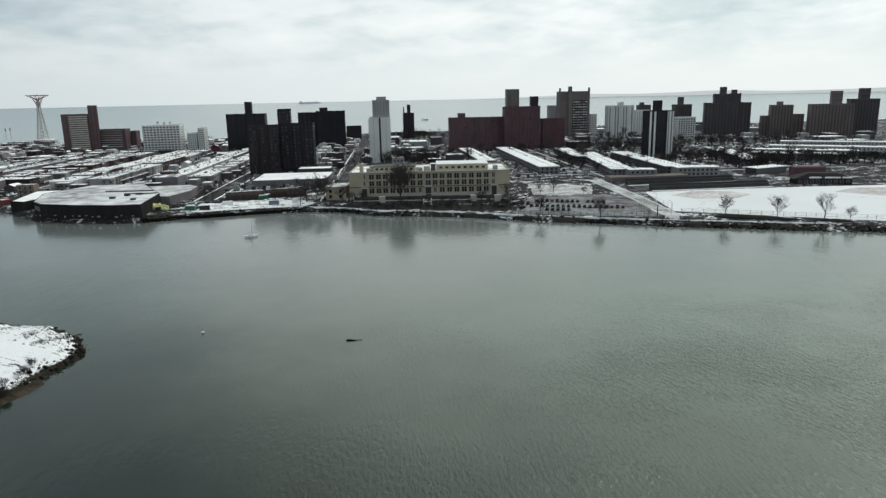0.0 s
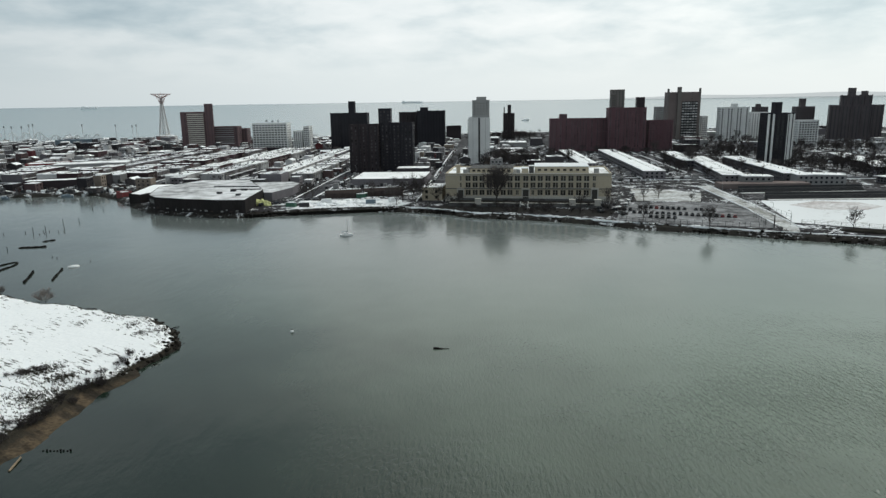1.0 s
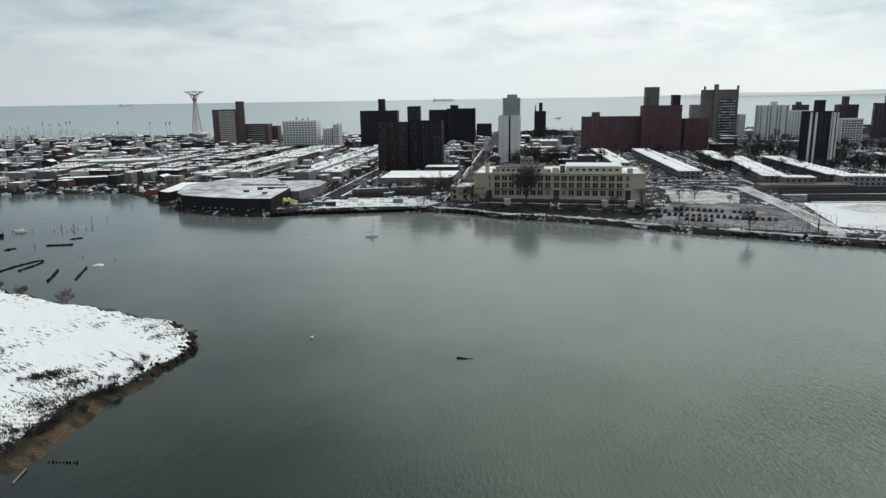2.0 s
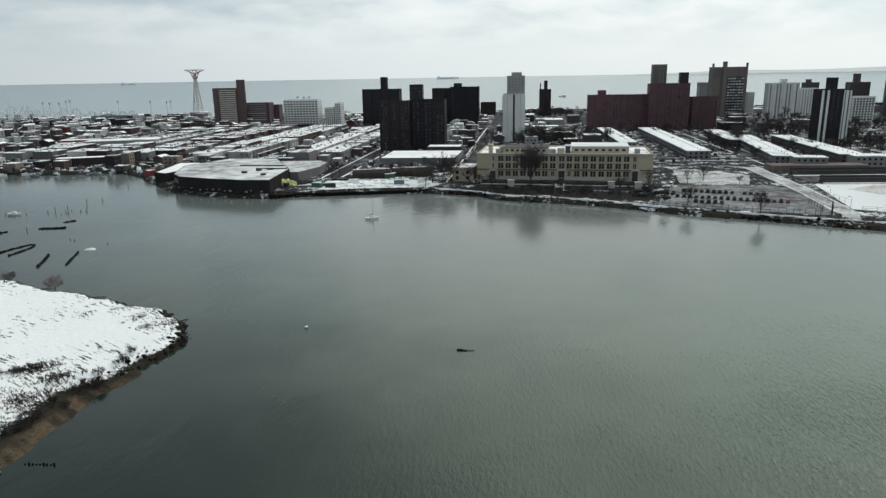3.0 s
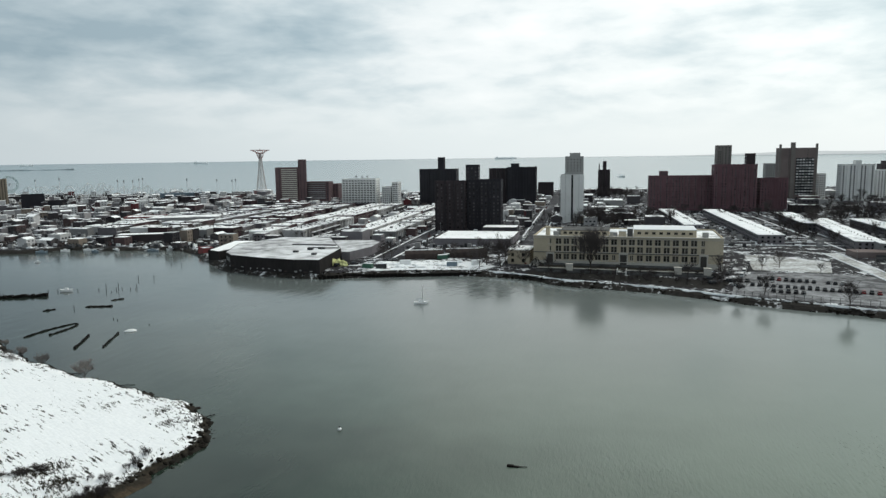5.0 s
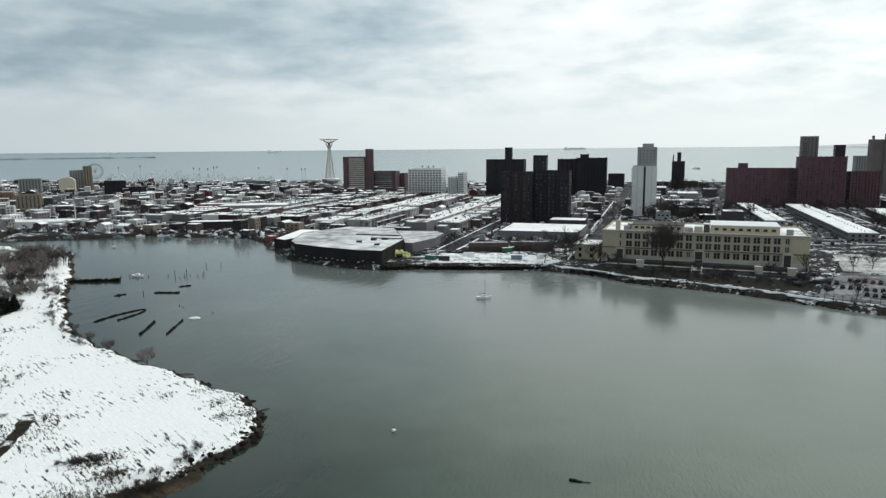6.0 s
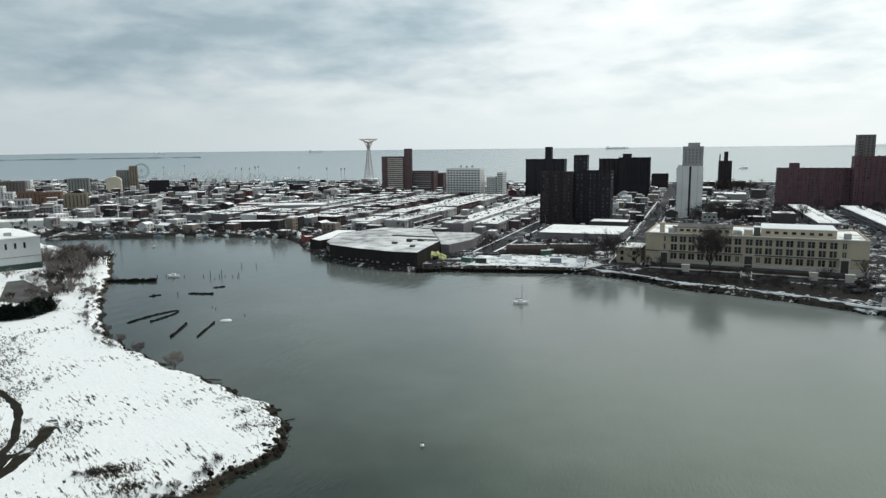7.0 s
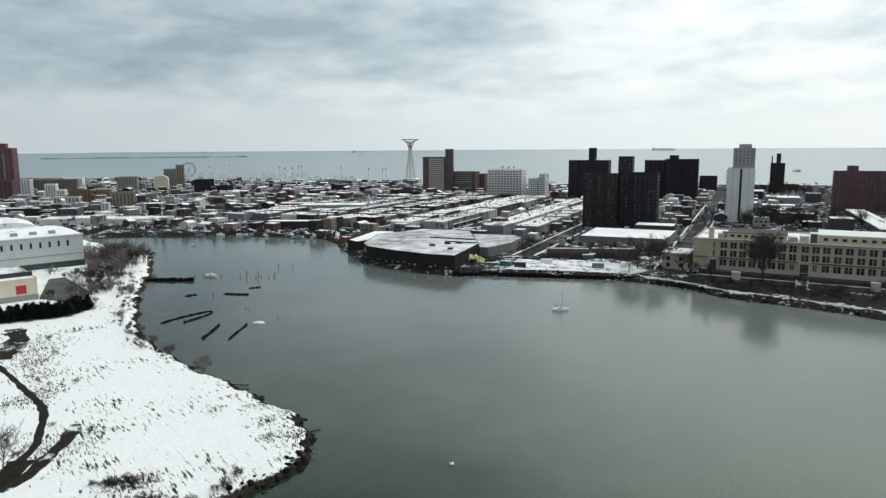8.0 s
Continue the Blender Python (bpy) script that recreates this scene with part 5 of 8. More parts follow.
    part("coping", bm, LIMESTONE_PALE, te, "pale stone coping")
    bm = bmesh.new()
    box(bm, -44, 42, -7.2, -6.8, 1.553, 2.9)
    part("inner_wall", bm, CONCRETE_DARK, te)
    bm = bmesh.new()
    box(bm, -46, 44, -22.0, -21.5, -2.0, 1.1)
    part("lower_wall", bm, CONCRETE_DARK, te, "stained lower retaining wall")
    for x in (-28.5, 27.5, 42.0):
        bm = bmesh.new()
        box(bm, x - 1.8, x + 1.8, -18.4, -16.2, -2, 3.9)
        box(bm, x - 2.0, x + 2.0, -18.6, -16.0, 3.903, 4.2)
        part("pier", bm, LIMESTONE_PALE, te, "pale stone pier")
    for k in range(9):
        bm = bmesh.new()
        box(bm, -2.6, 1.2, -17.4 - 0.5 * (k + 1), -17.4 - 0.5 * k, -2.2, 1.35 - 0.2 * k)
        part("step", bm, CONCRETE, te)
    for x in (-3.0, 1.6):
        bm = bmesh.new()
        rod(bm, (x, -21.8, 0.4), (x, -17.2, 2.6), 0.2, 0.2, 4)
        box(bm, x - 0.25, x + 0.25, -22.1, -21.6, -2.0, 1.6)
        part("handrail", bm, CONCRETE, te)


school()


# ---------------------------------------------------------------- waterfront sheds
def shed(name, label, category, pts, z0, h, wall, roof=ROOF_SNOW, kerb=0.5):
    """A flat-roofed building on a footprint of any shape; pts in the world, in turn."""
    cx, cy = sum(p[0] for p in pts) / len(pts), sum(p[1] for p in pts) / len(pts)
    area = sum(pts[i][0] * pts[(i + 1) % len(pts)][1] - pts[(i + 1) % len(pts)][0] * pts[i][1] for i in range(len(pts)))
    loc = [(x - cx, y - cy) for x, y in (pts if area > 0 else pts[::-1])]
    th = thing(name, label, category, pose(cx, cy, z0))
    bm = bmesh.new()
    prism(bm, loc, -1.0, h)
    part("wall", bm, wall, th)
    bm = bmesh.new()
    prism(bm, [(x * 0.99, y * 0.99) for x, y in loc], h - 0.2, h + 0.12)
    part("roof", bm, roof, th)
    bm = bmesh.new()
    n = len(loc)
    for i in range(n):
        a, b = Vector((*loc[i], 0)), Vector((*loc[(i + 1) % n], 0))
        w = (b - a).normalized()
        s = Vector((-w.y, w.x, 0)) * 0.4
        prism(bm, [tuple((a + w * 0.0)[:2]), tuple(b[:2]), tuple((b + s)[:2]), tuple((a + s)[:2])], h + 0.003, h + kerb)
    part("parapet", bm, wall, th)
    take(cx, cy, max(math.hypot(*p) for p in loc) * 0.85)
    return th, loc


WARE = [(-168, 431), (-160, 419), (-138, 408), (-116, 400), (-101, 399), (-100.5, 446), (-123, 506), (-158, 508), (-176, 470)]
wh, wloc = shed("warehouse", "large black sheet-metal warehouse with a snowy flat roof", "warehouse", WARE, LAND, 7.3, SHEET_BLACK, ROOF_DIRTY, 0.2)


def on_wall(th, loc, i, f, z, w, h, material, name, label="", out=0.08):
    """A flat plate on wall i of a shed, a share f along it."""
    a, b = Vector((*loc[i], 0)), Vector((*loc[(i + 1) % len(loc)], 0))
    wy = (b - a).normalized()
    nrm = Vector((wy.y, -wy.x, 0))
    p = a.lerp(b, f) + nrm * out
    bm = bmesh.new()
    box(bm, -w / 2, w / 2, -0.06, 0.06, -h / 2, h / 2)
    return part(name, bm, material, th, label, pose(p.x, p.y, z, 0, 0, math.degrees(math.atan2(wy.y, wy.x))))


rng = random.Random(11)
WALL_I = range(len(wloc))
front = [i for i in WALL_I if min(WARE[i][1], WARE[(i + 1) % len(WARE)][1]) < 425 and abs(WARE[i][0] - WARE[(i + 1) % len(WARE)][0]) > 3]
for i in front:                                    # painted tags along the foot of the water wall, as plain bars
    length = (Vector(wloc[i]) - Vector(wloc[(i + 1) % len(wloc)])).length
    f = 0.08
    while f < 0.95:
        w = rng.uniform(0.6, 2.2)
        on_wall(wh, wloc, i, f, rng.uniform(0.6, 1.6), w, rng.uniform(0.4, 1.1), rng.choice([STUCCO_PALE, CONCRETE_GREY, CONCRETE_GREY, SHEET_BROWN]), "graffiti_bar", "sprayed pale graffiti bar")
        f += (w + rng.uniform(0.8, 6.0)) / length
for k in range(4):
    on_wall(wh, wloc, front[0], 0.25 + 0.18 * k, 4.4 + 0.15 * (k % 2), 1.1, 2.2, CONCRETE_GREY, "graffiti_bar", "tall pale graffiti bar")
    on_wall(wh, wloc, front[0], 0.30 + 0.18 * k, 3.6, 0.5, 1.3, CONCRETE_GREY, "graffiti_bar")
for x, y, w, d, h in ((-122, 462, 30, 0.7, 0.7), (-112, 448, 20, 0.6, 0.6), (-118, 440, 3, 2.5, 1.6), (-112, 444, 4, 2, 1.2), (-124, 430, 3, 2, 1.1), (-110, 420, 2.5, 2.5, 1.0)):
    bm = bmesh.new()
    box(bm, -w / 2, w / 2, -d / 2, d / 2, 0, h)
    part("roof_duct", bm, STEEL_DARK, wh, "dark rooftop duct", pose(x - wh.location.x, y - wh.location.y, 7.4, 0, 0, RZ))
bm = bmesh.new()
for k in range(16):                                # quay under the warehouse
    p = smooth_line([w for w in WARE[:5]], 5)[k % 14]
    rod(bm, (p.x + 1.0, p.y - 2.2, -2), (p.x + 1.0, p.y - 2.2, 1.9), 0.3, 0.28)
solid("fender_piles", bm, WOOD_WET, "row of dark timber fender piles at the quay", "piles", kind="stuff")
shed("shed", "low dark shed with a snowy roof beside the warehouse", "shed", [(-190, 455), (-180, 448), (-172, 470), (-177, 506), (-193, 506)], LAND, 5.0, SHEET_BLACK)
shed("shed", "low dark wing of the warehouse with a snowy roof", "shed", [(-100.3, 446.4), (-95, 446), (-86, 470), (-85, 496), (-92, 506), (-122.6, 506)], LAND, 5.2, STUCCO, ROOF_DIRTY, 0.2)
# this shed shape stands in for a red vessel
th, lc = shed("barge_house", "rusty red vessel at the water's edge, built as a shed", "boat house", [(-212, 487), (-205, 480), (-200, 485), (-207, 493)], LAND - 0.8, 3.4, PAINT_DULL_RED, ROOF_PATCHY)
shed("retail_store", "long low pale store with a flat snowy roof", "store", [tuple(town(u, v)[:2]) for u, v in ((96, -62), (98, -6), (150, -5), (150, -62))], LAND, 4.6, STUCCO)
shed("retail_store", "low wing of the store with a snowy roof", "store", [tuple(town(u, v)[:2]) for u, v in ((158, -36), (158, -8), (180, -8), (180, -36))], LAND, 6.4, STUCCO)
shed("garage", "long dark garage with a snowy roof by the cross street", "garage", [(-300, 530), (-258, 541), (-261, 556), (-303, 546)], LAND, 6.0, BRICK_DARK)
shed("depot", "white low depot with a snowy roof by the creek", "depot", [(-497, 498), (-462, 524), (-476, 546), (-512, 522)], LAND, 5.4, CONCRETE)
shed("depot", "white low depot with a snowy roof by the creek", "depot", [(-460, 522), (-405, 538), (-412, 562), (-470, 548)], LAND, 4.6, CONCRETE)
shed("store", "pale store with a bright red fascia", "store", [(-380, 680), (-345, 690), (-350, 712), (-386, 702)], LAND, 7.0, PAINT_DULL_RED)
shed("store", "long pale store with a snowy roof and red trim", "store", [(-345, 660), (-280, 678), (-290, 712), (-352, 690)], LAND, 7.5, STUCCO_PALE)


def hut(x, y, rz, length, wid, h, label):
    """A long low hut with a rounded sheet roof."""
    th = thing("quonset_hut", label, "hut", pose(x, y, LAND, 0, 0, rz), "rusty huts in the yard")
    bm = bmesh.new()
    n = 10
    rings = []
    for xx in (-length / 2, length / 2):
        rings.append([bm.verts.new((xx, -wid / 2 * math.cos(math.pi * k / n), -0.3 + h * 0.45 + h * 0.55 * math.sin(math.pi * k / n) if 0 < k < n else -0.3)) for k in range(n + 1)])
    for k in range(n):
        bm.faces.new((rings[0][k], rings[1][k], rings[1][k + 1], rings[0][k + 1]))
    bm.faces.new(rings[0])
    bm.faces.new(rings[1][::-1])
    bmesh.ops.recalc_face_normals(bm, faces=bm.faces)
    part("shell", bm, SHEET_BROWN, th)
    for xx in spread(-length / 2, length / 2, 6):
        bm = bmesh.new()
        box(bm, xx - 0.1, xx + 0.1, -wid * 0.3, wid * 0.3, h * 0.93, h * 1.0 + 0.08)
        part("rib", bm, STEEL_DARK, th)
    bm = bmesh.new()
    box(bm, -length / 2 + 0.3, length / 2 - 0.3, -0.9, 1.1, h * 0.9, h * 0.97 + 0.02)
    part("snow", bm, SNOW, th, "strip of snow along the ridge")
    take(x, y, length * 0.4)


hut(-50, 456, 10, 24, 9, 5.5, "long rust-brown hut with a rounded roof in the yard")
hut(-24, 463, 8, 26, 9, 5.5, "long rust-brown hut with a rounded roof in the yard")


# ---------------------------------------------------------------- halls on the spit
def sports_hall():
    """Big white clad hall with a row of upright windows under a low vaulted roof."""
    a, b = Vector((-301.6, 355.0, 0)), Vector((-322.3, 315.5, 0))       # the wall towards the creek
    run = (a - b).normalized()
    rz = math.degrees(math.atan2(run.y, run.x))
    th = thing("sports_hall", "large white clad sports hall with a vaulted snowy roof", "sports hall", pose(a.x, a.y, 2.6, 0, 0, rz))
    length, depth, h = 78.0, 60.0, 17.2
    bm = bmesh.new()
    box(bm, -length, 0, 0, depth, -1, h)
    part("wall", bm, SHEET_WHITE, th)
    bm = bmesh.new()
    box(bm, -length - 0.1, 0.1, -0.15, 0.1, -1, 3.4)
    part("plinth", bm, SHEET_GREEN, th, "dark green base band")
    bm = bmesh.new()
    box(bm, -length - 0.1, 0.1, -0.22, 0.1, 7.0, 7.4)
    part("band", bm, CONCRETE_GREY, th)
    bm = bmesh.new()
    box(bm, -length - 0.4, 0.4, -0.5, 1.0, h + 0.003, h + 0.6)
    part("eave_trim", bm, PAINT_WHITE, th)
    bm = bmesh.new()
    n = 14
    prof = [(depth * k / n, h + 0.3 + 1.1 * math.sin(math.pi * k / n)) for k in range(n + 1)]
    r0 = [bm.verts.new((-length, y, z)) for y, z in prof]
    r1 = [bm.verts.new((0, y, z)) for y, z in prof]
    for k in range(n):
        bm.faces.new((r0[k], r1[k], r1[k + 1], r0[k + 1]))
    bm.faces.new(r1)
    bm.faces.new(r0[::-1])
    bmesh.ops.recalc_face_normals(bm, faces=bm.faces)
    part("roof", bm, ROOF_SNOW, th)
    me = window_mesh(0.9, 2.9, FRAME_DARK, GLASS, 1, False)
    for k in range(16):
        part("window", me, None, th, m=pose(-7.6 - k * 4.4, 0.0, 13.2))
    bm = bmesh.new()
    for k in range(5):
        box(bm, -14 - k * 9.0, -11 - k * 9.0, 8, 11, h + 0.6, h + 2.4)
    part("roof_unit", bm, STEEL, th)
    take(-345, 345, 38)


sports_hall()


def far_hall():
    th = thing("vaulted_hall", "pale vaulted hall with a snowy roof behind the sports hall", "hall", pose(-482, 455, 2.3, 0, 0, 55))
    bm = bmesh.new()
    n = 12
    ends = []
    for y in (-24, 24):
        ends.append([bm.verts.new((-20 * math.cos(math.pi * k / n), y, -0.5 if k in (0, n) else 4 + 6 * math.sin(math.pi * k / n))) for k in range(n + 1)])
    for k in range(n):
        bm.faces.new((ends[0][k], ends[1][k], ends[1][k + 1], ends[0][k + 1]))
    bm.faces.new(ends[0])
    bm.faces.new(ends[1][::-1])
    bmesh.ops.recalc_face_normals(bm, faces=bm.faces)
    part("shell", bm, ROOF_SNOW, th)
    take(-482, 455, 30)


far_hall()


def cream_block():
    a, b = Vector((-250.6, 280.8, 0)), Vector((-257.6, 268.7, 0))
    run = (a - b).normalized()
    rz = math.degrees(math.atan2(run.y, run.x))
    th = thing("service_building", "cream painted block building with one red door and a snowy roof", "building", pose(a.x, a.y, 2.6, 0, 0, rz))
    bm = bmesh.new()
    box(bm, -40, 0, 0, 40, 2.4, 9.0)
    part("wall", bm, PAINT_CREAM, th)
    bm = bmesh.new()
    box(bm, -40.1, 0.1, -0.12, 40.1, -1, 2.397)
    part("plinth", bm, CONCRETE_GREY, th, "bare grey block base")
    bm = bmesh.new()
    box(bm, -39.6, -0.4, 0.4, 39.6, 8.6, 9.15)
    part("roof", bm, ROOF_SNOW, th)
    for x0, x1, y0, y1 in ((-40.2, 0.2, -0.2, 0.35), (-0.35, 0.2, 0.353, 40.2)):
        bm = bmesh.new()
        box(bm, x0, x1, y0, y1, 9.003, 9.5)
        part("parapet", bm, PAINT_CREAM, th)
    bm = bmesh.new()
    box(bm, -7.9, -4.1, -0.10, 0.02, 3.1, 6.5)
    box(bm, -8.1, -3.9, -0.16, 0.02, 6.5, 6.7)
    part("shutter_door", bm, PAINT_RED, th, "bright red roller door")
    bm = bmesh.new()
    box(bm, -30, 0, 8, 9.2, 9.15, 11.0)
    part("roof_wall", bm, STEEL_DARK, th)
    take(-278, 290, 20)


cream_block()


# ---------------------------------------------------------------- seaside landmarks
def parachute_tower(x, y):
    """Steel lattice tower, waisted, with a wide ring of arms at the top and a low round base."""
    th = thing("parachute_tower", "tall red and grey steel lattice tower with a wide flared crown", "tower", pose(x, y, LAND))
    sides, levels = 6, 12
    prof = []
    for k in range(levels + 1):
        f = k / levels
        prof.append((f * 70 + 3, 8.5 * (1 - f) ** 1.25 + 1.9))
    for s in range(sides):
        bm = bmesh.new()
        a = 2 * math.pi * s / sides
        rings = [[bm.verts.new((r * math.cos(a) + 0.6 * math.cos(q * 1.2566), r * math.sin(a) + 0.6 * math.sin(q * 1.2566), z)) for q in range(5)] for z, r in prof]
        for lo, hi in zip(rings, rings[1:]):
            for q in range(5):
                bm.faces.new((lo[q], lo[(q + 1) % 5], hi[(q + 1) % 5], hi[q]))
        bm.faces.new(rings[0][::-1])
        bm.faces.new(rings[-1])
        part("leg", bm, STEEL_PALE, th)
    for k, ((z0, r0), (z1, r1)) in enumerate(zip(prof, prof[1:])):
        bm = bmesh.new()
        for s in range(sides):
            a, b = 2 * math.pi * s / sides, 2 * math.pi * (s + 1) / sides
            rod(bm, (r0 * math.cos(a), r0 * math.sin(a), z0), (r0 * math.cos(b), r0 * math.sin(b), z0), 0.28, 0.28, 4)
            rod(bm, (r0 * math.cos(a), r0 * math.sin(a), z0), (r1 * math.cos(b), r1 * math.sin(b), z1), 0.20, 0.20, 4)
            rod(bm, (r1 * math.cos(a), r1 * math.sin(a), z1), (r0 * math.cos(b), r0 * math.sin(b), z0), 0.20, 0.20, 4)
        tagged(part("bracing", bm, STEEL_PALE, th), kind="stuff")
    n = 12
    for s in range(n):
        bm = bmesh.new()
        a = 2 * math.pi * s / n
        c, d = math.cos(a), math.sin(a)
        rod(bm, (1.8 * c, 1.8 * d, 73), (16 * c, 16 * d, 79.5), 0.55, 0.32, 4)
        rod(bm, (1.8 * c, 1.8 * d, 79.4), (17 * c, 17 * d, 80), 0.50, 0.32, 4)
        rod(bm, (1.9 * c, 1.9 * d, 62), (8 * c, 8 * d, 75.8), 0.30, 0.25, 4)
        part("arm", bm, STEEL_RED, th)
    bm = bmesh.new()
    for s in range(36):
        a, b = 2 * math.pi * s / 36, 2 * math.pi * (s + 1) / 36
        for r, z in ((17, 80), (9, 79.7)):
            rod(bm, (r * math.cos(a), r * math.sin(a), z), (r * math.cos(b), r * math.sin(b), z), 0.50, 0.50, 4)
    part("crown_ring", bm, STEEL_RED, th)
    bm = bmesh.new()
    rod(bm, (0, 0, 78), (0, 0, 84), 0.35, 0.1)
    part("mast", bm, STEEL_RED, th)
    bm = bmesh.new()
    pts = [(15 * math.cos(2 * math.pi * k / 12), 15 * math.sin(2 * math.pi * k / 12)) for k in range(12)]
    prism(bm, pts, -0.5, 7.0)
    base = part("base", bm, STEEL_RED, th, "red round base building")
    bm = bmesh.new()
    prism(bm, [(px * 1.1, py * 1.1) for px, py in pts], 7.003, 8.2)
    part("roof", bm, ROOF_SNOW, base)
    take(x, y, 20)


parachute_tower(-447, 1249)


def ferris_wheel(x, y, r):
    th = thing("ferris_wheel", "pale hazy steel ferris wheel behind the fairground", "ferris wheel", pose(x, y, LAND, 0, 0, 38))
    n, cz = 32, r + 4
    bm = bmesh.new()
    for yy in (-1.5, 1.5):
        for rr in (r, r * 0.80):
            for k in range(n):
                a, b = 2 * math.pi * k / n, 2 * math.pi * (k + 1) / n
                rod(bm, (rr * math.cos(a), yy, cz + rr * math.sin(a)), (rr * math.cos(b), yy, cz + rr * math.sin(b)), 0.35, 0.35, 4)
    part("rim", bm, PAINT_GREEN, th)
    for k in range(16):
        bm = bmesh.new()
        a = 2 * math.pi * k / 16
        rod(bm, (0, 0, cz), (r * math.cos(a), 1.5, cz + r * math.sin(a)), 0.22, 0.22, 4)
        rod(bm, (0, 0, cz), (r * math.cos(a), -1.5, cz + r * math.sin(a)), 0.22, 0.22, 4)
        part("spoke", bm, STEEL, th)
    for k in range(16):
        bm = bmesh.new()
        a = 2 * math.pi * (k + 0.5) / 16
        px, pz = r * 0.95 * math.cos(a), cz + r * 0.95 * math.sin(a)
        box(bm, px - 1.0, px + 1.0, -1.2, 1.2, pz - 1.8, pz)
        part("cabin", bm, PAINT_BLUE if k % 2 else PAINT_GREEN, th)
    for yy in (-6, 6):
        for xx in (-8, 8):
            bm = bmesh.new()
            rod(bm, (xx, yy, 0), (0, yy * 0.3, cz), 0.6, 0.4, 5)
            part("leg", bm, STEEL, th)


ferris_wheel(-1010, 1335, 16)


def light_mast(x, y, h, label="tall floodlight mast with a lamp bank"):
    th = thing("floodlight_mast", label, "light mast", pose(x, y, LAND), "floodlight masts by the beach")
    bm = bmesh.new()
    rod(bm, (0, 0, -0.5), (0, 0, h), 0.45, 0.28, 6)
    part("pole", bm, STEEL_PALE, th)
    bm = bmesh.new()
    box(bm, -1.0, 1.0, -0.3, 0.3, h - 3.5, h + 0.5)
    part("lamp_bank", bm, STEEL, th)


for x, y, h in ((-720, 1240, 29), (-705, 1236, 28), (-688, 1236, 28), (-672, 1230, 31), (-664, 1228, 32), (-596, 1262, 29), (-528, 1240, 28), (-497, 1235, 27), (-489, 1232, 28), (-905, 1270, 30), (-850, 1262, 33)):
    light_mast(x, y, h)
light_mast(-420, 556, 24, "plain street mast by the creek head")


def coaster(x, y, w, h, seed):
    """A heap of pale timber and steel ride trestles."""
    rng = random.Random(seed)
    th = thing("fairground_ride", "white trestle of a fairground ride", "ride", pose(x, y, LAND, 0, 0, 35), "fairground rides")
    n = 9
    hs = [h * (0.35 + 0.65 * abs(math.sin(k * 0.9 + seed))) for k in range(n + 1)]
    for k in range(n + 1):
        bm = bmesh.new()
        xx = -w / 2 + w * k / n
        for yy in (-3, 3):
            rod(bm, (xx, yy, -0.5), (xx, yy, hs[k]), 0.3, 0.3, 4)
        rod(bm, (xx, -3, hs[k] * 0.5), (xx, 3, hs[k] * 0.5), 0.25, 0.25, 4)
        part("bent", bm, PAINT_WHITE, th)
    bm = bmesh.new()
    for k in range(n):
        for yy in (-3, 3):
            rod(bm, (-w / 2 + w * k / n, yy, hs[k]), (-w / 2 + w * (k + 1) / n, yy, hs[k + 1]), 0.5, 0.5, 4)
            rod(bm, (-w / 2 + w * k / n, yy, 0), (-w / 2 + w * (k + 1) / n, yy, hs[k + 1]), 0.2, 0.2, 4)
    tagged(part("track", bm, PAINT_WHITE, th), kind="stuff")
    take(x, y, w * 0.5)


for k, (x, y, w, h) in enumerate(((-790, 1165, 60, 22), (-735, 1190, 55, 26), (-700, 1150, 45, 18), (-650, 1180, 50, 20), (-600, 1190, 50, 15), (-840, 1190, 60, 20), (-560, 1200, 40, 14))):
    coaster(x, y, w, h, k + 1)

# ballpark stand by the beach
bm = bmesh.new()
box(bm, -34, 34, -8, 8, -0.5, 6)
box(bm, -35, 35, -9, -3, 6.003, 8)
solid("ballpark_stand", bm, PAINT_BLUE, "long blue-grey ballpark grandstand by the beach", "grandstand", pose(-560, 1165, LAND, 0, 0, 20))


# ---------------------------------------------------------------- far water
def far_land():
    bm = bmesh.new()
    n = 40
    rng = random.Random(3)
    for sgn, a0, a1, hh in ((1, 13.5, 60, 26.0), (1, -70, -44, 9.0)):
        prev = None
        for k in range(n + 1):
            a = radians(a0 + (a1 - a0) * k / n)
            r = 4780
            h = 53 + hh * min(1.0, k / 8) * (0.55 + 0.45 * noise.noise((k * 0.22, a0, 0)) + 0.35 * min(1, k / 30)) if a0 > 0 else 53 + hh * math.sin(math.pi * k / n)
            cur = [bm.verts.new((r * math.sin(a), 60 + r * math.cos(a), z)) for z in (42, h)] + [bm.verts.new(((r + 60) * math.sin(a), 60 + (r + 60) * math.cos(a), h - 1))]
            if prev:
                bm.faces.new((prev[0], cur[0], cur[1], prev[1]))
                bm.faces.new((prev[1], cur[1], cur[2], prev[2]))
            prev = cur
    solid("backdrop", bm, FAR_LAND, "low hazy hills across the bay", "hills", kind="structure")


far_land()


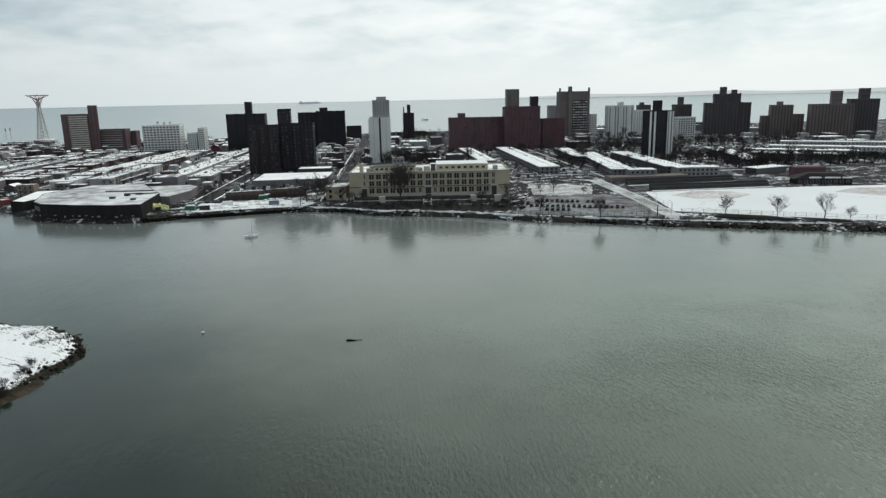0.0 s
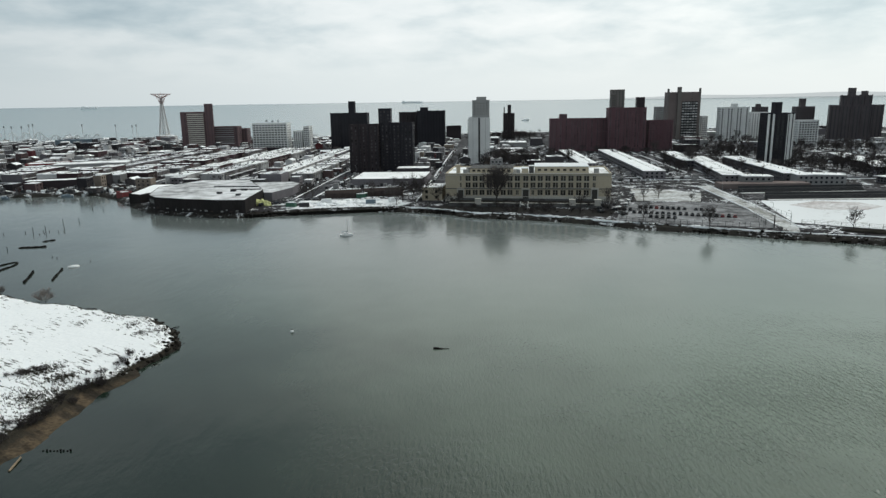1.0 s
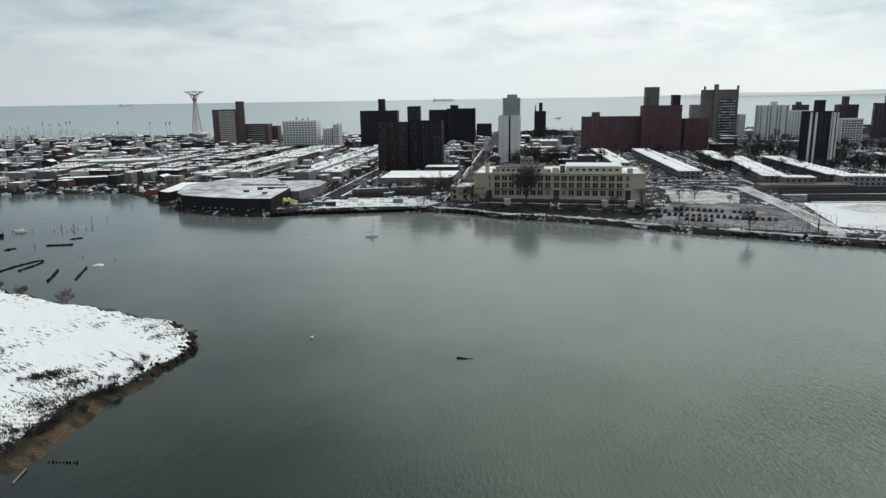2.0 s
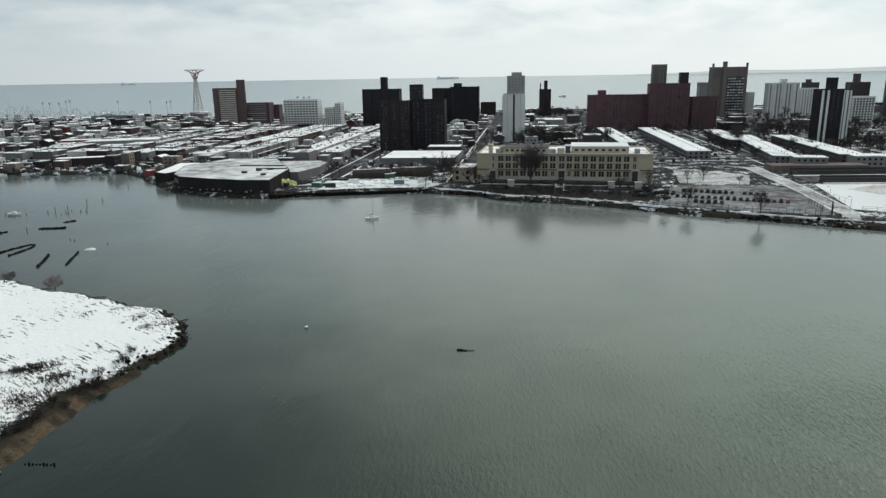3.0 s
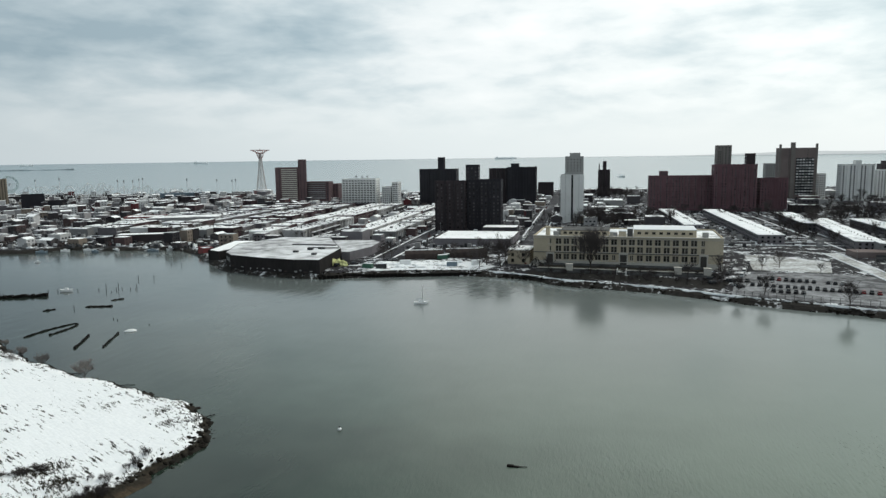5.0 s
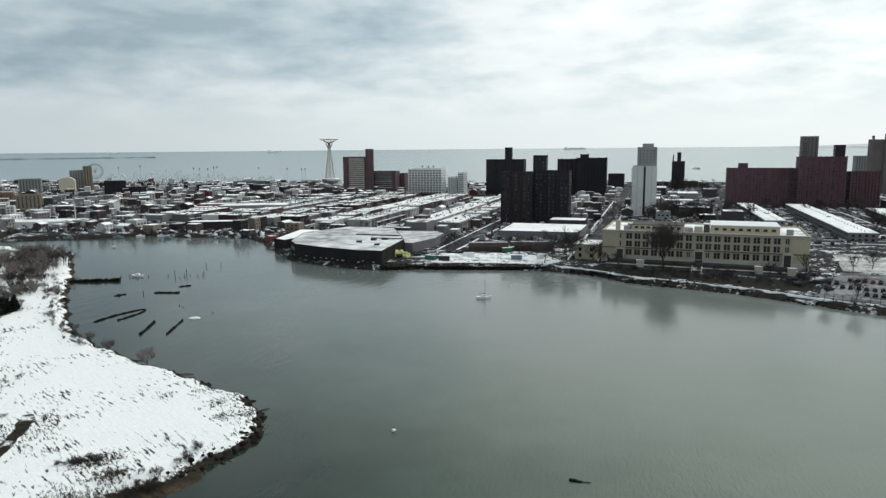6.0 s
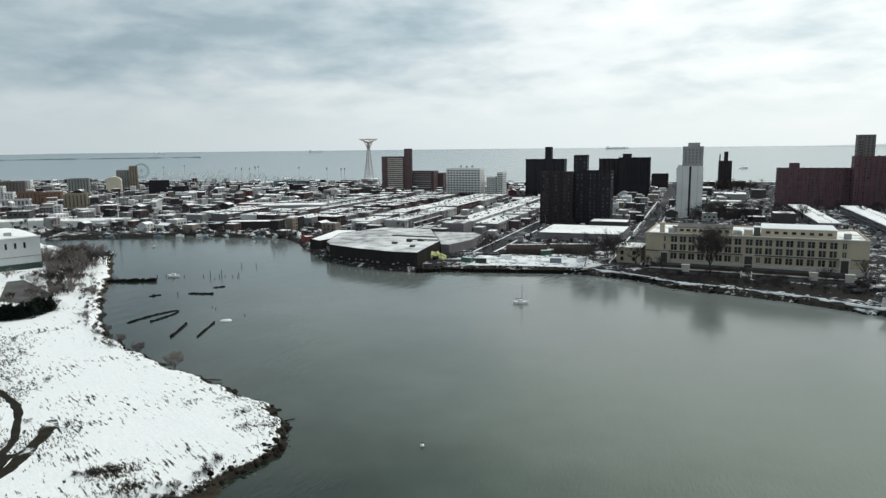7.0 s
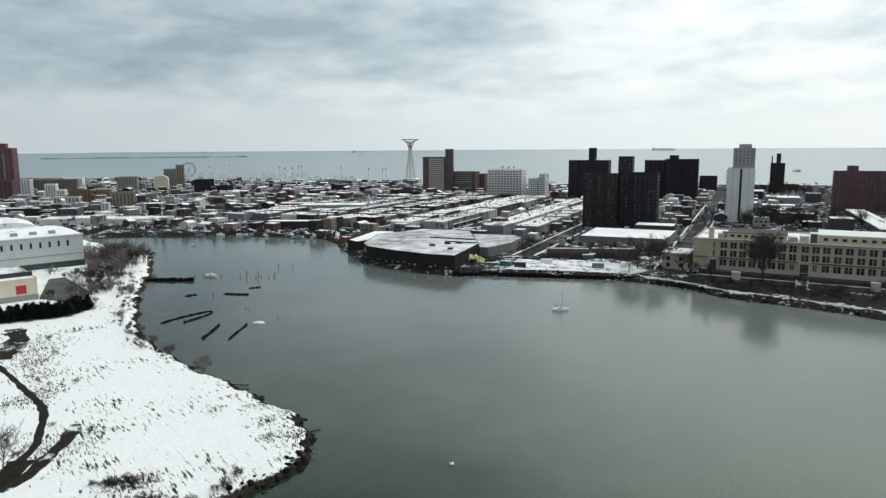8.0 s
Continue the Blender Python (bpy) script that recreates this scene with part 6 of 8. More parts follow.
def breakwater():
    """A thin line of dark stones far out in the eastern bay."""
    bm = bmesh.new()
    r, n, prev = 3950, 60, None
    base = SEA_RIM * ((r - 1800) / 3050) ** 2
    for k in range(n + 1):
        a = radians(-48.5 + 14.5 * k / n)
        h = max(0.3, 5.5 * (0.55 + 0.9 * noise.noise((k * 0.21, 3.0, 0))))
        cur = [bm.verts.new((q * math.sin(a), 60 + q * math.cos(a), z)) for q, z in ((r - 14, base - 3), (r - 5, base + h), (r + 5, base + h), (r + 14, base - 3))]
        if prev:
            for i in range(3):
                bm.faces.new((prev[i], cur[i], cur[i + 1], prev[i + 1]))
        prev = cur
    bmesh.ops.recalc_face_normals(bm, faces=bm.faces)
    solid("breakwater", bm, ROCK_HAZY, "thin dark stone breakwater far out in the bay", "breakwater", kind="structure")


breakwater()


def far_ship(a, r, length, h, z, label):
    th = thing("cargo_ship", label, "ship", pose(r * math.sin(radians(a)), 60 + r * math.cos(radians(a)), z, 0, 0, -a))
    bm = bmesh.new()
    prism(bm, [(-length / 2, -8), (length / 2 - 14, -8), (length / 2, 0), (length / 2 - 14, 8), (-length / 2, 8)], -6, h)
    part("hull", bm, HULL_FAR, th)
    bm = bmesh.new()
    box(bm, -length / 2 + 6, -length / 2 + 22, -6, 6, h, h * 2.2)
    part("bridge", bm, HULL_FAR, th)
    bm = bmesh.new()
    for k in range(6):
        box(bm, -length / 2 + 30 + k * length * 0.11, -length / 2 + 28 + (k + 0.8) * length * 0.11, -6, 6, h, h * (1.3 + 0.2 * (k % 3)))
    part("deck_cargo", bm, HULL_FAR, th)


far_ship(-0.05, 4700, 150, 5.4, 51.5, "long hazy cargo ship on the horizon")
far_ship(9.5, 2030, 22, 1.9, 0.8, "small tanker in the bay")
far_ship(-25.0, 4650, 90, 4.8, 48.5, "faint cargo ship on the horizon")
far_ship(-37.0, 4650, 70, 4.2, 48.5, "faint cargo ship on the horizon")


# ---------------------------------------------------------------- trees and brush
def tree_geometry(seed, h, spread_r, twig_r, depth=4, kids=(8, 5, 4, 3)):
    rng = random.Random(seed)
    wood, twigs = ([], []), ([], [])

    def seg(store, a, b, r0, r1, sides):
        vs, fs = store
        w = (b - a).normalized()
        s = w.orthogonal().normalized()
        t = w.cross(s)
        base = len(vs)
        for p, r in ((a, r0), (b, r1)):
            for k in range(sides):
                q = p + (s * math.cos(k * 2 * math.pi / sides) + t * math.sin(k * 2 * math.pi / sides)) * r
                vs.append(tuple(q))
        for k in range(sides):
            fs.append((base + k, base + (k + 1) % sides, base + sides + (k + 1) % sides, base + sides + k))

    def grow(p, way, length, r, level):
        n = 3 if level < 2 else (2 if level == 2 else 1)
        store = wood if level < 2 else twigs
        pts = [p]
        for k in range(n):
            way = (way + Vector((rng.uniform(-1, 1), rng.uniform(-1, 1), rng.uniform(-0.3, 0.9))) * (0.10 if level == 0 else 0.22)).normalized()
            q = pts[-1] + way * length / n
            seg(store, pts[-1], q, max(twig_r, r * (1 - k / n * 0.5)), max(twig_r, r * (1 - (k + 1) / n * 0.5)), 6 if level == 0 else (4 if level == 1 else 3))
            pts.append(q)
        if level >= depth:
            return
        for k in range(kids[level]):
            f = rng.uniform(0.35, 1.0) if level else 0.42 + 0.58 * (k + rng.random()) / kids[0]
            i = min(n - 1, int(f * n))
            start = pts[i].lerp(pts[i + 1], f * n - i)
            ang = rng.uniform(0, 2 * math.pi)
            out = Vector((math.cos(ang), math.sin(ang), 0))
            tilt = (rng.uniform(0.5, 1.1) if level else rng.uniform(0.9, 1.5) * (1.25 - 0.75 * f)) * spread_r
            w2 = (way * (1.0 if level else 1.1) + out * tilt + Vector((0, 0, 0.15))).normalized()
            grow(start, w2, length * (rng.uniform(0.50, 0.72) if level else rng.uniform(0.80, 1.05)), r * 0.48, level + 1)

    grow(Vector((0, 0, -0.3)), Vector((0, 0, 1)), h * 0.50, h * 0.022, 0)
    return wood, twigs


TREES = []
for k, (h, sp) in enumerate(((11, 1.0), (13, 0.85), (9, 1.2), (15, 0.8), (17, 1.0))):
    wood, twigs = tree_geometry(20 + k, h, sp, 0.034) if k < 4 else tree_geometry(31, h, sp, 0.05, 4, (11, 7, 5, 4))
    TREES.append((raw_mesh("trunk", *wood, BARK), raw_mesh("crown", *twigs, TWIG)))
BUSHES = []
for k in range(4):
    vs, fs = [], []
    rng = random.Random(60 + k)
    for s in range(5):
        w, t = tree_geometry(70 + 10 * k + s, rng.uniform(2.6, 4.2), 1.0, 0.035, 3, (5, 3, 3, 3))
        dx, dy = rng.uniform(-1.3, 1.3), rng.uniform(-1.3, 1.3)
        for vv, ff in (w, t):
            base = len(vs)
            vs += [(x + dx, y + dy, z) for x, y, z in vv]
            fs += [tuple(i + base for i in f) for f in ff]
    BUSHES.append(vs and (vs, fs))
BUSH_TWIG = [raw_mesh("stems", v, f, TWIG) for v, f in BUSHES]
BUSH_TAN = [raw_mesh("stems", v, f, TWIG_TAN) for v, f in BUSHES]
SHRUBS = []
for k in range(2):
    wood, twigs = tree_geometry(55 + k, 4.6, 1.15, 0.016, 4, (9, 6, 5, 5))
    SHRUBS.append((raw_mesh("trunk", *wood, BARK), raw_mesh("crown", *twigs, TWIG_TAN)))


def tree(x, y, z, kind, scale, turn, label="bare grey-brown winter tree", group="bare trees"):
    m = pose(x, y, z, 0, 0, turn)
    trunk, crown = TREES[kind]
    th = thing("tree", label, "tree", m, group)
    th.scale = (scale, scale, scale)
    part("trunk", trunk, None, th)
    part("crown", crown, None, th)
    return th


def bush(x, y, z, kind, scale, turn, tan=False, label="", group="bare bushes"):
    ob = new("bush", (BUSH_TAN if tan else BUSH_TWIG)[kind])
    ob.matrix_basis = pose(x, y, z, 0, 0, turn)
    ob.scale = (scale, scale, scale * 0.9)
    return tagged(ob, label or ("tan dry leafless bush" if tan else "dark leafless winter bush"), "bush", group)


rng = random.Random(5)
# along the school's shore and in front of it
for x, y, k, s in ((46, 400, 4, 1.2), (18, 412, 2, 0.7), (112, 398, 0, 0.8), (115, 345, 2, 0.9), (140, 322, 2, 1.0), (106, 352, 2, 0.7), (150, 420, 0, 0.75), (138, 412, 1, 0.6), (165, 405, 2, 0.5), (-2, 420, 0, 1.15), (-10, 428, 1, 1.0), (-4, 438, 2, 1.2), (6, 440, 1, 0.8),
                   (203, 309, 2, 0.95), (225, 298, 0, 0.85), (243, 287, 3, 0.72), (253, 282, 2, 0.6), (290, 262, 2, 0.6), (335, 238, 1, 0.7), (-74, 446, 2, 1.0), (-70, 452, 0, 0.9), (-20, 440, 2, 0.8), (24, 406, 0, 0.65), (70, 392, 2, 0.5), (92, 384, 1, 0.6), (104, 376, 2, 0.7), (-14, 416, 2, 1.2), (-30, 446, 0, 0.9), (1, 428, 1, 1.15), (12, 420, 0, 0.9)):
    tree(x, y, LAND, k, s, rng.uniform(0, 360))
for x0, x1 in ((20, 110),):
    for k in range(60):
        x = rng.uniform(x0, x1)
        bush(x, 419 - (x - 67) * 0.21 - rng.uniform(2, 28), 2.4, rng.randrange(4), rng.uniform(0.35, 0.85), rng.uniform(0, 360))
for k in range(14):
    x = 170 + k * 7.5
    bush(x, 308 - (x - 170) * 0.49 + rng.uniform(-2, 3), 2.0, rng.randrange(4), rng.uniform(0.3, 0.55), rng.uniform(0, 360))
# clumps among the housing
CLUMPS = [(88, 660, 40, 14, 26), (110, 700, 30, 14, 22), (135, 665, 22, 14, 12), (60, 640, 10, 6, 5), (150, 1080, 40, 25, 26), (105, 1040, 26, 25, 10), (185, 1040, 20, 25, 8), (250, 620, 30, 40, 12), (350, 640, 50, 40, 34), (300, 560, 25, 20, 10), (390, 560, 60, 25, 26), (430, 520, 60, 12, 26),
          (480, 760, 60, 40, 26), (420, 900, 60, 30, 26), (330, 760, 60, 40, 20), (560, 760, 80, 40, 22), (280, 700, 30, 20, 8), (-30, 480, 22, 10, 8), (-80, 530, 12, 30, 6), (-140, 640, 60, 60, 14), (-240, 600, 60, 40, 12), (640, 700, 80, 40, 20), (170, 560, 14, 40, 8), (215, 520, 20, 10, 8)]
trees_made = 0
for cx, cy, rx, ry, n in CLUMPS:
    for k in range(int(n * 0.75)):
        x, y = cx + rng.gauss(0, 0.5) * rx, cy + rng.gauss(0, 0.5) * ry
        if is_free(x, y, -4) and trees_made < 215:
            trees_made += 1
            tree(x, y, LAND, rng.randrange(4), rng.uniform(0.6, 1.0), rng.uniform(0, 360))

BRUSH = []
# brush on the spit's neck
for k in range(230):
    f = rng.random() ** 1.25
    a = Vector((-305, 392, 0)).lerp(Vector((-222, 296, 0)), f)
    x, y = a.x + rng.gauss(-8, 10), a.y + rng.gauss(-3, 9)
    z = ground_at(x, y)
    if z > 0.9 and is_free(x, y, 0.5):
        kind, scale, turn = rng.randrange(4), rng.uniform(0.9, 1.7) * (1.5 if f < 0.5 else 0.8), rng.uniform(0, 360)
        if k < 110:
            bush(x, y, z - 0.1, kind, scale, turn, rng.random() < 0.8)
        elif k < 130:
            BRUSH.append((kind, pose(x, y, z - 0.1, 0, 0, turn) @ Matrix.Diagonal((scale, scale, scale * 0.9, 1))))
for k, (x, y, size) in enumerate(((-125.4, 226.1, 1.15), (-146.7, 237.2, 0.95), (-158.8, 243.6, 0.75), (-176, 258, 0.6))):
    th = thing("shrub", "round dry leafless shrub on the spit's rocky edge", "shrub", pose(x, y, ground_at(x, y), 0, 0, 70 * k), "shrubs on the spit's edge")
    th.scale = (size, size, size)
    part("trunk", SHRUBS[k % 2][0], None, th)
    part("crown", SHRUBS[k % 2][1], None, th)
tree(-120.6, 158.4, ground_at(-120.6, 158.4), 2, 0.85, 40, "bare pale-grey tree beside the trodden path")
for k in range(16):
    f = rng.random()
    x, y = -101 + 10 * f + rng.uniform(-0.8, 0.8), 159.5 + 4.0 * f + rng.uniform(-0.8, 0.8)
    bush(x, y, ground_at(x, y) - 0.2, rng.randrange(4), rng.uniform(0.25, 0.30 + 0.25 * f), rng.uniform(0, 360), False, "low dark thorny bush in the snow")
for k in range(60):
    x, y = rng.uniform(-215, -118), rng.uniform(150, 235)
    near = min((Vector((x, y)) - Vector(p)).length for p in ((-189, 221), (-150, 192), (-119, 170), (-96, 162)))
    if near < 14:
        bush(x, y, ground_at(x, y) - 0.1, rng.randrange(4), rng.uniform(0.25, 0.55), rng.uniform(0, 360), rng.random() < 0.5)


# low scrub along the rocky edge below the neck, and between the yard and the brush
rng = random.Random(52)
for p in [q for q in smooth_line(BANK, 2.4) if 238 < q.y < 330 and q.x > -262]:
    x, y = p.x - rng.uniform(1.0, 7.0), p.y - rng.uniform(-1.0, 5.0)
    z = ground_at(x, y)
    if z > 0.7:
        bush(x, y, z - 0.1, rng.randrange(4), rng.uniform(0.28, 0.62), rng.uniform(0, 360), rng.random() < 0.55)
for k in range(16):
    a = Vector((-240, 300, 0)).lerp(Vector((-288, 336, 0)), rng.random())
    x, y = a.x + rng.uniform(-3, 6), a.y + rng.uniform(-2, 5)
    bush(x, y, ground_at(x, y) - 0.1, rng.randrange(4), rng.uniform(0.6, 1.1), rng.uniform(0, 360))
rng = random.Random(53)


def conifer_mesh(seed, h, r):
    """A ragged evergreen: short needled sprays in whorls round a stem."""
    rng = random.Random(seed)
    vs, fs = [], []
    for k in range(420):
        f = rng.random() ** 0.8
        z = h * (0.05 + 0.95 * f)
        rr = r * (1 - f) * rng.uniform(0.55, 1.1) + 0.1
        a = rng.uniform(0, 2 * math.pi)
        p = Vector((rr * math.cos(a), rr * math.sin(a), z))
        out = Vector((math.cos(a), math.sin(a), rng.uniform(-0.2, 0.9))).normalized()
        s = Vector((-math.sin(a), math.cos(a), rng.uniform(-0.4, 0.4))) * rng.uniform(0.15, 0.35)
        tip = p + out * rng.uniform(0.4, 0.9)
        b = len(vs)
        vs += [tuple(p - s), tuple(p + s), tuple(tip), tuple(p - out * 0.5)]
        fs += [(b, b + 1, b + 2), (b, b + 3, b + 1)]
    return raw_mesh("crown", vs, fs, NEEDLES)


CONIFERS = [conifer_mesh(90 + k, h, r) for k, (h, r) in enumerate(((4.2, 1.7), (3.4, 1.5), (5.0, 1.9)))]
for k in range(46):
    f = k / 45
    a = Vector((-231, 244, 0)).lerp(Vector((-215, 261, 0)), f / 0.7) if f < 0.7 else Vector((-215, 261, 0)).lerp(Vector((-215.5, 273, 0)), (f - 0.7) / 0.3)
    x, y = a.x + rng.uniform(-2.5, 1.5), a.y + rng.uniform(-1.5, 1.5)
    th = thing("evergreen_shrub", "dark evergreen shrub in a ragged hedge", "shrub", pose(x, y, ground_at(x, y) - 0.1, 0, 0, rng.uniform(0, 360)), "evergreen hedge")
    th.scale = (1.35, 1.35, 1.25)
    part("crown", CONIFERS[k % 3], None, th)
    bm = bmesh.new()
    rod(bm, (0, 0, -0.2), (0, 0, 2.0), 0.12, 0.05, 5)
    part("trunk", bm, BARK, th)


# dead grass lying in drifts across the snow
def grass():
    rng = random.Random(8)
    vs, fs = [], []
    spots = []
    for k in range(620):
        x, y = rng.uniform(-235, -66), rng.uniform(120, 268)
        spots.append((x, y, 1))
    for cx, cy, r, n in ((-196, 226, 14, 320), (-176, 213, 8, 170), (-164, 205, 6, 120), (-152, 198, 5, 90), (-189, 221, 12, 260), (-95, 162, 3.5, 140), (-92, 163, 4.5, 140), (-119, 170, 10, 300), (-150, 190, 7, 200), (-84, 150, 6, 200), (-80, 140, 4, 120), (-75, 190, 5, 80), (-100, 140, 12, 260), (-105, 120, 14, 240), (-84, 196, 4, 60), (-92, 203, 4, 50), (-79, 188, 3, 60), (-100, 198, 3, 30), (-86, 158, 4, 260), (-88, 148, 5, 300), (-90, 136, 5, 300), (-92, 124, 6, 260)):
        for k in range(n):
            spots.append((cx + rng.gauss(0, 0.5) * r, cy + rng.gauss(0, 0.5) * r, 2))
    for p in smooth_line(BANK, 0.8):
        if 120 < p.y < 240 and p.x > -180:
            for k in range(3):
                spots.append((p.x - rng.uniform(0.5, 5.0), p.y - rng.uniform(-2.0, 3.5), 2))
    px, py = np.array([s[0] for s in spots]), np.array([s[1] for s in spots])
    zz = spit_height(px, py)
    for (x, y, w), z in zip(spots, zz):
        if z < 0.9 or (w == 1 and noise.noise((x * 0.05, y * 0.05, 0)) < 0.0):
            continue
        run, bend, slope = (0.3 + 2.9 * rng.random() ** 2.2, rng.uniform(-0.06, 0.06), rng.uniform(0.40, 0.70)) if w == 1 else (0.6, 0.0, 0.57)
        for b in range(int(4 + run * 9) if w == 1 else rng.randint(4, 9)):
            t = rng.uniform(-run, run)
            jit = 0.07 if w == 1 else 0.15
            bx, by = x + t * 0.82 + bend * t * t + rng.uniform(-jit, jit), y - t * slope + rng.uniform(-jit, jit)
            h = rng.uniform(0.12, 0.38) * (1.3 if w == 2 else 0.55)
            lean = Vector((rng.uniform(-0.5, 0.5), rng.uniform(-0.5, 0.5), 0)) * h
            a = rng.uniform(0, math.pi)
            s = Vector((math.cos(a), math.sin(a), 0)) * 0.09
            i = len(vs)
            p = Vector((bx, by, z - 0.12))
            vs += [tuple(p - s), tuple(p + s), tuple(p + lean + Vector((0, 0, h + 0.1)))]
            fs.append((i, i + 1, i + 2))
    ob = new("dead_grass", raw_mesh("dead_grass", vs, fs, GRASS))
    tagged(ob, "tufts of dead brown grass poking through the snow", "grass", kind="stuff")


grass()

# dark path and ditch on the spit
def spit_strip(name, pts, width, material, label, category, lift=0.06):
    line = smooth_line(pts, 2.0)
    vs, fs = [], []
    for i, p in enumerate(line):
        q = line[min(i + 1, len(line) - 1)] - line[max(i - 1, 0)]
        s = Vector((-q.y, q.x, 0)).normalized() * width / 2 * (1 + 0.45 * noise.noise(p * 0.23) + 0.3 * noise.noise(p * 0.9))
        for k in (-1, -0.4, 0.4, 1):
            v = p + s * k
            vs.append((v.x, v.y, ground_at(v.x, v.y) + (lift if abs(k) < 0.9 else -0.12)))
    for i in range(len(line) - 1):
        for k in range(3):
            a = i * 4 + k
            fs.append((a, a + 4, a + 5, a + 1))
    me = raw_mesh(name, vs, fs, material)
    ob = new(name, me)
    return tagged(ob, label, category, kind="structure")


spit_strip("path", [(-200, 214), (-180.4, 206.2), (-160, 196), (-141.8, 186.2), (-130.6, 175.6), (-122.8, 166.0), (-119, 150), (-120, 120)], 2.8, SOIL, "dark trodden path across the snowy spit", "path", 0.10)
spit_strip("ditch", [(-126, 181), (-121, 174), (-117.5, 166), (-115, 160), (-114.5, 153), (-117, 140)], 5.0, MUCK, "wet dark ditch with dead grass and slush", "ditch", 0.05)
spit_strip("ditch", [(-121, 163), (-118, 157), (-117, 150), (-118, 138)], 8.0, SOIL, "wet dark ditch bottom", "ditch", 0.09)
spit_strip("ditch", [(-216, 240), (-204, 232), (-195, 222), (-188, 212)], 10.0, MUCK, "bare dark ground with dead grass", "bare ground", 0.05)
spit_strip("path", [(-300, 340), (-266, 313), (-240, 296), (-214, 279)], 5.0, SNOW, "snowy track behind the hedge", "path", 0.12)


# ---------------------------------------------------------------- rocks
def rock_mesh(seed):
    rng = random.Random(seed)
    bm = bmesh.new()
    bmesh.ops.create_icosphere(bm, subdivisions=1, radius=1.0)
    sx, sy, sz = rng.uniform(0.8, 1.3), rng.uniform(0.7, 1.1), rng.uniform(0.45, 0.75)
    for v in bm.verts:
        j = rng.uniform(0.78, 1.15)
        v.co = Vector((v.co.x * sx * j, v.co.y * sy * j, v.co.z * sz * j))
    return bm


ROCKS = [mesh_of("rock", rock_mesh(k), ROCK_WET) for k in range(6)]
ROCKS_SNOW = [mesh_of("rock", rock_mesh(k), ROCK) for k in range(6)]
rng = random.Random(6)


def rubble(name, meshes, spots, label):
    """Boulders past counting, joined."""
    vs, fs = [], []
    for k, m in spots:
        me = meshes[k]
        base = len(vs)
        vs += [tuple(m @ v.co) for v in me.vertices]
        fs += [tuple(i + base for i in f.vertices) for f in me.polygons]
    ob = new(name, raw_mesh(name, vs, fs, meshes[0].materials[0]))
    tagged(ob, label, "rubble", kind="stuff")


# thatch of dead brush above the sand, and on the bank below the school
for k in range(115):
    f = rng.random()
    if k < 55:
        x, y = -74.5 - 12.5 * f + rng.gauss(0, 1.6), 172 - 50 * f + rng.gauss(0, 1.5)
        z, scale = ground_at(x, y), rng.uniform(0.28, 0.6)
    else:
        x = 16 + 94 * f
        y, z, scale = 409 - (x - 18) * 0.24 - rng.uniform(3, 24), LAND, rng.uniform(0.3, 0.75)
        if y < 392 - (x - 26) * 0.58:
            continue
    if z > 0.5:
        BRUSH.append((rng.randrange(4), pose(x, y, z - 0.15, 0, 0, rng.uniform(0, 360)) @ Matrix.Diagonal((scale, scale, scale * 0.9, 1))))
rubble("dead_brush", BUSH_TWIG, BRUSH, "tangle of dark leafless brush on the banks")

edge = [p for p in smooth_line(BANK, 0.55) if -290 < p.x and 108 < p.y < 380]
count, dark, white = 0, [], []
for p in edge:
    for k in range(3 if p.y < 260 else 1):
        if rng.random() < 0.25:
            continue
        x, y = p.x + rng.gauss(-0.6, 1.7), p.y + rng.gauss(-0.4, 1.7)
        z = ground_at(x, y)
        if not -0.35 < z < 2.1 or (y < 165 and z < 0.9):
            continue
        s = 0.22 + 0.75 * rng.random() ** 2.2
        m = pose(x, y, z + 0.05 * s, rng.uniform(-25, 25), rng.uniform(-25, 25), rng.uniform(0, 360)) @ Matrix.Diagonal((s, s * rng.uniform(0.6, 1.2), s, 1))
        if s > 0.42 and count < 290 and p.y < 262:
            ob = new("rock", ROCKS[rng.randrange(6)])
            ob.matrix_basis = m
            tagged(ob, "dark wet boulder on the spit's edge", "rock", "shore boulders")
            count += 1
        else:
            (white if z > 1.3 and rng.random() < 0.3 else dark).append((rng.randrange(6), m))
shore = [p for p in smooth_line(SHORE_LINE, 1.3) if -120 < p.x < 262]
for i, p in enumerate(shore):
    q = shore[min(i + 1, len(shore) - 1)] - shore[max(i - 1, 0)]
    side = Vector((-q.y, q.x, 0)).normalized()
    for k in range(3):
        o = rng.uniform(-1.5, 5.0)
        s = 0.3 + 0.9 * rng.random() ** 1.6
        m = pose(p.x + side.x * o, p.y + side.y * o, max(0.0, min(2.3, 0.3 + o * 0.5)), rng.uniform(-25, 25), rng.uniform(-25, 25), rng.uniform(0, 360)) @ Matrix.Diagonal((s, s, s, 1))
        (white if o > 2.0 and p.x > -60 and rng.random() < 0.7 else dark).append((rng.randrange(6), m))
rubble("rubble", ROCKS, dark, "dark wet boulders heaped along both shores")
rubble("rubble", ROCKS_SNOW, white, "snow-capped boulders heaped along both shores")


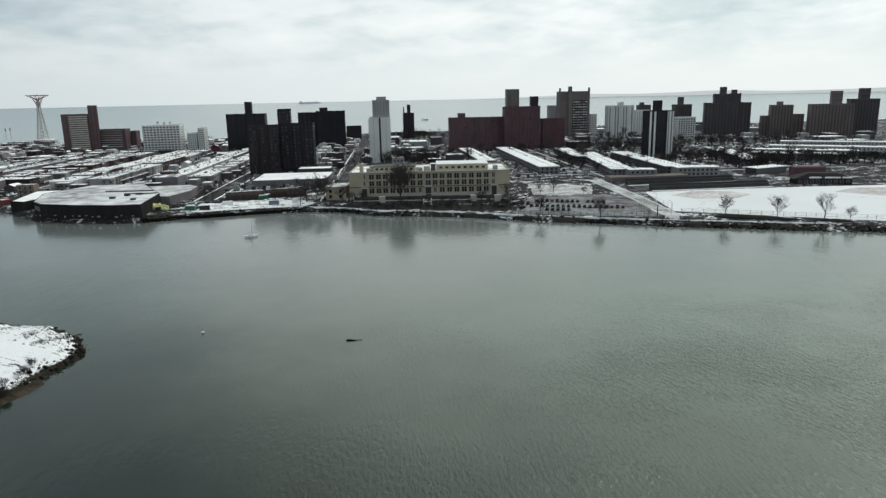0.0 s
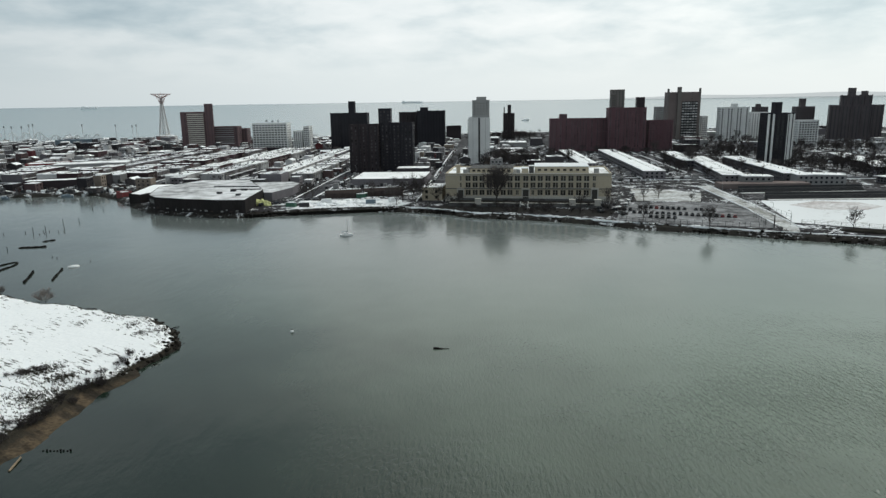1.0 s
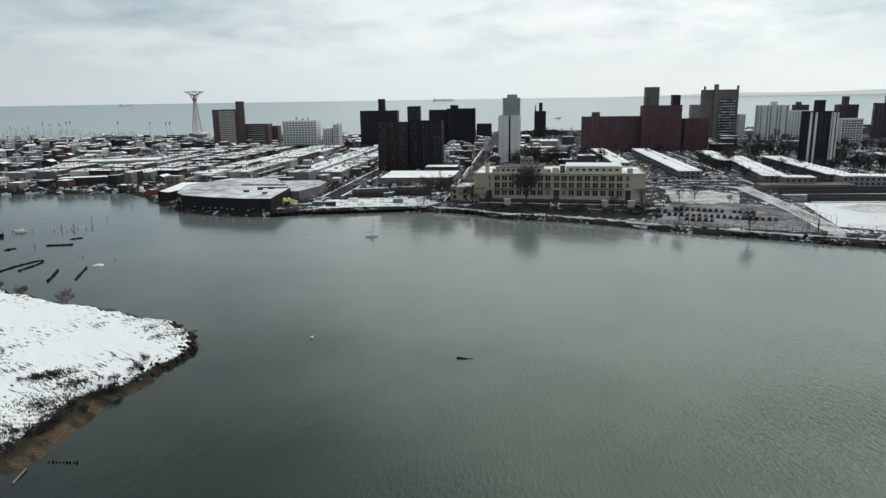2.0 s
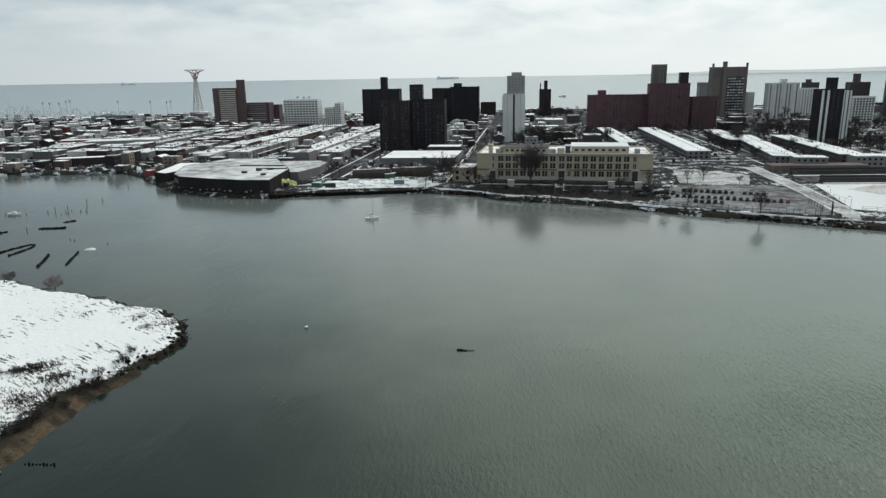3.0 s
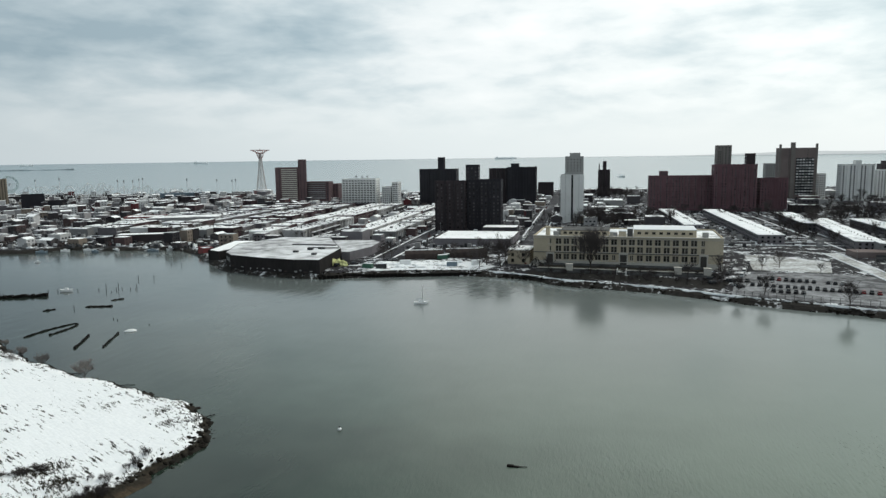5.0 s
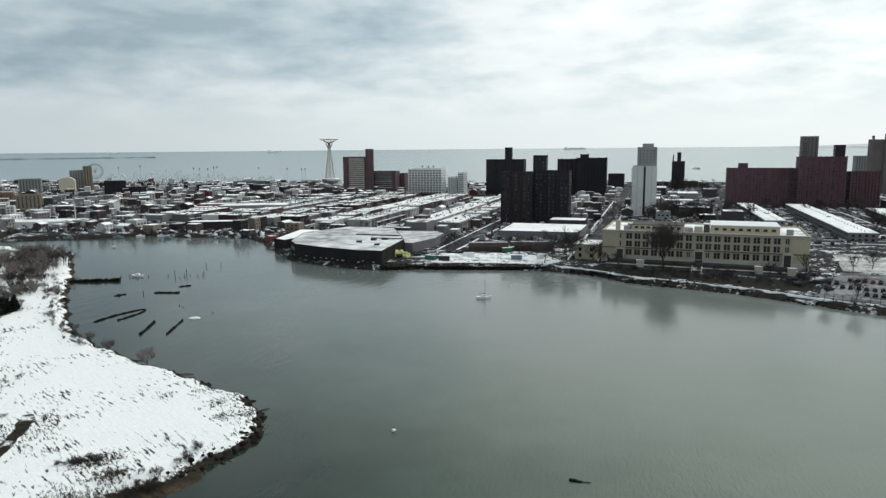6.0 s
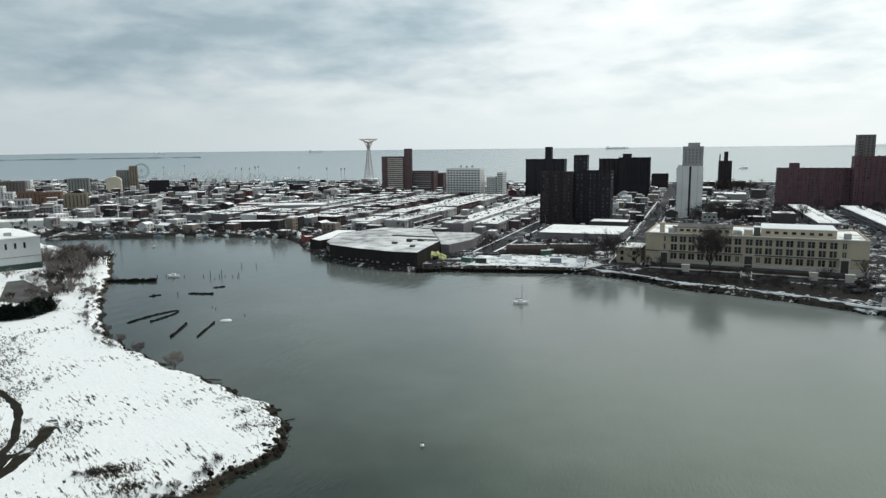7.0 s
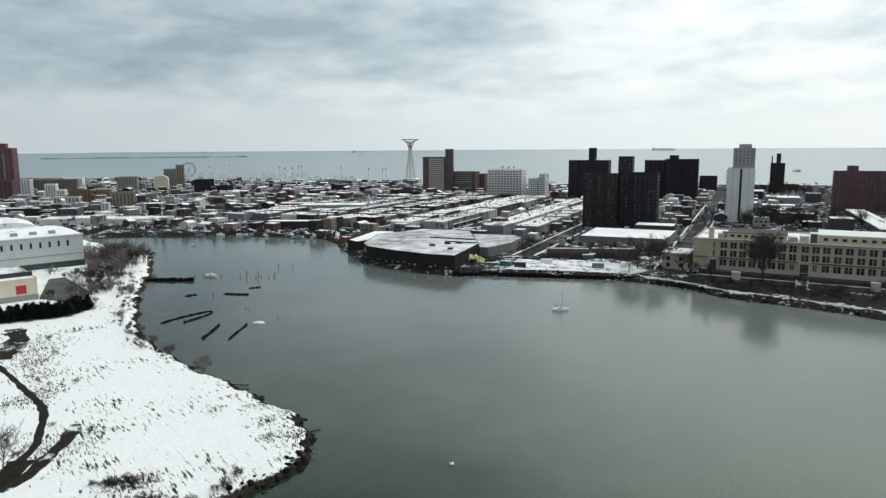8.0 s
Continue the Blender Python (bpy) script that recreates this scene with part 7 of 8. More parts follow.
# ---------------------------------------------------------------- wrecks and boats
def wreck_wall(name, pts, w, h, label):
    """The rotten side of a sunken barge: ragged timbers standing out of the water."""
    rng = random.Random(len(pts) * 7 + int(abs(pts[0][0])))
    th = thing(name, label, "wreck", pose(*pts[0], 0.0), "sunken barges")
    line = [p - Vector((*pts[0], 0)) for p in smooth_line(pts, 1.1)]
    for i in range(len(line) - 1):
        a, b = line[i], line[i + 1]
        bm = bmesh.new()
        q = (b - a).normalized()
        s = Vector((-q.y, q.x, 0)) * w / 2
        hh = h * rng.uniform(0.5, 1.15)
        prism(bm, [tuple((a - s)[:2]), tuple((b - s)[:2]), tuple((b + s)[:2]), tuple((a + s)[:2])], -1.5, hh)
        part("plank", bm, WOOD_WET, th)
    return th


wreck_wall("sunken_barge", [(-178.3, 270.2), (-177, 280), (-175, 287), (-172.8, 291.8), (-170.6, 291), (-169.6, 286), (-170.4, 277), (-171.0, 274)], 0.4, 0.5, "rotten black hull outline of a sunken barge")
wreck_wall("sunken_barge", [(-149.6, 257.1), (-152, 265), (-155.4, 274.4)], 0.7, 0.6, "black rotten side of a sunken barge")
wreck_wall("sunken_barge", [(-139.9, 258.6), (-142.0, 265.0), (-145.8, 278.1)], 0.5, 0.6, "black broken side of a sunken barge")
wreck_wall("sunken_barge", [(-187.5, 322.6), (-182, 322.8), (-176.2, 323.9)], 2.0, 0.5, "low black deck of a sunken barge")
wreck_wall("sunken_barge", [(-201.6, 313.0), (-198.8, 317.3)], 0.7, 0.6, "small black piece of a wreck")
wreck_wall("sunken_barge", [(-184, 336), (-180, 340)], 0.5, 0.6, "thin black piece of a wreck")
wreck_wall("old_pier", [(-246, 339.0), (-234, 342), (-222.6, 345.4)], 2.4, 1.4, "ruined black timber pier")
wreck_wall("drowned_hull", [(1.6, 175.9), (3.0, 175.7), (4.0, 175.5)], 0.7, 0.3, "half-sunken dark hull in open water")
bm = bmesh.new()
rod(bm, (-1.2, 0, 0.10), (1.6, -0.2, 0.16), 0.12, 0.07, 6)
solid("drift_log", bm, WOOD_WET, "drifting dark log beside the sunken hull", "log", pose(4.2, 175.6, 0))
rng = random.Random(9)
for x, y, h in ((-202.4, 361.9, 4.5), (-196.7, 363.5, 5.0), (-188.2, 366.0, 3.2), (-228.6, 354.3, 1.8), (-224.3, 355.6, 2.0), (-215.2, 358.2, 1.6), (-205.8, 360.9, 1.6), (-197.8, 363.2, 1.6), (-195.0, 364.0, 1.2), (-189.5, 362.0, 1.6), (-187.0, 362.5, 1.2), (-196, 356, 0.8), (-194, 357.5, 0.9), (-201, 390, 3.4), (-193, 392, 3.4),
                (-191, 319, 2.2), (-161, 300, 0.9), (-158, 298, 0.8), (-151, 262, 0.7), (-140.5, 291, 0.8), (-141, 260.5, 0.6), (-243, 342, 2.6), (-206, 437, 3.0), (-199, 436, 3.0), (-203, 480, 3.0), (-231, 352, 1.0)):
    bm = bmesh.new()
    rod(bm, (0, 0, -1.5), (rng.uniform(-0.15, 0.15), rng.uniform(-0.15, 0.15), h * 0.7), 0.18, 0.13, 6)
    solid("mooring_post", bm, WOOD_WET, "old black mooring post standing in the creek", "post", pose(x, y, 0), "mooring posts")
for k in range(9):
    bm = bmesh.new()
    rod(bm, (0, 0, -1.2), (rng.uniform(-0.1, 0.1), 0.1, rng.uniform(0.1, 0.4)), 0.22, 0.17, 6)
    solid("pile_stump", bm, WOOD_WET, "short rotten pile stump off the sandy beach", "post", pose(-74.6 + k * 0.66, 127.4 - 0.04 * k, 0), "pile stumps")
bm = bmesh.new()
rod(bm, (0, 0, 0.08), (-0.4, 4.6, 0.30), 0.22, 0.18, 7)
solid("drift_log", bm, WOOD_PALE, "bleached drift log lying on the sandy beach", "log", pose(-77.0, 120.3, 0))


for x, y, rz, ln in ((-112, 219.5, 20, 5.5), (-104.5, 215.0, 10, 4.0), (-107.5, 217.0, 35, 3.2), (-74.5, 198, 60, 2.6), (-132, 229.5, 15, 3.0), (-70.5, 178.0, -60, 3.0)):
    bm = bmesh.new()
    rod(bm, (0, 0, 0.35), (ln, 0, 0.12), 0.16, 0.08, 6)
    rod(bm, (ln * 0.5, 0, 0.26), (ln * 0.7, 0.7, 0.45), 0.06, 0.03, 5)
    solid("drift_log", bm, WOOD_WET, "dark drift branch reaching from the rocks into the water", "log", pose(x, y, 0, 0, 0, rz), "drift branches")


def hull_mesh(length, beam, free):
    bm = bmesh.new()
    n = 10
    rings = []
    for k in range(n + 1):
        f = k / n
        w = beam / 2 * (math.sin(math.pi * min(1, 0.25 + f * 0.75)) ** 0.6) * (1.0 if f < 0.9 else (1 - f) * 8 + 0.1)
        x = -length / 2 + length * f
        sheer = free * (1 + 0.35 * (2 * f - 0.9) ** 2)
        rings.append([bm.verts.new(p) for p in ((x, -w, sheer), (x, -w * 0.7, -0.3), (x, w * 0.7, -0.3), (x, w, sheer))])
    for a, b in zip(rings, rings[1:]):
        for k in range(4):
            bm.faces.new((a[k], a[(k + 1) % 4], b[(k + 1) % 4], b[k]))
    bm.faces.new(rings[0][::-1])
    bm.faces.new(rings[-1])
    bmesh.ops.recalc_face_normals(bm, faces=bm.faces)
    return bm


def boat(name, label, x, y, rz, length, beam, free, hull=PAINT_WHITE, cabin=True, mast=0.0):
    th = thing(name, label, "boat", pose(x, y, 0, 0, 0, rz), "boats in the creek")
    part("hull", hull_mesh(length, beam, free), hull, th)
    bm = bmesh.new()
    box(bm, -length * 0.45, length * 0.40, -beam * 0.30, beam * 0.30, free * 0.85, free * 1.02)
    part("deck", bm, SNOW, th)
    if cabin:
        bm = bmesh.new()
        prism(bm, [(-length * 0.2, -beam * 0.26), (length * 0.15, -beam * 0.22), (length * 0.15, beam * 0.22), (-length * 0.2, beam * 0.26)], free * 1.0, free * 1.0 + 0.9, taper=0.85)
        part("cabin", bm, hull, th)
    if mast:
        bm = bmesh.new()
        rod(bm, (length * 0.08, 0, free), (length * 0.08, 0, mast), 0.13, 0.07, 6)
        part("mast", bm, STEEL_PALE, th)
        bm = bmesh.new()
        rod(bm, (length * 0.08, 0, free + 1.4), (-length * 0.38, 0, free + 1.4), 0.16, 0.14, 6)
        part("boom", bm, PAINT_BLUE, th)
        bm = bmesh.new()
        for b in ((length * 0.48, 0, free * 1.2), (-length * 0.46, 0, free), (length * 0.08, beam * 0.45, free), (length * 0.08, -beam * 0.45, free)):
            rod(bm, b, (length * 0.08, 0, mast - 0.3), 0.03, 0.03, 3)
        part("rigging", bm, STEEL, th)
    return th


boat("sailboat", "small white sailboat with a bare mast moored in the creek", -36.4, 334.0, 18, 6.4, 2.1, 0.8, mast=8.4)
bm = bmesh.new()
bmesh.ops.create_icosphere(bm, subdivisions=3, radius=1.0)
for v in bm.verts:
    v.co = Vector((v.co.x * 2.3 * (1 + 0.12 * v.co.y), v.co.y * 1.2, v.co.z * 0.85 + 0.12 * noise.noise(v.co * 2.0)))
solid("capsized_boat", bm, PAINT_WHITE, "white hull of a capsized boat beside the wrecks", "boat", pose(-143.0, 281.5, -0.05, 0, 0, 25))
boat("motorboat", "small white motorboat among the mooring posts", -220.5, 357.0, 10, 6.0, 2.2, 0.9)
boat("motorboat", "white motorboat moored in the upper creek", -304.7, 451.1, 20, 3.4, 1.5, 0.5)
boat("motorboat", "white motorboat moored in the upper creek", -309.5, 417.8, 50, 3.6, 1.5, 0.5)
for k in range(13):
    boat("motorboat", "snow-covered boat laid up along the far bank", -372 + k * 13 + rng.uniform(-3, 3), 489 + (k % 3) * 5 + min(18, k * 1.6) + rng.uniform(-2, 2), rng.uniform(-40, 60), rng.uniform(6, 10), 2.8, 1.2, PAINT_WHITE if k % 3 else PAINT_BLUE)
bm = bmesh.new()
bmesh.ops.create_icosphere(bm, subdivisions=2, radius=0.5)
for v in bm.verts:
    v.co.z *= 0.75
solid("mooring_buoy", bm, PAINT_WHITE, "white round mooring buoy in open water", "buoy", pose(-38.6, 192.5, 0.25))
bm = bmesh.new()
rod(bm, (0, 0, 0.2), (0, 0, 0.65), 0.10, 0.10, 6)
rod(bm, (-0.25, 0, 0.68), (0.25, 0, 0.68), 0.06, 0.06, 6)
solid("buoy_ring", bm, STEEL_DARK, "dark ring post on the white buoy", "buoy", pose(-38.6, 192.5, 0.25))


# ---------------------------------------------------------------- row houses
def house(label, w, d, h, wall, roof, bay=False, porch=False):
    """A flat-roofed row house; the front faces -y."""
    th = thing("row_house", label, "house", pose(0, 0, -50), "row houses")
    bm = bmesh.new()
    box(bm, -w / 2 + 0.02, w / 2 - 0.02, -d / 2, d / 2, -0.5, h - 0.5)
    if bay:
        prism(bm, [(-w * 0.38, -d / 2 - 0.003), (-w * 0.25, -d / 2 - 1.0), (w * 0.05, -d / 2 - 1.0), (w * 0.18, -d / 2 - 0.003)], -0.4, h - 0.9)
    for a in ((-w / 2 + 0.03, w / 2 - 0.03, -d / 2 - 0.2, -d / 2 + 0.3), (-w / 2 + 0.03, w / 2 - 0.03, d / 2 - 0.3, d / 2 + 0.05), (-w / 2 + 0.03, -w / 2 + 0.35, -d / 2 + 0.31, d / 2 - 0.31)):
        box(bm, *a, h - 0.497, h + 0.1)
    box(bm, w * 0.18, w * 0.38, -d / 2 - 0.12, -d / 2 - 0.003, 0.3, 2.6, 1)
    if porch:
        box(bm, -0.4, 0.4, d * 0.2, d * 0.2 + 0.6, h - 0.497, h + 1.1)
    part("wall", bm, [wall, FRAME_DARK], th)
    bm = bmesh.new()
    box(bm, -w / 2 + 0.36, w / 2 - 0.03, -d / 2 + 0.31, d / 2 - 0.31, h - 0.497, h + 0.05)
    if porch:
        box(bm, -w / 2 + 0.4, w / 2 - 0.4, -d / 2 - 2.2, -d / 2 - 0.21, 2.9, 3.15)
    part("roof", bm, roof, th)
    floors = 2 if h < 8 else 3
    me = window_mesh(1.2, 1.5, FRAME_WHITE, GLASS)
    y = -d / 2
    for x in (-w * 0.24, w * 0.30):
        for z in [1.9 + 2.9 * f for f in range(1, floors)]:
            part("window", me, None, th, m=pose(x, y - (1.0 if bay and x < 0 else 0.0), z))
    return th


HOUSES = [house("two-storey pale grey row house with bays and a snowy roof", 7.6, 18, 6.5, STUCCO_PALE, ROOF_SNOW, True),
          house("two-storey grey row house with a snowy flat roof", 7.6, 18, 6.7, STUCCO, ROOF_SNOW, False, True),
          house("two-storey pale row house with a snowy flat roof", 7.6, 17, 6.3, STUCCO_PALE, ROOF_SNOW, True),
          house("tall brick row house with a snowy roof", 7.6, 18, 7.6, STUCCO_RED, ROOF_SNOW),
          house("two-storey grey row house with a half-bare roof", 7.6, 18, 6.4, STUCCO, ROOF_PATCHY, False, True),
          house("low grey row house with a snowy roof", 7.6, 17, 6.0, STUCCO, ROOF_SNOW)]


def shop(label, w, d, h, wall, roof):
    th = thing("shop_building", label, "commercial building", pose(0, 0, -50), "low commercial buildings")
    bm = bmesh.new()
    box(bm, -w / 2, w / 2, -d / 2, d / 2, -0.5, h - 0.6)
    for a in ((-w / 2, w / 2, -d / 2, -d / 2 + 0.35), (-w / 2, w / 2, d / 2 - 0.35, d / 2), (-w / 2, -w / 2 + 0.35, -d / 2 + 0.351, d / 2 - 0.351), (w / 2 - 0.35, w / 2, -d / 2 + 0.351, d / 2 - 0.351)):
        box(bm, *a, h - 0.597, h + 0.2)
    part("wall", bm, wall, th)
    bm = bmesh.new()
    box(bm, -w / 2 + 0.36, w / 2 - 0.36, -d / 2 + 0.36, d / 2 - 0.36, h - 0.597, h + 0.15)
    part("roof", bm, roof, th)
    if w > 21:
        bm = bmesh.new()
        box(bm, -w * 0.3, -w * 0.3 + 2.5, 0, 2.2, h - 0.3, h + 1.4)
        part("roof_unit", bm, STEEL, th)
    window_sheet(th, w - 1.5, 0, 1.8, 1.4, max(3, int(w / 4)), max(1, int(h / 3.4)), -d / 2, 0.8, h - 0.8, "front", GLASS)
    return th


SHOPS = [shop("low brick commercial building with a snowy roof", 22, 18, 6.5, STUCCO_RED, ROOF_SNOW), shop("pale commercial building with a snowy roof", 30, 20, 5.5, STUCCO_PALE, ROOF_SNOW),
         shop("grey flat-roofed building with patchy snow", 18, 16, 9.5, STUCCO, ROOF_PATCHY), shop("dark brick building with patchy snow on its roof", 26, 15, 8.0, BRICK_DARK, ROOF_PATCHY),
         shop("wide grey building with a snowy roof", 36, 24, 7.0, CONCRETE_GREY, ROOF_SNOW), shop("small pale house with a snowy roof", 12, 11, 6.5, STUCCO_PALE, ROOF_SNOW)]

ROOFS = []          # centre, height, half width and half depth of each flat roof
rng = random.Random(21)
PAIRS = [(-119, 128, 400), (-196, 118, 470), (-257, 128, 470), (-317, 128, 430), (-368, 130, 300)]
for v, u0, u1 in PAIRS:
    for off, turn in ((11.8, 90), (-11.8, -90)):
        u = u0 + rng.uniform(0, 6)
        last = 0
        while u < u1:
            if 440 < u < 470 or rng.random() < (0.04 if v > -210 else 0.12):
                u += 11
                continue
            p = town(u, v + off + rng.uniform(-0.1, 0.1))
            if is_free(p.x, p.y, 5):
                if rng.random() < (0.16 if v > -210 else 0.5):
                    last = rng.choice((0, 0, 1, 2, 2, 3, 4, 5) if v > -210 else (0, 1, 3, 3, 4, 4, 5, 5))
                ROOFS.append((p.x, p.y, LAND + (6.5, 6.7, 6.3, 7.6, 6.4, 6.0)[last] - 0.2, 5.0, 2.8))
                copy_thing(HOUSES[last], pose(p.x, p.y, LAND + rng.uniform(-0.05, 0.08), 0, 0, RZ + turn))
            u += 7.62
for p in [town(u, v) for v, a, b in PAIRS for u in range(a + 40, b, 40)]:
    take(p.x, p.y, 26)

# looser low buildings towards the beach and round the head of the creek
spots = []
for k in range(1500):
    x, y = rng.uniform(-1150, 760), rng.uniform(520, 1225)
    u, v = grid_of(x, y)
    if -35 < v < 30 and u < 300 or any(abs(v - s) < 18 for s in STREETS) or (108 < u < 140) or (440 < u < 470):
        continue
    if x > -60 and y < 560 + 0.0 * x and x < 240:
        continue
    if x > 130 and y < 740 + 0.1 * (x - 130) and x < 620:
        continue
    if x > 620 and y < 680:
        continue
    if abs(x) > 0.95 * y + 140:
        continue
    if not is_free(x, y, 15):
        continue
    take(x, y, 13)
    spots.append((x, y))
    if len(spots) >= 175:
        break
for x, y in spots:
    which = rng.choice((0, 1, 2, 2, 3, 4, 5, 5, 5) if x > -250 else (0, 1, 2, 3, 5, 5, 5))
    ROOFS.append((x, y, LAND + (6.5, 5.5, 9.5, 8.0, 7.0, 6.5)[which] - 0.3, 4.0, 4.0))
    copy_thing(SHOPS[which], pose(x, y, LAND + rng.uniform(-0.2, 0.2), 0, 0, (RZ if x > -480 else 30) + rng.choice((0, 0, 90, -90))))
for ob in HOUSES + SHOPS:
    for o in (*ob.children_recursive, ob):
        bpy.data.objects.remove(o)


# ---------------------------------------------------------------- long terraces behind the park
def terrace_row(x0, y0, x1, y1, wid, h, wall, label="long two-storey terrace with one continuous snowy roof"):
    a, b = Vector((x0, y0, 0)), Vector((x1, y1, 0))
    run = (b - a).normalized()
    length = (b - a).length
    rz = math.degrees(math.atan2(run.y, run.x)) - 90
    mid = (a + b) / 2
    th = thing("terrace_row", label, "terrace", pose(mid.x, mid.y, LAND, 0, 0, rz), "terraces behind the park")
    bm = bmesh.new()
    box(bm, -wid / 2, wid / 2, -length / 2, length / 2, -0.5, h)
    n = max(2, int(length / 8))
    part("wall", bm, wall, th)
    bm = bmesh.new()
    steps = []
    for k in range(n):
        z = h + 0.35 + 0.14 * ((k * 7) % 3)
        steps += [(-length / 2 + length * k / n, z), (-length / 2 + length * (k + 1) / n - 0.05, z)]
    lo = [[bm.verts.new((x, y, h + 0.003)) for y, z in steps] for x in (-wid / 2 - 0.35, wid / 2 + 0.35)]
    hi = [[bm.verts.new((x, y, z)) for y, z in steps] for x in (-wid / 2 - 0.35, wid / 2 + 0.35)]
    for k in range(len(steps) - 1):
        bm.faces.new((hi[0][k], hi[1][k], hi[1][k + 1], hi[0][k + 1]))
        bm.faces.new((lo[0][k], hi[0][k], hi[0][k + 1], lo[0][k + 1]))
        bm.faces.new((lo[1][k], lo[1][k + 1], hi[1][k + 1], hi[1][k]))
    bm.faces.new((lo[0][0], lo[1][0], hi[1][0], hi[0][0]))
    bm.faces.new((lo[0][-1], hi[0][-1], hi[1][-1], lo[1][-1]))
    bmesh.ops.recalc_face_normals(bm, faces=bm.faces)
    part("roof", bm, ROOF_SNOW, th, "snowy flat roof")
    window_sheet(th, length - 2, 0, 1.5, 1.4, int(length / 3.6), 2, -wid / 2, 0.6, h - 0.3, "west", GLASS)
    window_sheet(th, wid - 2, 0, 1.5, 1.4, 4, 2, -length / 2, 0.6, h - 0.3, "front", GLASS)
    bm = bmesh.new()
    for k in range(n):
        y = -length / 2 + length * (k + 0.5) / n
        rod(bm, (wid * 0.1, y, h), (wid * 0.1, y, h + 1.3), 0.25, 0.2, 5)
    part("vents", bm, STEEL_DARK, th)


for x0, y0, x1, y1, w in ((150, 592, 165, 752, 14), (183, 520, 208, 742, 17), (228, 482, 264, 640, 16), (244, 600, 262, 705, 14), (275, 486, 296, 632, 16), (366, 516, 410, 650, 16)):
    terrace_row(x0, y0, x1, y1, w, 6.4, STUCCO)
for x0, y0, x1, y1, w in ((248, 470, 228, 474, 12), (300, 470, 268, 476, 13), (460, 520, 400, 575, 15), (496, 548, 420, 610, 15), (560, 560, 470, 640, 15), (640, 600, 520, 690, 15)):
    terrace_row(x0, y0, x1, y1, w, 7.0, STUCCO_PALE, "pale two-storey terrace with a snowy roof")
terrace_row(330, 470, 360, 476, 12, 4.5, STUCCO)


# ---------------------------------------------------------------- park
def bleacher(x, y, rz, length, label):
    th = thing("bleacher", label, "bleacher", pose(x, y, LAND, 0, 0, rz), "bleachers by the field")
    for k in range(5):
        bm = bmesh.new()
        box(bm, -length / 2, length / 2, k * 0.8, k * 0.8 + 0.75, 0, 0.5 + 0.55 * k)
        part("tier", bm, STEEL_DARK if k < 4 else CONCRETE_DARK, th)
    bm = bmesh.new()
    box(bm, -length / 2, length / 2, 4.0, 4.2, 0, 3.9)
    part("back_fence", bm, STEEL_DARK, th)
    bm = bmesh.new()
    box(bm, -length / 2, length / 2, -3.5, -0.1, 0.05, 0.16)
    part("apron", bm, CONCRETE, th)


bleacher(255, 404, -4, 84, "long dark stepped bleacher by the ball field")
bleacher(252, 436, -2, 82, "long dark stepped bleacher by the court")
bm = bmesh.new()
box(bm, -30, 30, -7, 7, -0.3, 3.4)
solid("storage_shed", bm, BRICK_BROWN, "long low brown shed behind the bleachers", "shed", pose(238, 462, LAND, 0, 0, -4))


def mound(x, y, rz, length, wid, h):
    """A long low bank of dark earth under the trees at the field's edge."""
    bm = bmesh.new()
    bmesh.ops.create_icosphere(bm, subdivisions=4, radius=1.0)
    for v in bm.verts:
        j = 1 + 0.25 * noise.noise(Vector((v.co.x * 4, v.co.y * 2, 1.0)))
        v.co = Vector((v.co.x * length / 2, v.co.y * wid / 2 * j, max(-0.3, v.co.z * h * j)))
    solid("earth_mound", bm, SOIL, "long low mound of bare dark earth beside the ball field", "mound", pose(x, y, LAND, 0, 0, rz))


mound(213, 298, -31, 40, 7, 1.5)
mound(243, 281, -28, 18, 5, 1.0)


def pavilion():
    th = thing("park_pavilion", "dark park pavilion with a hipped roof half under snow", "pavilion", pose(338, 405, LAND, 0, 0, -20))
    bm = bmesh.new()
    box(bm, -18, 18, -6, 6, -0.5, 3.6)
    part("wall", bm, BRICK_DARK, th)
    bm = bmesh.new()
    prism(bm, [(-20, -7.5), (20, -7.5), (20, 7.5), (-20, 7.5)], 3.603, 7.2, taper=0.45)
    part("roof", bm, SHEET_BLACK, th)
    for x0, x1 in ((-10, -2), (0, 10), (11, 17)):
        bm = bmesh.new()
        prism(bm, [(x0, -7.0), (x1, -7.0), (x1 - 1, -4.8), (x0 + 1, -4.8)], 3.9, 5.0)
        part("snow_patch", bm, SNOW, th, "snow left on the eaves")
    windows_on(th, window_mesh(1.6, 1.8, FRAME_WHITE, GLASS), spread(-17, 17, 9), [1.8], -6)
    take(338, 405, 20)


pavilion()
bm = bmesh.new()
box(bm, -11, 11, -5, 5, -0.5, 8)
solid("brick_shed", bm, BRICK_RED, "red brick changing house by the park", "shed", pose(352, 436, LAND, 0, 0, -15))


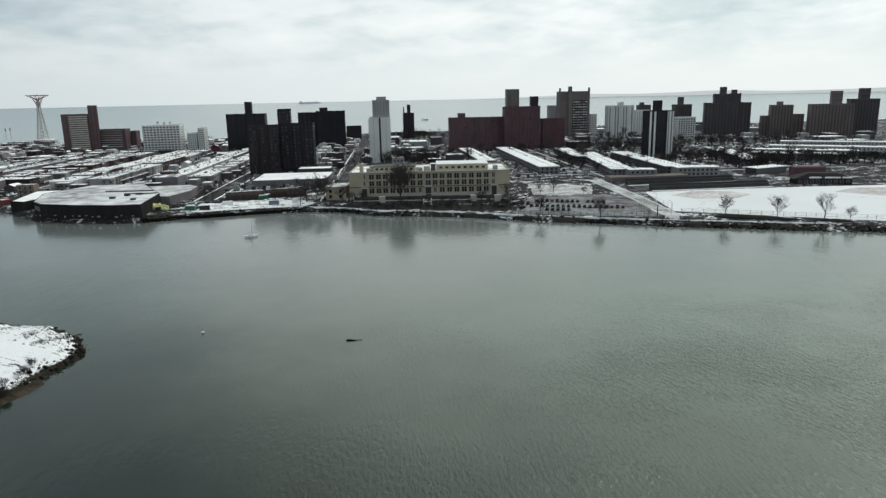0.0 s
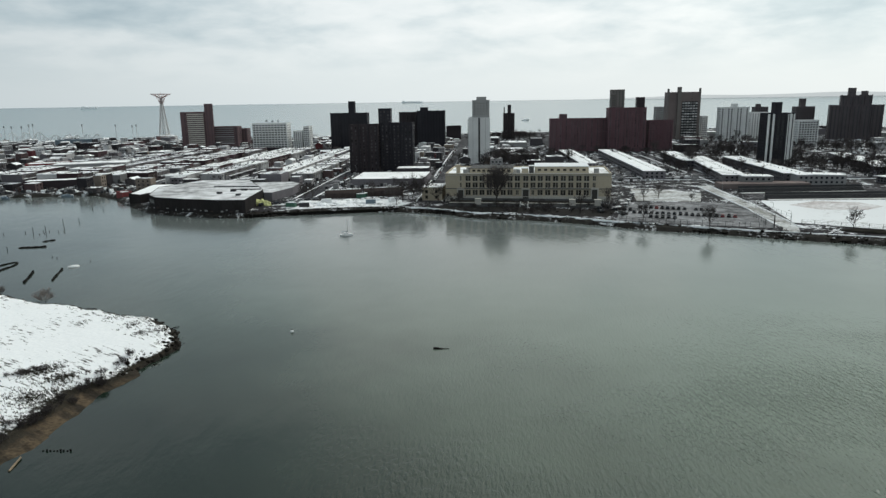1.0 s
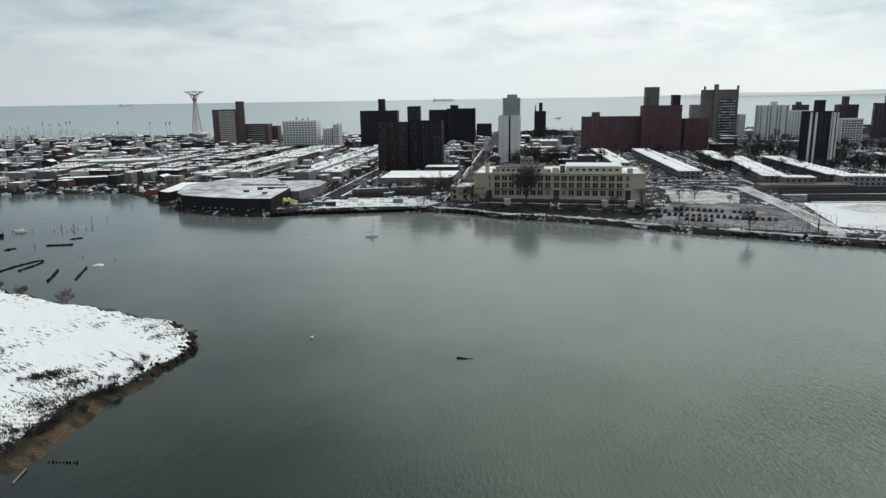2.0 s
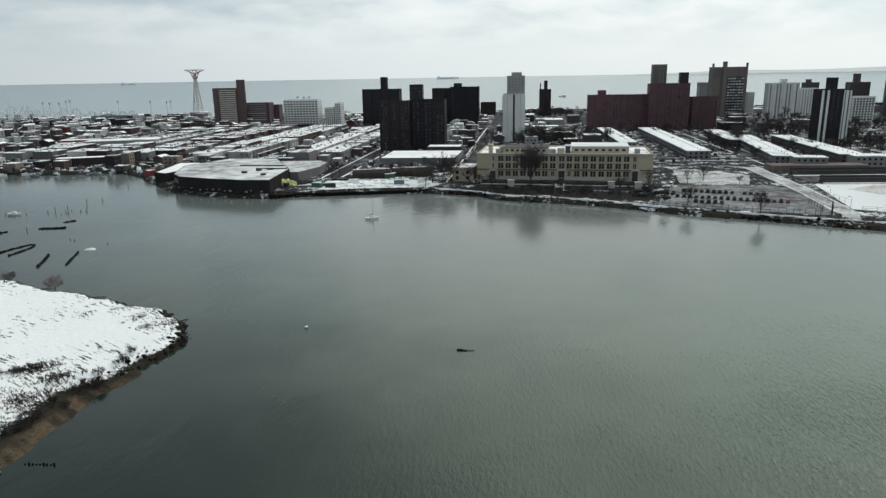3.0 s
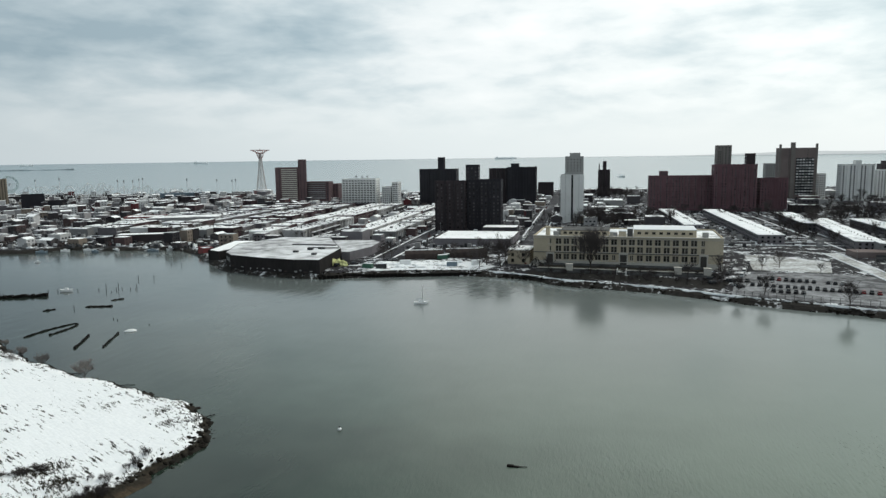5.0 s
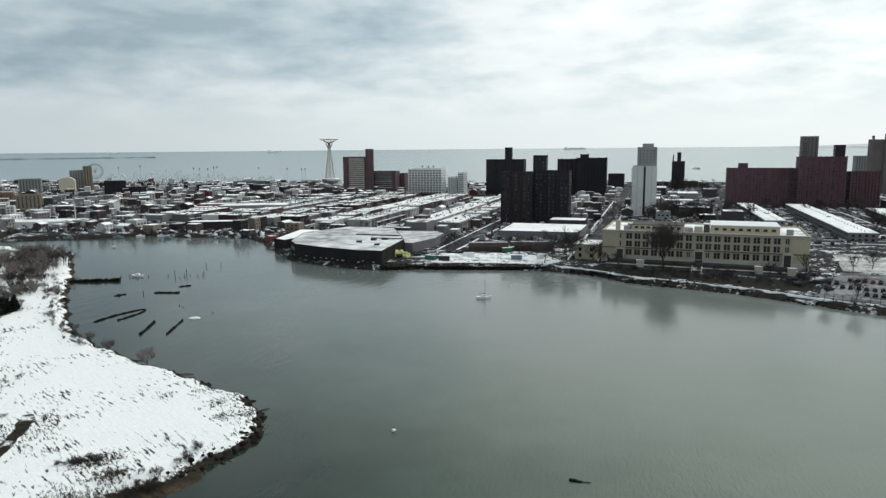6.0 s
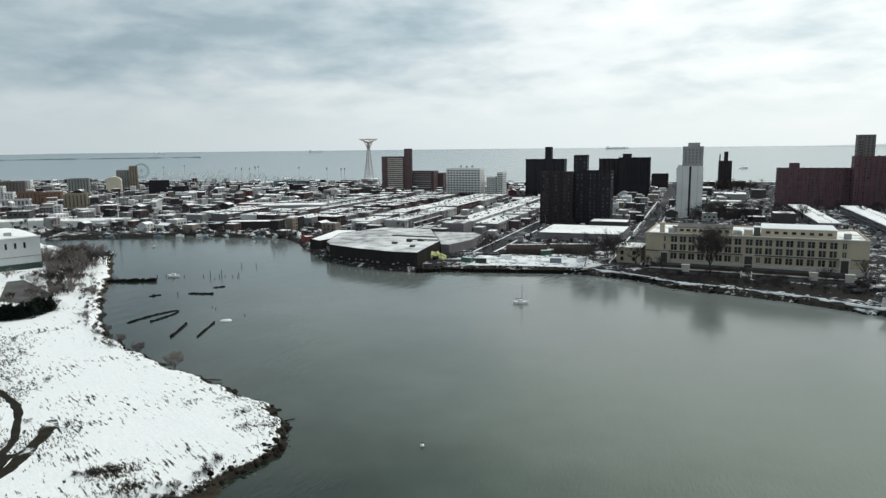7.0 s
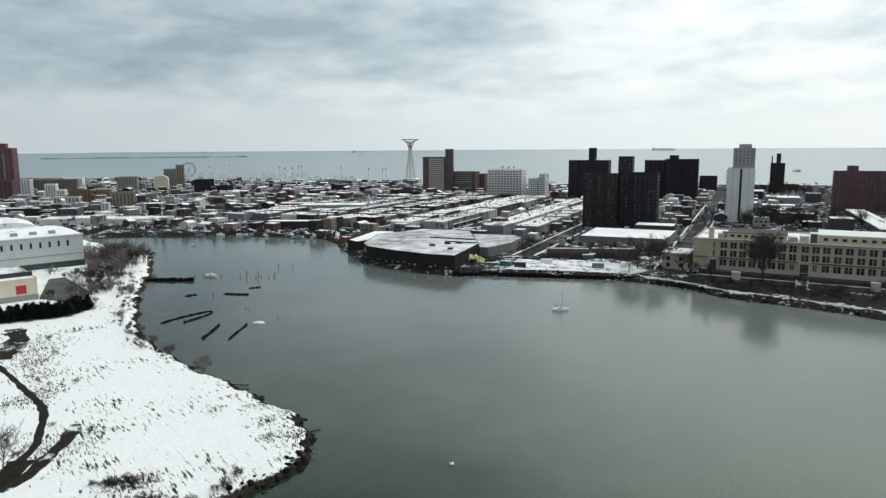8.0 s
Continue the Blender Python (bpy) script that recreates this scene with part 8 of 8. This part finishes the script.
# ---------------------------------------------------------------- cars
def car_model(paint, kind, label):
    th = thing("car", label, "car", pose(0, 0, -60), "parked cars")
    ln, wd = (4.5, 1.8) if kind != "van" else (5.2, 2.0)
    bm = bmesh.new()
    h0 = 0.85 if kind == "sedan" else 1.05
    prism(bm, [(-ln / 2, -wd / 2), (ln / 2 - 0.25, -wd / 2), (ln / 2, -wd / 2 + 0.3), (ln / 2, wd / 2 - 0.3), (ln / 2 - 0.25, wd / 2), (-ln / 2, wd / 2)], 0.28, h0, taper=0.965)
    part("body", bm, paint, th)
    a, b, hh = {"sedan": (-1.6, 1.1, 0.58), "suv": (-2.1, 1.0, 0.72), "van": (-2.5, 1.7, 1.0)}[kind]
    bm = bmesh.new()
    prism(bm, [(a, -wd / 2 + 0.1), (b, -wd / 2 + 0.1), (b, wd / 2 - 0.1), (a, wd / 2 - 0.1)], h0 - 0.02, h0 + hh * 0.88, taper=0.84)
    c = (a + b) / 2
    prism(bm, [(c + (a - c) * 0.85, -wd / 2 * 0.74), (c + (b - c) * 0.85, -wd / 2 * 0.74), (c + (b - c) * 0.85, wd / 2 * 0.74), (c + (a - c) * 0.85, wd / 2 * 0.74)], h0 + hh * 0.86, h0 + hh, 1)
    part("cabin", bm, [GLASS, paint], th, "glazed cabin")
    for x in (-ln * 0.31, ln * 0.31):
        for y in (-wd / 2 + 0.08, wd / 2 - 0.08):
            bm = bmesh.new()
            rod(bm, (x, y - 0.11, 0.33), (x, y + 0.11, 0.33), 0.33, 0.33, 10)
            part("wheel", bm, RUBBER, th)
    return th


CARS = [car_model(CAR_DARK, "sedan", "black saloon car parked in the slush"), car_model(CAR_GREY, "sedan", "silver saloon car parked in the slush"), car_model(CAR_WHITE, "suv", "white estate car parked in the slush"), car_model(CAR_DARK, "suv", "black off-road car parked in the slush"), car_model(CAR_RED, "sedan", "dark red saloon car parked in the slush"), car_model(CAR_WHITE, "van", "white delivery van parked in the slush")]
rng = random.Random(33)


def park_car(x, y, rz, pick=None):
    k = pick if pick is not None else rng.choice((0, 0, 0, 1, 1, 2, 3, 3, 4, 5))
    copy_thing(CARS[k], pose(x, y, LAND + 0.13, 0, 0, rz + rng.uniform(-2, 2)))


run = Vector((172 - 118, 366 - 390, 0)).normalized()
for row, (sx, sy, n, skip) in enumerate(((118, 368, 18, 0.06), (127, 385, 14, 0.15), (113, 379, 3, 0.2), (122, 353, 5, 0.1))):
    for k in range(n):
        if rng.random() > skip:
            park_car(sx + run.x * k * 3.0, sy + run.y * k * 3.0, math.degrees(math.atan2(run.y, run.x)) + 90 + (180 if rng.random() < 0.4 else 0), rng.choice((0, 0, 0, 3, 3, 3, 1, 4)))
for k in range(9):
    park_car(116 + k * 2.2, 398 + k * 5.5, 68)
for k in range(8):
    park_car(121 + k * 2.6, 392 + k * 6.2, 68)
for k in range(7):
    park_car(104 + rng.uniform(-5, 9), 362 + k * 5, rng.uniform(0, 180))
for v in STREETS:
    u = {-390: 135, -345: 120, -288: 110, -226: 105, -164: 75, -80: 40, 5: 20, 128: 140, 214: 80}[v]
    step = 6.5 if v == 5 else 13
    while u < (520 if v == 5 else 400):
        for s in (-1, 1):
            if rng.random() < (0.66 if v == 5 else 0.08):
                p = town(u + rng.uniform(-1, 1), v + s * (5.6 if v == 5 else 4.0))
                park_car(p.x, p.y, RZ + 90 + (180 if rng.random() < 0.5 else 0), rng.choice((0, 1, 1, 2, 2, 3, 4, 5)) if v == 5 else None)
        u += step
for k in range(8):
    p = Vector((-97 + k * 4.2, 424 + k * 3.2, 0))
    park_car(p.x, p.y + rng.uniform(-1, 1), 35)
for k in range(14):
    park_car(-420 + k * 13 + rng.uniform(-3, 3), 521 + rng.uniform(-5, 5) + max(0, (k - 4)) * 0.6, rng.uniform(-20, 20))
for ob in CARS:
    for o in (*ob.children_recursive, ob):
        bpy.data.objects.remove(o)


# ---------------------------------------------------------------- the yard by the creek
rng = random.Random(44)


def heap(x, y, r, h, material, name, label, category, seed):
    bm = bmesh.new()
    bmesh.ops.create_icosphere(bm, subdivisions=3, radius=1.0)
    for v in bm.verts:
        j = 1 + 0.35 * noise.noise(v.co * 1.7 + Vector((seed, 0, 0))) + 0.2 * noise.noise(v.co * 4 + Vector((0, seed, 0)))
        v.co = Vector((v.co.x * r * j, v.co.y * r * 0.8 * j, max(-0.4, v.co.z * h * j)))
    return solid(name, bm, material, label, category, pose(x, y, LAND))


for k in range(16):
    x = rng.uniform(-74, -14)
    heap(x, 418 + (x + 74) * 0.08 + rng.uniform(0, 22), rng.uniform(1.5, 4.5), rng.uniform(0.6, 1.8), ROOF_SNOW, "snow_mound", "rough heap of snow-covered scrap in the yard", "heap", k)
for k in range(3):
    heap(-101 + k * 3.4, 427 - k * 0.6, 2.6, 4.2 - k * 0.6, PAINT_YELLOW, "tarpaulin", "pale yellow tarpaulin over a heap by the warehouse", "heap", 30 + k)


def container(x, y, rz, material, label, ln=6.1):
    th = thing("shipping_container", label, "container", pose(x, y, LAND, 0, 0, rz), "containers in the yard")
    bm = bmesh.new()
    box(bm, -ln / 2, ln / 2, -1.2, 1.2, 0.05, 2.6)
    hold = part("box", bm, material, th)
    bm = bmesh.new()
    box(bm, -0.1, 0.1, -1.26, -1.203, 0.2, 2.45)
    rib = mesh_of("rib", bm, material)
    for xx in spread(-ln / 2, ln / 2, int(ln / 0.5)):
        part("rib", rib, None, hold, m=pose(xx, 0, 0))
    bm = bmesh.new()
    box(bm, -ln / 2 + 0.1, ln / 2 - 0.1, -1.1, 1.1, 2.603, 2.8)
    part("snow", bm, SNOW, th, "snow on the container's top")


for x, y, rz, m, lb in ((-78, 418, -20, PAINT_GREEN, "dark green container under snow in the yard"), (-70, 417, 8, STEEL_DARK, "black container under snow in the yard"), (-38, 452, 20, PAINT_GREEN, "dark green container between the huts"), (-35, 458, 80, SHEET_GREEN, "dark green container between the huts"),
                        (-58, 430, 15, PAINT_WHITE, "white container in the yard"), (-30, 425, 5, PAINT_BLUE, "blue-grey container in the yard"), (-16, 430, 40, PAINT_WHITE, "white container in the yard")):
    container(x, y, rz, m, lb)
# timber bulkhead along the yard
for k in range(46):
    bm = bmesh.new()
    x = -99 + k * 2.0
    y = 392.5 + (7.0 if x > -85 else (x + 99) * 0.5) + (max(0, x + 72) * 0.12)
    box(bm, -0.95, 0.95, -0.25, 0.25, -2, 1.9 + rng.uniform(-0.2, 0.2))
    solid("bulkhead_panel", bm, WOOD_WET, "dark timber bulkhead panel along the yard", "bulkhead", pose(x, y, 0, 0, 0, 4), "bulkhead panels")


# ---------------------------------------------------------------- fences and lamps
def fence(name, pts, h, material, label, spacing=3.0, z=LAND, rails=3):
    th = thing(name, label, "fence", pose(*pts[0], z))
    line = [p - Vector((*pts[0], 0)) for p in smooth_line(pts, spacing)]
    for p in line:
        bm = bmesh.new()
        rod(bm, (p.x, p.y, -0.4), (p.x, p.y, h), 0.09, 0.09, 5)
        part("post", bm, material, th)
    for r in range(rails):
        bm = bmesh.new()
        zz = h * (0.3 + 0.7 * r / max(1, rails - 1)) - 0.05
        for a, b in zip(line, line[1:]):
            rod(bm, (a.x, a.y, zz), (b.x, b.y, zz), 0.05, 0.05, 4)
        part("rail", bm, material, th)


fence("fence", [(102, 342), (126, 331), (158, 318), (170, 326), (174, 346)], 3.0, STEEL_DARK, "tall dark chain-link fence round the parking lot")
fence("fence", [(188, 326), (230, 300), (262, 281), (330, 243)], 2.2, STEEL_DARK, "low dark fence along the ball field", 5.0)
fence("fence", [(192, 392), (188, 360), (186, 332)], 4.0, STEEL, "tall grey fence between path and ball field", 5.0)
patch("service_yard", [(-251, 281.5), (-234, 279.5), (-236.5, 296), (-262, 311), (-280, 322), (-284, 316)], CONCRETE_DARK, "dark stained concrete yard beside the service building", "yard", 0.62)
fence("fence", [(-246, 277.5), (-233, 278.5), (-235.5, 297), (-262, 312.5), (-281, 324)], 2.6, STEEL_DARK, "black steel fence round the service yard", 1.8, 2.7, 4)
bm = bmesh.new()
box(bm, -5.5, 5.5, -0.2, 0.2, -1.0, 4.6)
solid("handball_wall", bm, BRICK_DARK, "dark free-standing wall at the lot's end", "wall", pose(172, 322, LAND, 0, 0, 62))


def street_lamp(x, y, rz, h=8.5):
    th = thing("street_lamp", "grey steel street lamp with a curved arm", "street lamp", pose(x, y, LAND, 0, 0, rz), "street lamps")
    bm = bmesh.new()
    rod(bm, (0, 0, -0.3), (0, 0, h), 0.11, 0.07, 6)
    part("pole", bm, STEEL, th)
    bm = bmesh.new()
    rod(bm, (0, 0, h), (1.6, 0, h + 0.5), 0.06, 0.05, 5)
    part("arm", bm, STEEL, th)
    bm = bmesh.new()
    box(bm, 1.4, 2.1, -0.15, 0.15, h + 0.4, h + 0.58)
    part("lamp_head", bm, STEEL_DARK, th)


for v in (5, -80, -164, 128, 214):
    for u in range(60 if v == 5 else 130, 430, 42):
        p = town(u, v + 7.6)
        street_lamp(p.x, p.y, RZ + 180)
for x, y in ((200, 440), (194, 400), (186, 350), (180, 322), (130, 340), (150, 360)):
    street_lamp(x, y, 200, 7.0)


# ---------------------------------------------------------------- backyards: sheds, snow piles, low walls and scrub past counting
def clutter(name, material, label, n, seed, lo, hi, flat):
    rng = random.Random(seed)
    vs, fs = [], []
    made = 0
    while made < n:
        x, y = rng.uniform(-1050, 640), 505 + 740 * rng.random() ** 1.6
        u, v = grid_of(x, y)
        if abs(x) > 0.9 * y + 120 or (x > 130 and y < 480) or any(abs(v - s) < 7 for s in STREETS) or (x > -60 and x < 120 and y < 470):
            continue
        made += 1
        w, d, h = rng.uniform(lo, hi), rng.uniform(lo, hi), rng.uniform(0.5, 1.0) * flat
        a = radians(RZ + rng.choice((0, 90)) + rng.uniform(-6, 6))
        c, q = math.cos(a), math.sin(a)
        b = len(vs)
        for z, t in ((LAND - 0.2, 1.0), (LAND + h, 0.8)):
            for px, py in ((-w / 2, -d / 2), (w / 2, -d / 2), (w / 2, d / 2), (-w / 2, d / 2)):
                vs.append((x + (px * c - py * q) * t, y + (px * q + py * c) * t, z))
        fs += [(b + 4, b + 5, b + 6, b + 7), (b, b + 1, b + 5, b + 4), (b + 1, b + 2, b + 6, b + 5), (b + 2, b + 3, b + 7, b + 6), (b + 3, b, b + 4, b + 7)]
    tagged(new(name, raw_mesh(name, vs, fs, material)), label, "clutter", kind="stuff")


def far_houses():
    """Small houses past counting towards the beach and round the head of the creek: walls, flat or pitched snowy roofs, dark windows."""
    rng = random.Random(77)
    vs, fs, mids = [], [], []

    def block(pts, faces, mi):
        b = len(vs)
        vs.extend(pts)
        for f in faces:
            fs.append(tuple(i + b for i in f))
            mids.append(mi)

    made = tries = 0
    while made < 900 and tries < 30000:
        tries += 1
        x, y = rng.uniform(-1100, 120), 512 + 730 * rng.random() ** 1.25
        u, v = grid_of(x, y)
        if abs(x) > 0.92 * y + 130 or not is_free(x, y, -1.0) or any(abs(v - q) < 9 for q in STREETS) or 112 < u < 134 or (x > -60 and y < 640):
            continue
        if made % 3 == 0:
            take(x, y, 2.5)
        made += 1
        w, d, h = rng.uniform(6, 13), rng.uniform(6, 11), rng.choice((3.2, 4.0, 4.4, 5.2, 6.0, 6.6, 9.0))
        a = radians((RZ if x > -480 else 33) + rng.choice((0, 90)))
        c, q = math.cos(a), math.sin(a)
        at = lambda px, py, pz: (x + px * c - py * q, y + px * q + py * c, LAND + pz)
        ring = ((-w / 2, -d / 2), (w / 2, -d / 2), (w / 2, d / 2), (-w / 2, d / 2))
        if rng.random() < 0.14:
            r = rng.uniform(1.0, 1.8)
            block([at(px, py, pz) for pz in (-0.4, h) for px, py in ring] + [at(-w / 2, 0, h + r), at(w / 2, 0, h + r)],
                  [(0, 1, 5, 4), (1, 2, 6, 9, 5), (2, 3, 7, 6), (3, 0, 4, 8, 7)], 0)
            e = 0.35
            block([at(-w / 2 - e, -d / 2 - e, h - 0.2), at(w / 2 + e, -d / 2 - e, h - 0.2), at(w / 2 + e, 0, h + r + 0.2), at(-w / 2 - e, 0, h + r + 0.2), at(w / 2 + e, d / 2 + e, h - 0.2), at(-w / 2 - e, d / 2 + e, h - 0.2)],
                  [(0, 1, 2, 3), (3, 2, 4, 5)], 1)
        else:
            block([at(px, py, pz) for pz in (-0.4, h) for px, py in ring], [(0, 1, 5, 4), (1, 2, 6, 5), (2, 3, 7, 6), (3, 0, 4, 7), (4, 5, 6, 7)], 0)
            block([at(px * 0.93, py * 0.93, pz) for pz in (h - 0.1, h + 0.12) for px, py in ring], [(0, 1, 5, 4), (1, 2, 6, 5), (2, 3, 7, 6), (3, 0, 4, 7), (4, 5, 6, 7)], 1 if rng.random() < 0.55 else 3)
        for side in (-1, 1):
            for wx in spread(-w / 2 + 0.5, w / 2 - 0.5, max(2, int(w / 3))):
                for wz in [1.6 + 2.7 * k for k in range(int((h - 0.6) / 2.7))]:
                    block([at(wx + px, side * (d / 2 + 0.06), wz + pz) for px, pz in ((-0.55, -0.6), (0.55, -0.6), (0.55, 0.7), (-0.55, 0.7))], [(0, 1, 2, 3)], 2)
    me = raw_mesh("far_houses", vs, fs, HOUSE_MIX, ROOF_SNOW, GLASS, ROOF_PATCHY)
    me.polygons.foreach_set("material_index", mids)
    tagged(new("far_houses", me), "crowded small houses with snowy flat and pitched roofs", "houses", kind="stuff")


far_houses()
clutter("backyard_sheds", STEEL_DARK, "small dark sheds and bins in the backyards", 1700, 71, 0.8, 3.6, 2.8)
clutter("snow_piles", SNOW, "piles of cleared snow in yards and along kerbs", 1500, 72, 0.8, 4.0, 1.2)
clutter("backyard_extensions", STUCCO_PALE, "small pale sheds and vans in the backyards", 520, 73, 1.2, 4.5, 3.6)


def scatter(name, material, label, places, lo, hi, flat, seed):
    """Small blocks past counting at the given places."""
    rng = random.Random(seed)
    vs, fs = [], []
    for x, y, z in places:
        w, d, h = rng.uniform(lo, hi), rng.uniform(lo, hi), rng.uniform(0.4, 1.0) * flat
        a = radians(RZ + rng.choice((0, 90)) + rng.uniform(-12, 12))
        c, q = math.cos(a), math.sin(a)
        b = len(vs)
        for zz, t in ((z, 1.0), (z + h, 0.85)):
            for px, py in ((-w / 2, -d / 2), (w / 2, -d / 2), (w / 2, d / 2), (-w / 2, d / 2)):
                vs.append((x + (px * c - py * q) * t, y + (px * q + py * c) * t, zz))
        fs += [(b + 4, b + 5, b + 6, b + 7), (b, b + 1, b + 5, b + 4), (b + 1, b + 2, b + 6, b + 5), (b + 2, b + 3, b + 7, b + 6), (b + 3, b, b + 4, b + 7)]
    tagged(new(name, raw_mesh(name, vs, fs, material)), label, "clutter", kind="stuff")


rng = random.Random(31)
on_roofs = [(x + rng.uniform(-a, a), y + rng.uniform(-b, b), z) for x, y, z, a, b in ROOFS for k in range(4)]
scatter("roof_vents", STEEL_DARK, "dark vents, hatches and bare patches on the flat roofs", on_roofs[::3], 0.5, 1.7, 1.0, 1)
scatter("roof_boxes", STUCCO_PALE, "pale bulkheads and air units on the flat roofs", on_roofs[1::14], 0.8, 2.6, 1.8, 2)
head = [(rng.uniform(-430, -222), rng.uniform(513, 540), LAND - 0.1) for k in range(420)] + [(rng.uniform(-640, -432), rng.uniform(482, 560), LAND - 0.1) for k in range(300)]
scatter("junk", STEEL_DARK, "dark junk, trailers and stacks along the creek head", head[::3], 0.8, 4.5, 2.6, 3)
scatter("covered_boats", PAINT_WHITE, "white laid-up boats and snow-covered stacks along the creek head", head[1::3], 0.8, 4.0, 1.8, 4)
scatter("crates", SHEET_BROWN, "brown crates and sheds along the creek head", head[2::3], 0.8, 3.5, 2.4, 5)


def scrub():
    """Leafless street and garden trees of the far blocks, past counting."""
    rng = random.Random(74)
    wood, twigs = tree_geometry(99, 8.5, 1.0, 0.075, 3, (5, 4, 3))
    vs0, fs0 = wood[0] + twigs[0], wood[1] + [tuple(i + len(wood[0]) for i in f) for f in twigs[1]]
    arr = np.array(vs0)
    vs, fs = [], []
    made = 0
    while made < 700:
        x, y = rng.uniform(-1050, 760), 500 + 740 * rng.random() ** 1.4
        if abs(x) > 0.95 * y + 120 or (x > 180 and y < 470) or (-60 < x < 125 and y < 480) or not is_free(x, y, -6):
            continue
        made += 1
        a, k = rng.uniform(0, 6.28), rng.uniform(0.5, 1.05)
        c, q = math.cos(a) * k, math.sin(a) * k
        b = len(vs)
        vs += np.stack([x + arr[:, 0] * c - arr[:, 1] * q, y + arr[:, 0] * q + arr[:, 1] * c, LAND + arr[:, 2] * k], 1).tolist()
        fs += [tuple(i + b for i in f) for f in fs0]
    tagged(new("garden_trees", raw_mesh("garden_trees", vs, fs, TWIG)), "leafless street and garden trees of the town", "trees", kind="stuff")



def woods():
    """Bare copses between the housing blocks behind the park."""
    rng = random.Random(75)
    wood, twigs = tree_geometry(98, 10.5, 1.0, 0.08, 3, (7, 4, 3))
    vs0, fs0 = wood[0] + twigs[0], wood[1] + [tuple(i + len(wood[0]) for i in f) for f in twigs[1]]
    arr = np.array(vs0)
    vs, fs = [], []
    for cx, cy, rx, ry, n in ((372, 512, 26, 10, 40), (340, 575, 40, 22, 36), (400, 545, 50, 14, 44), (455, 505, 50, 10, 34), (330, 690, 45, 40, 34), (300, 740, 60, 30, 30), (440, 760, 60, 50, 34), (230, 750, 40, 30, 16), (540, 730, 80, 40, 26), (220, 560, 12, 50, 12), (95, 720, 40, 22, 30), (160, 1060, 50, 30, 24)):
        for k in range(n):
            x, y = cx + rng.gauss(0, 0.6) * rx, cy + rng.gauss(0, 0.6) * ry
            a, q = rng.uniform(0, 6.28), rng.uniform(0.6, 1.1)
            c, d = math.cos(a) * q, math.sin(a) * q
            b = len(vs)
            vs += np.stack([x + arr[:, 0] * c - arr[:, 1] * d, y + arr[:, 0] * d + arr[:, 1] * c, LAND + arr[:, 2] * q], 1).tolist()
            fs += [tuple(i + b for i in f) for f in fs0]
    tagged(new("copse", raw_mesh("copse", vs, fs, TWIG)), "dark bare copses between the housing blocks", "trees", kind="stuff")


scrub()
woods()
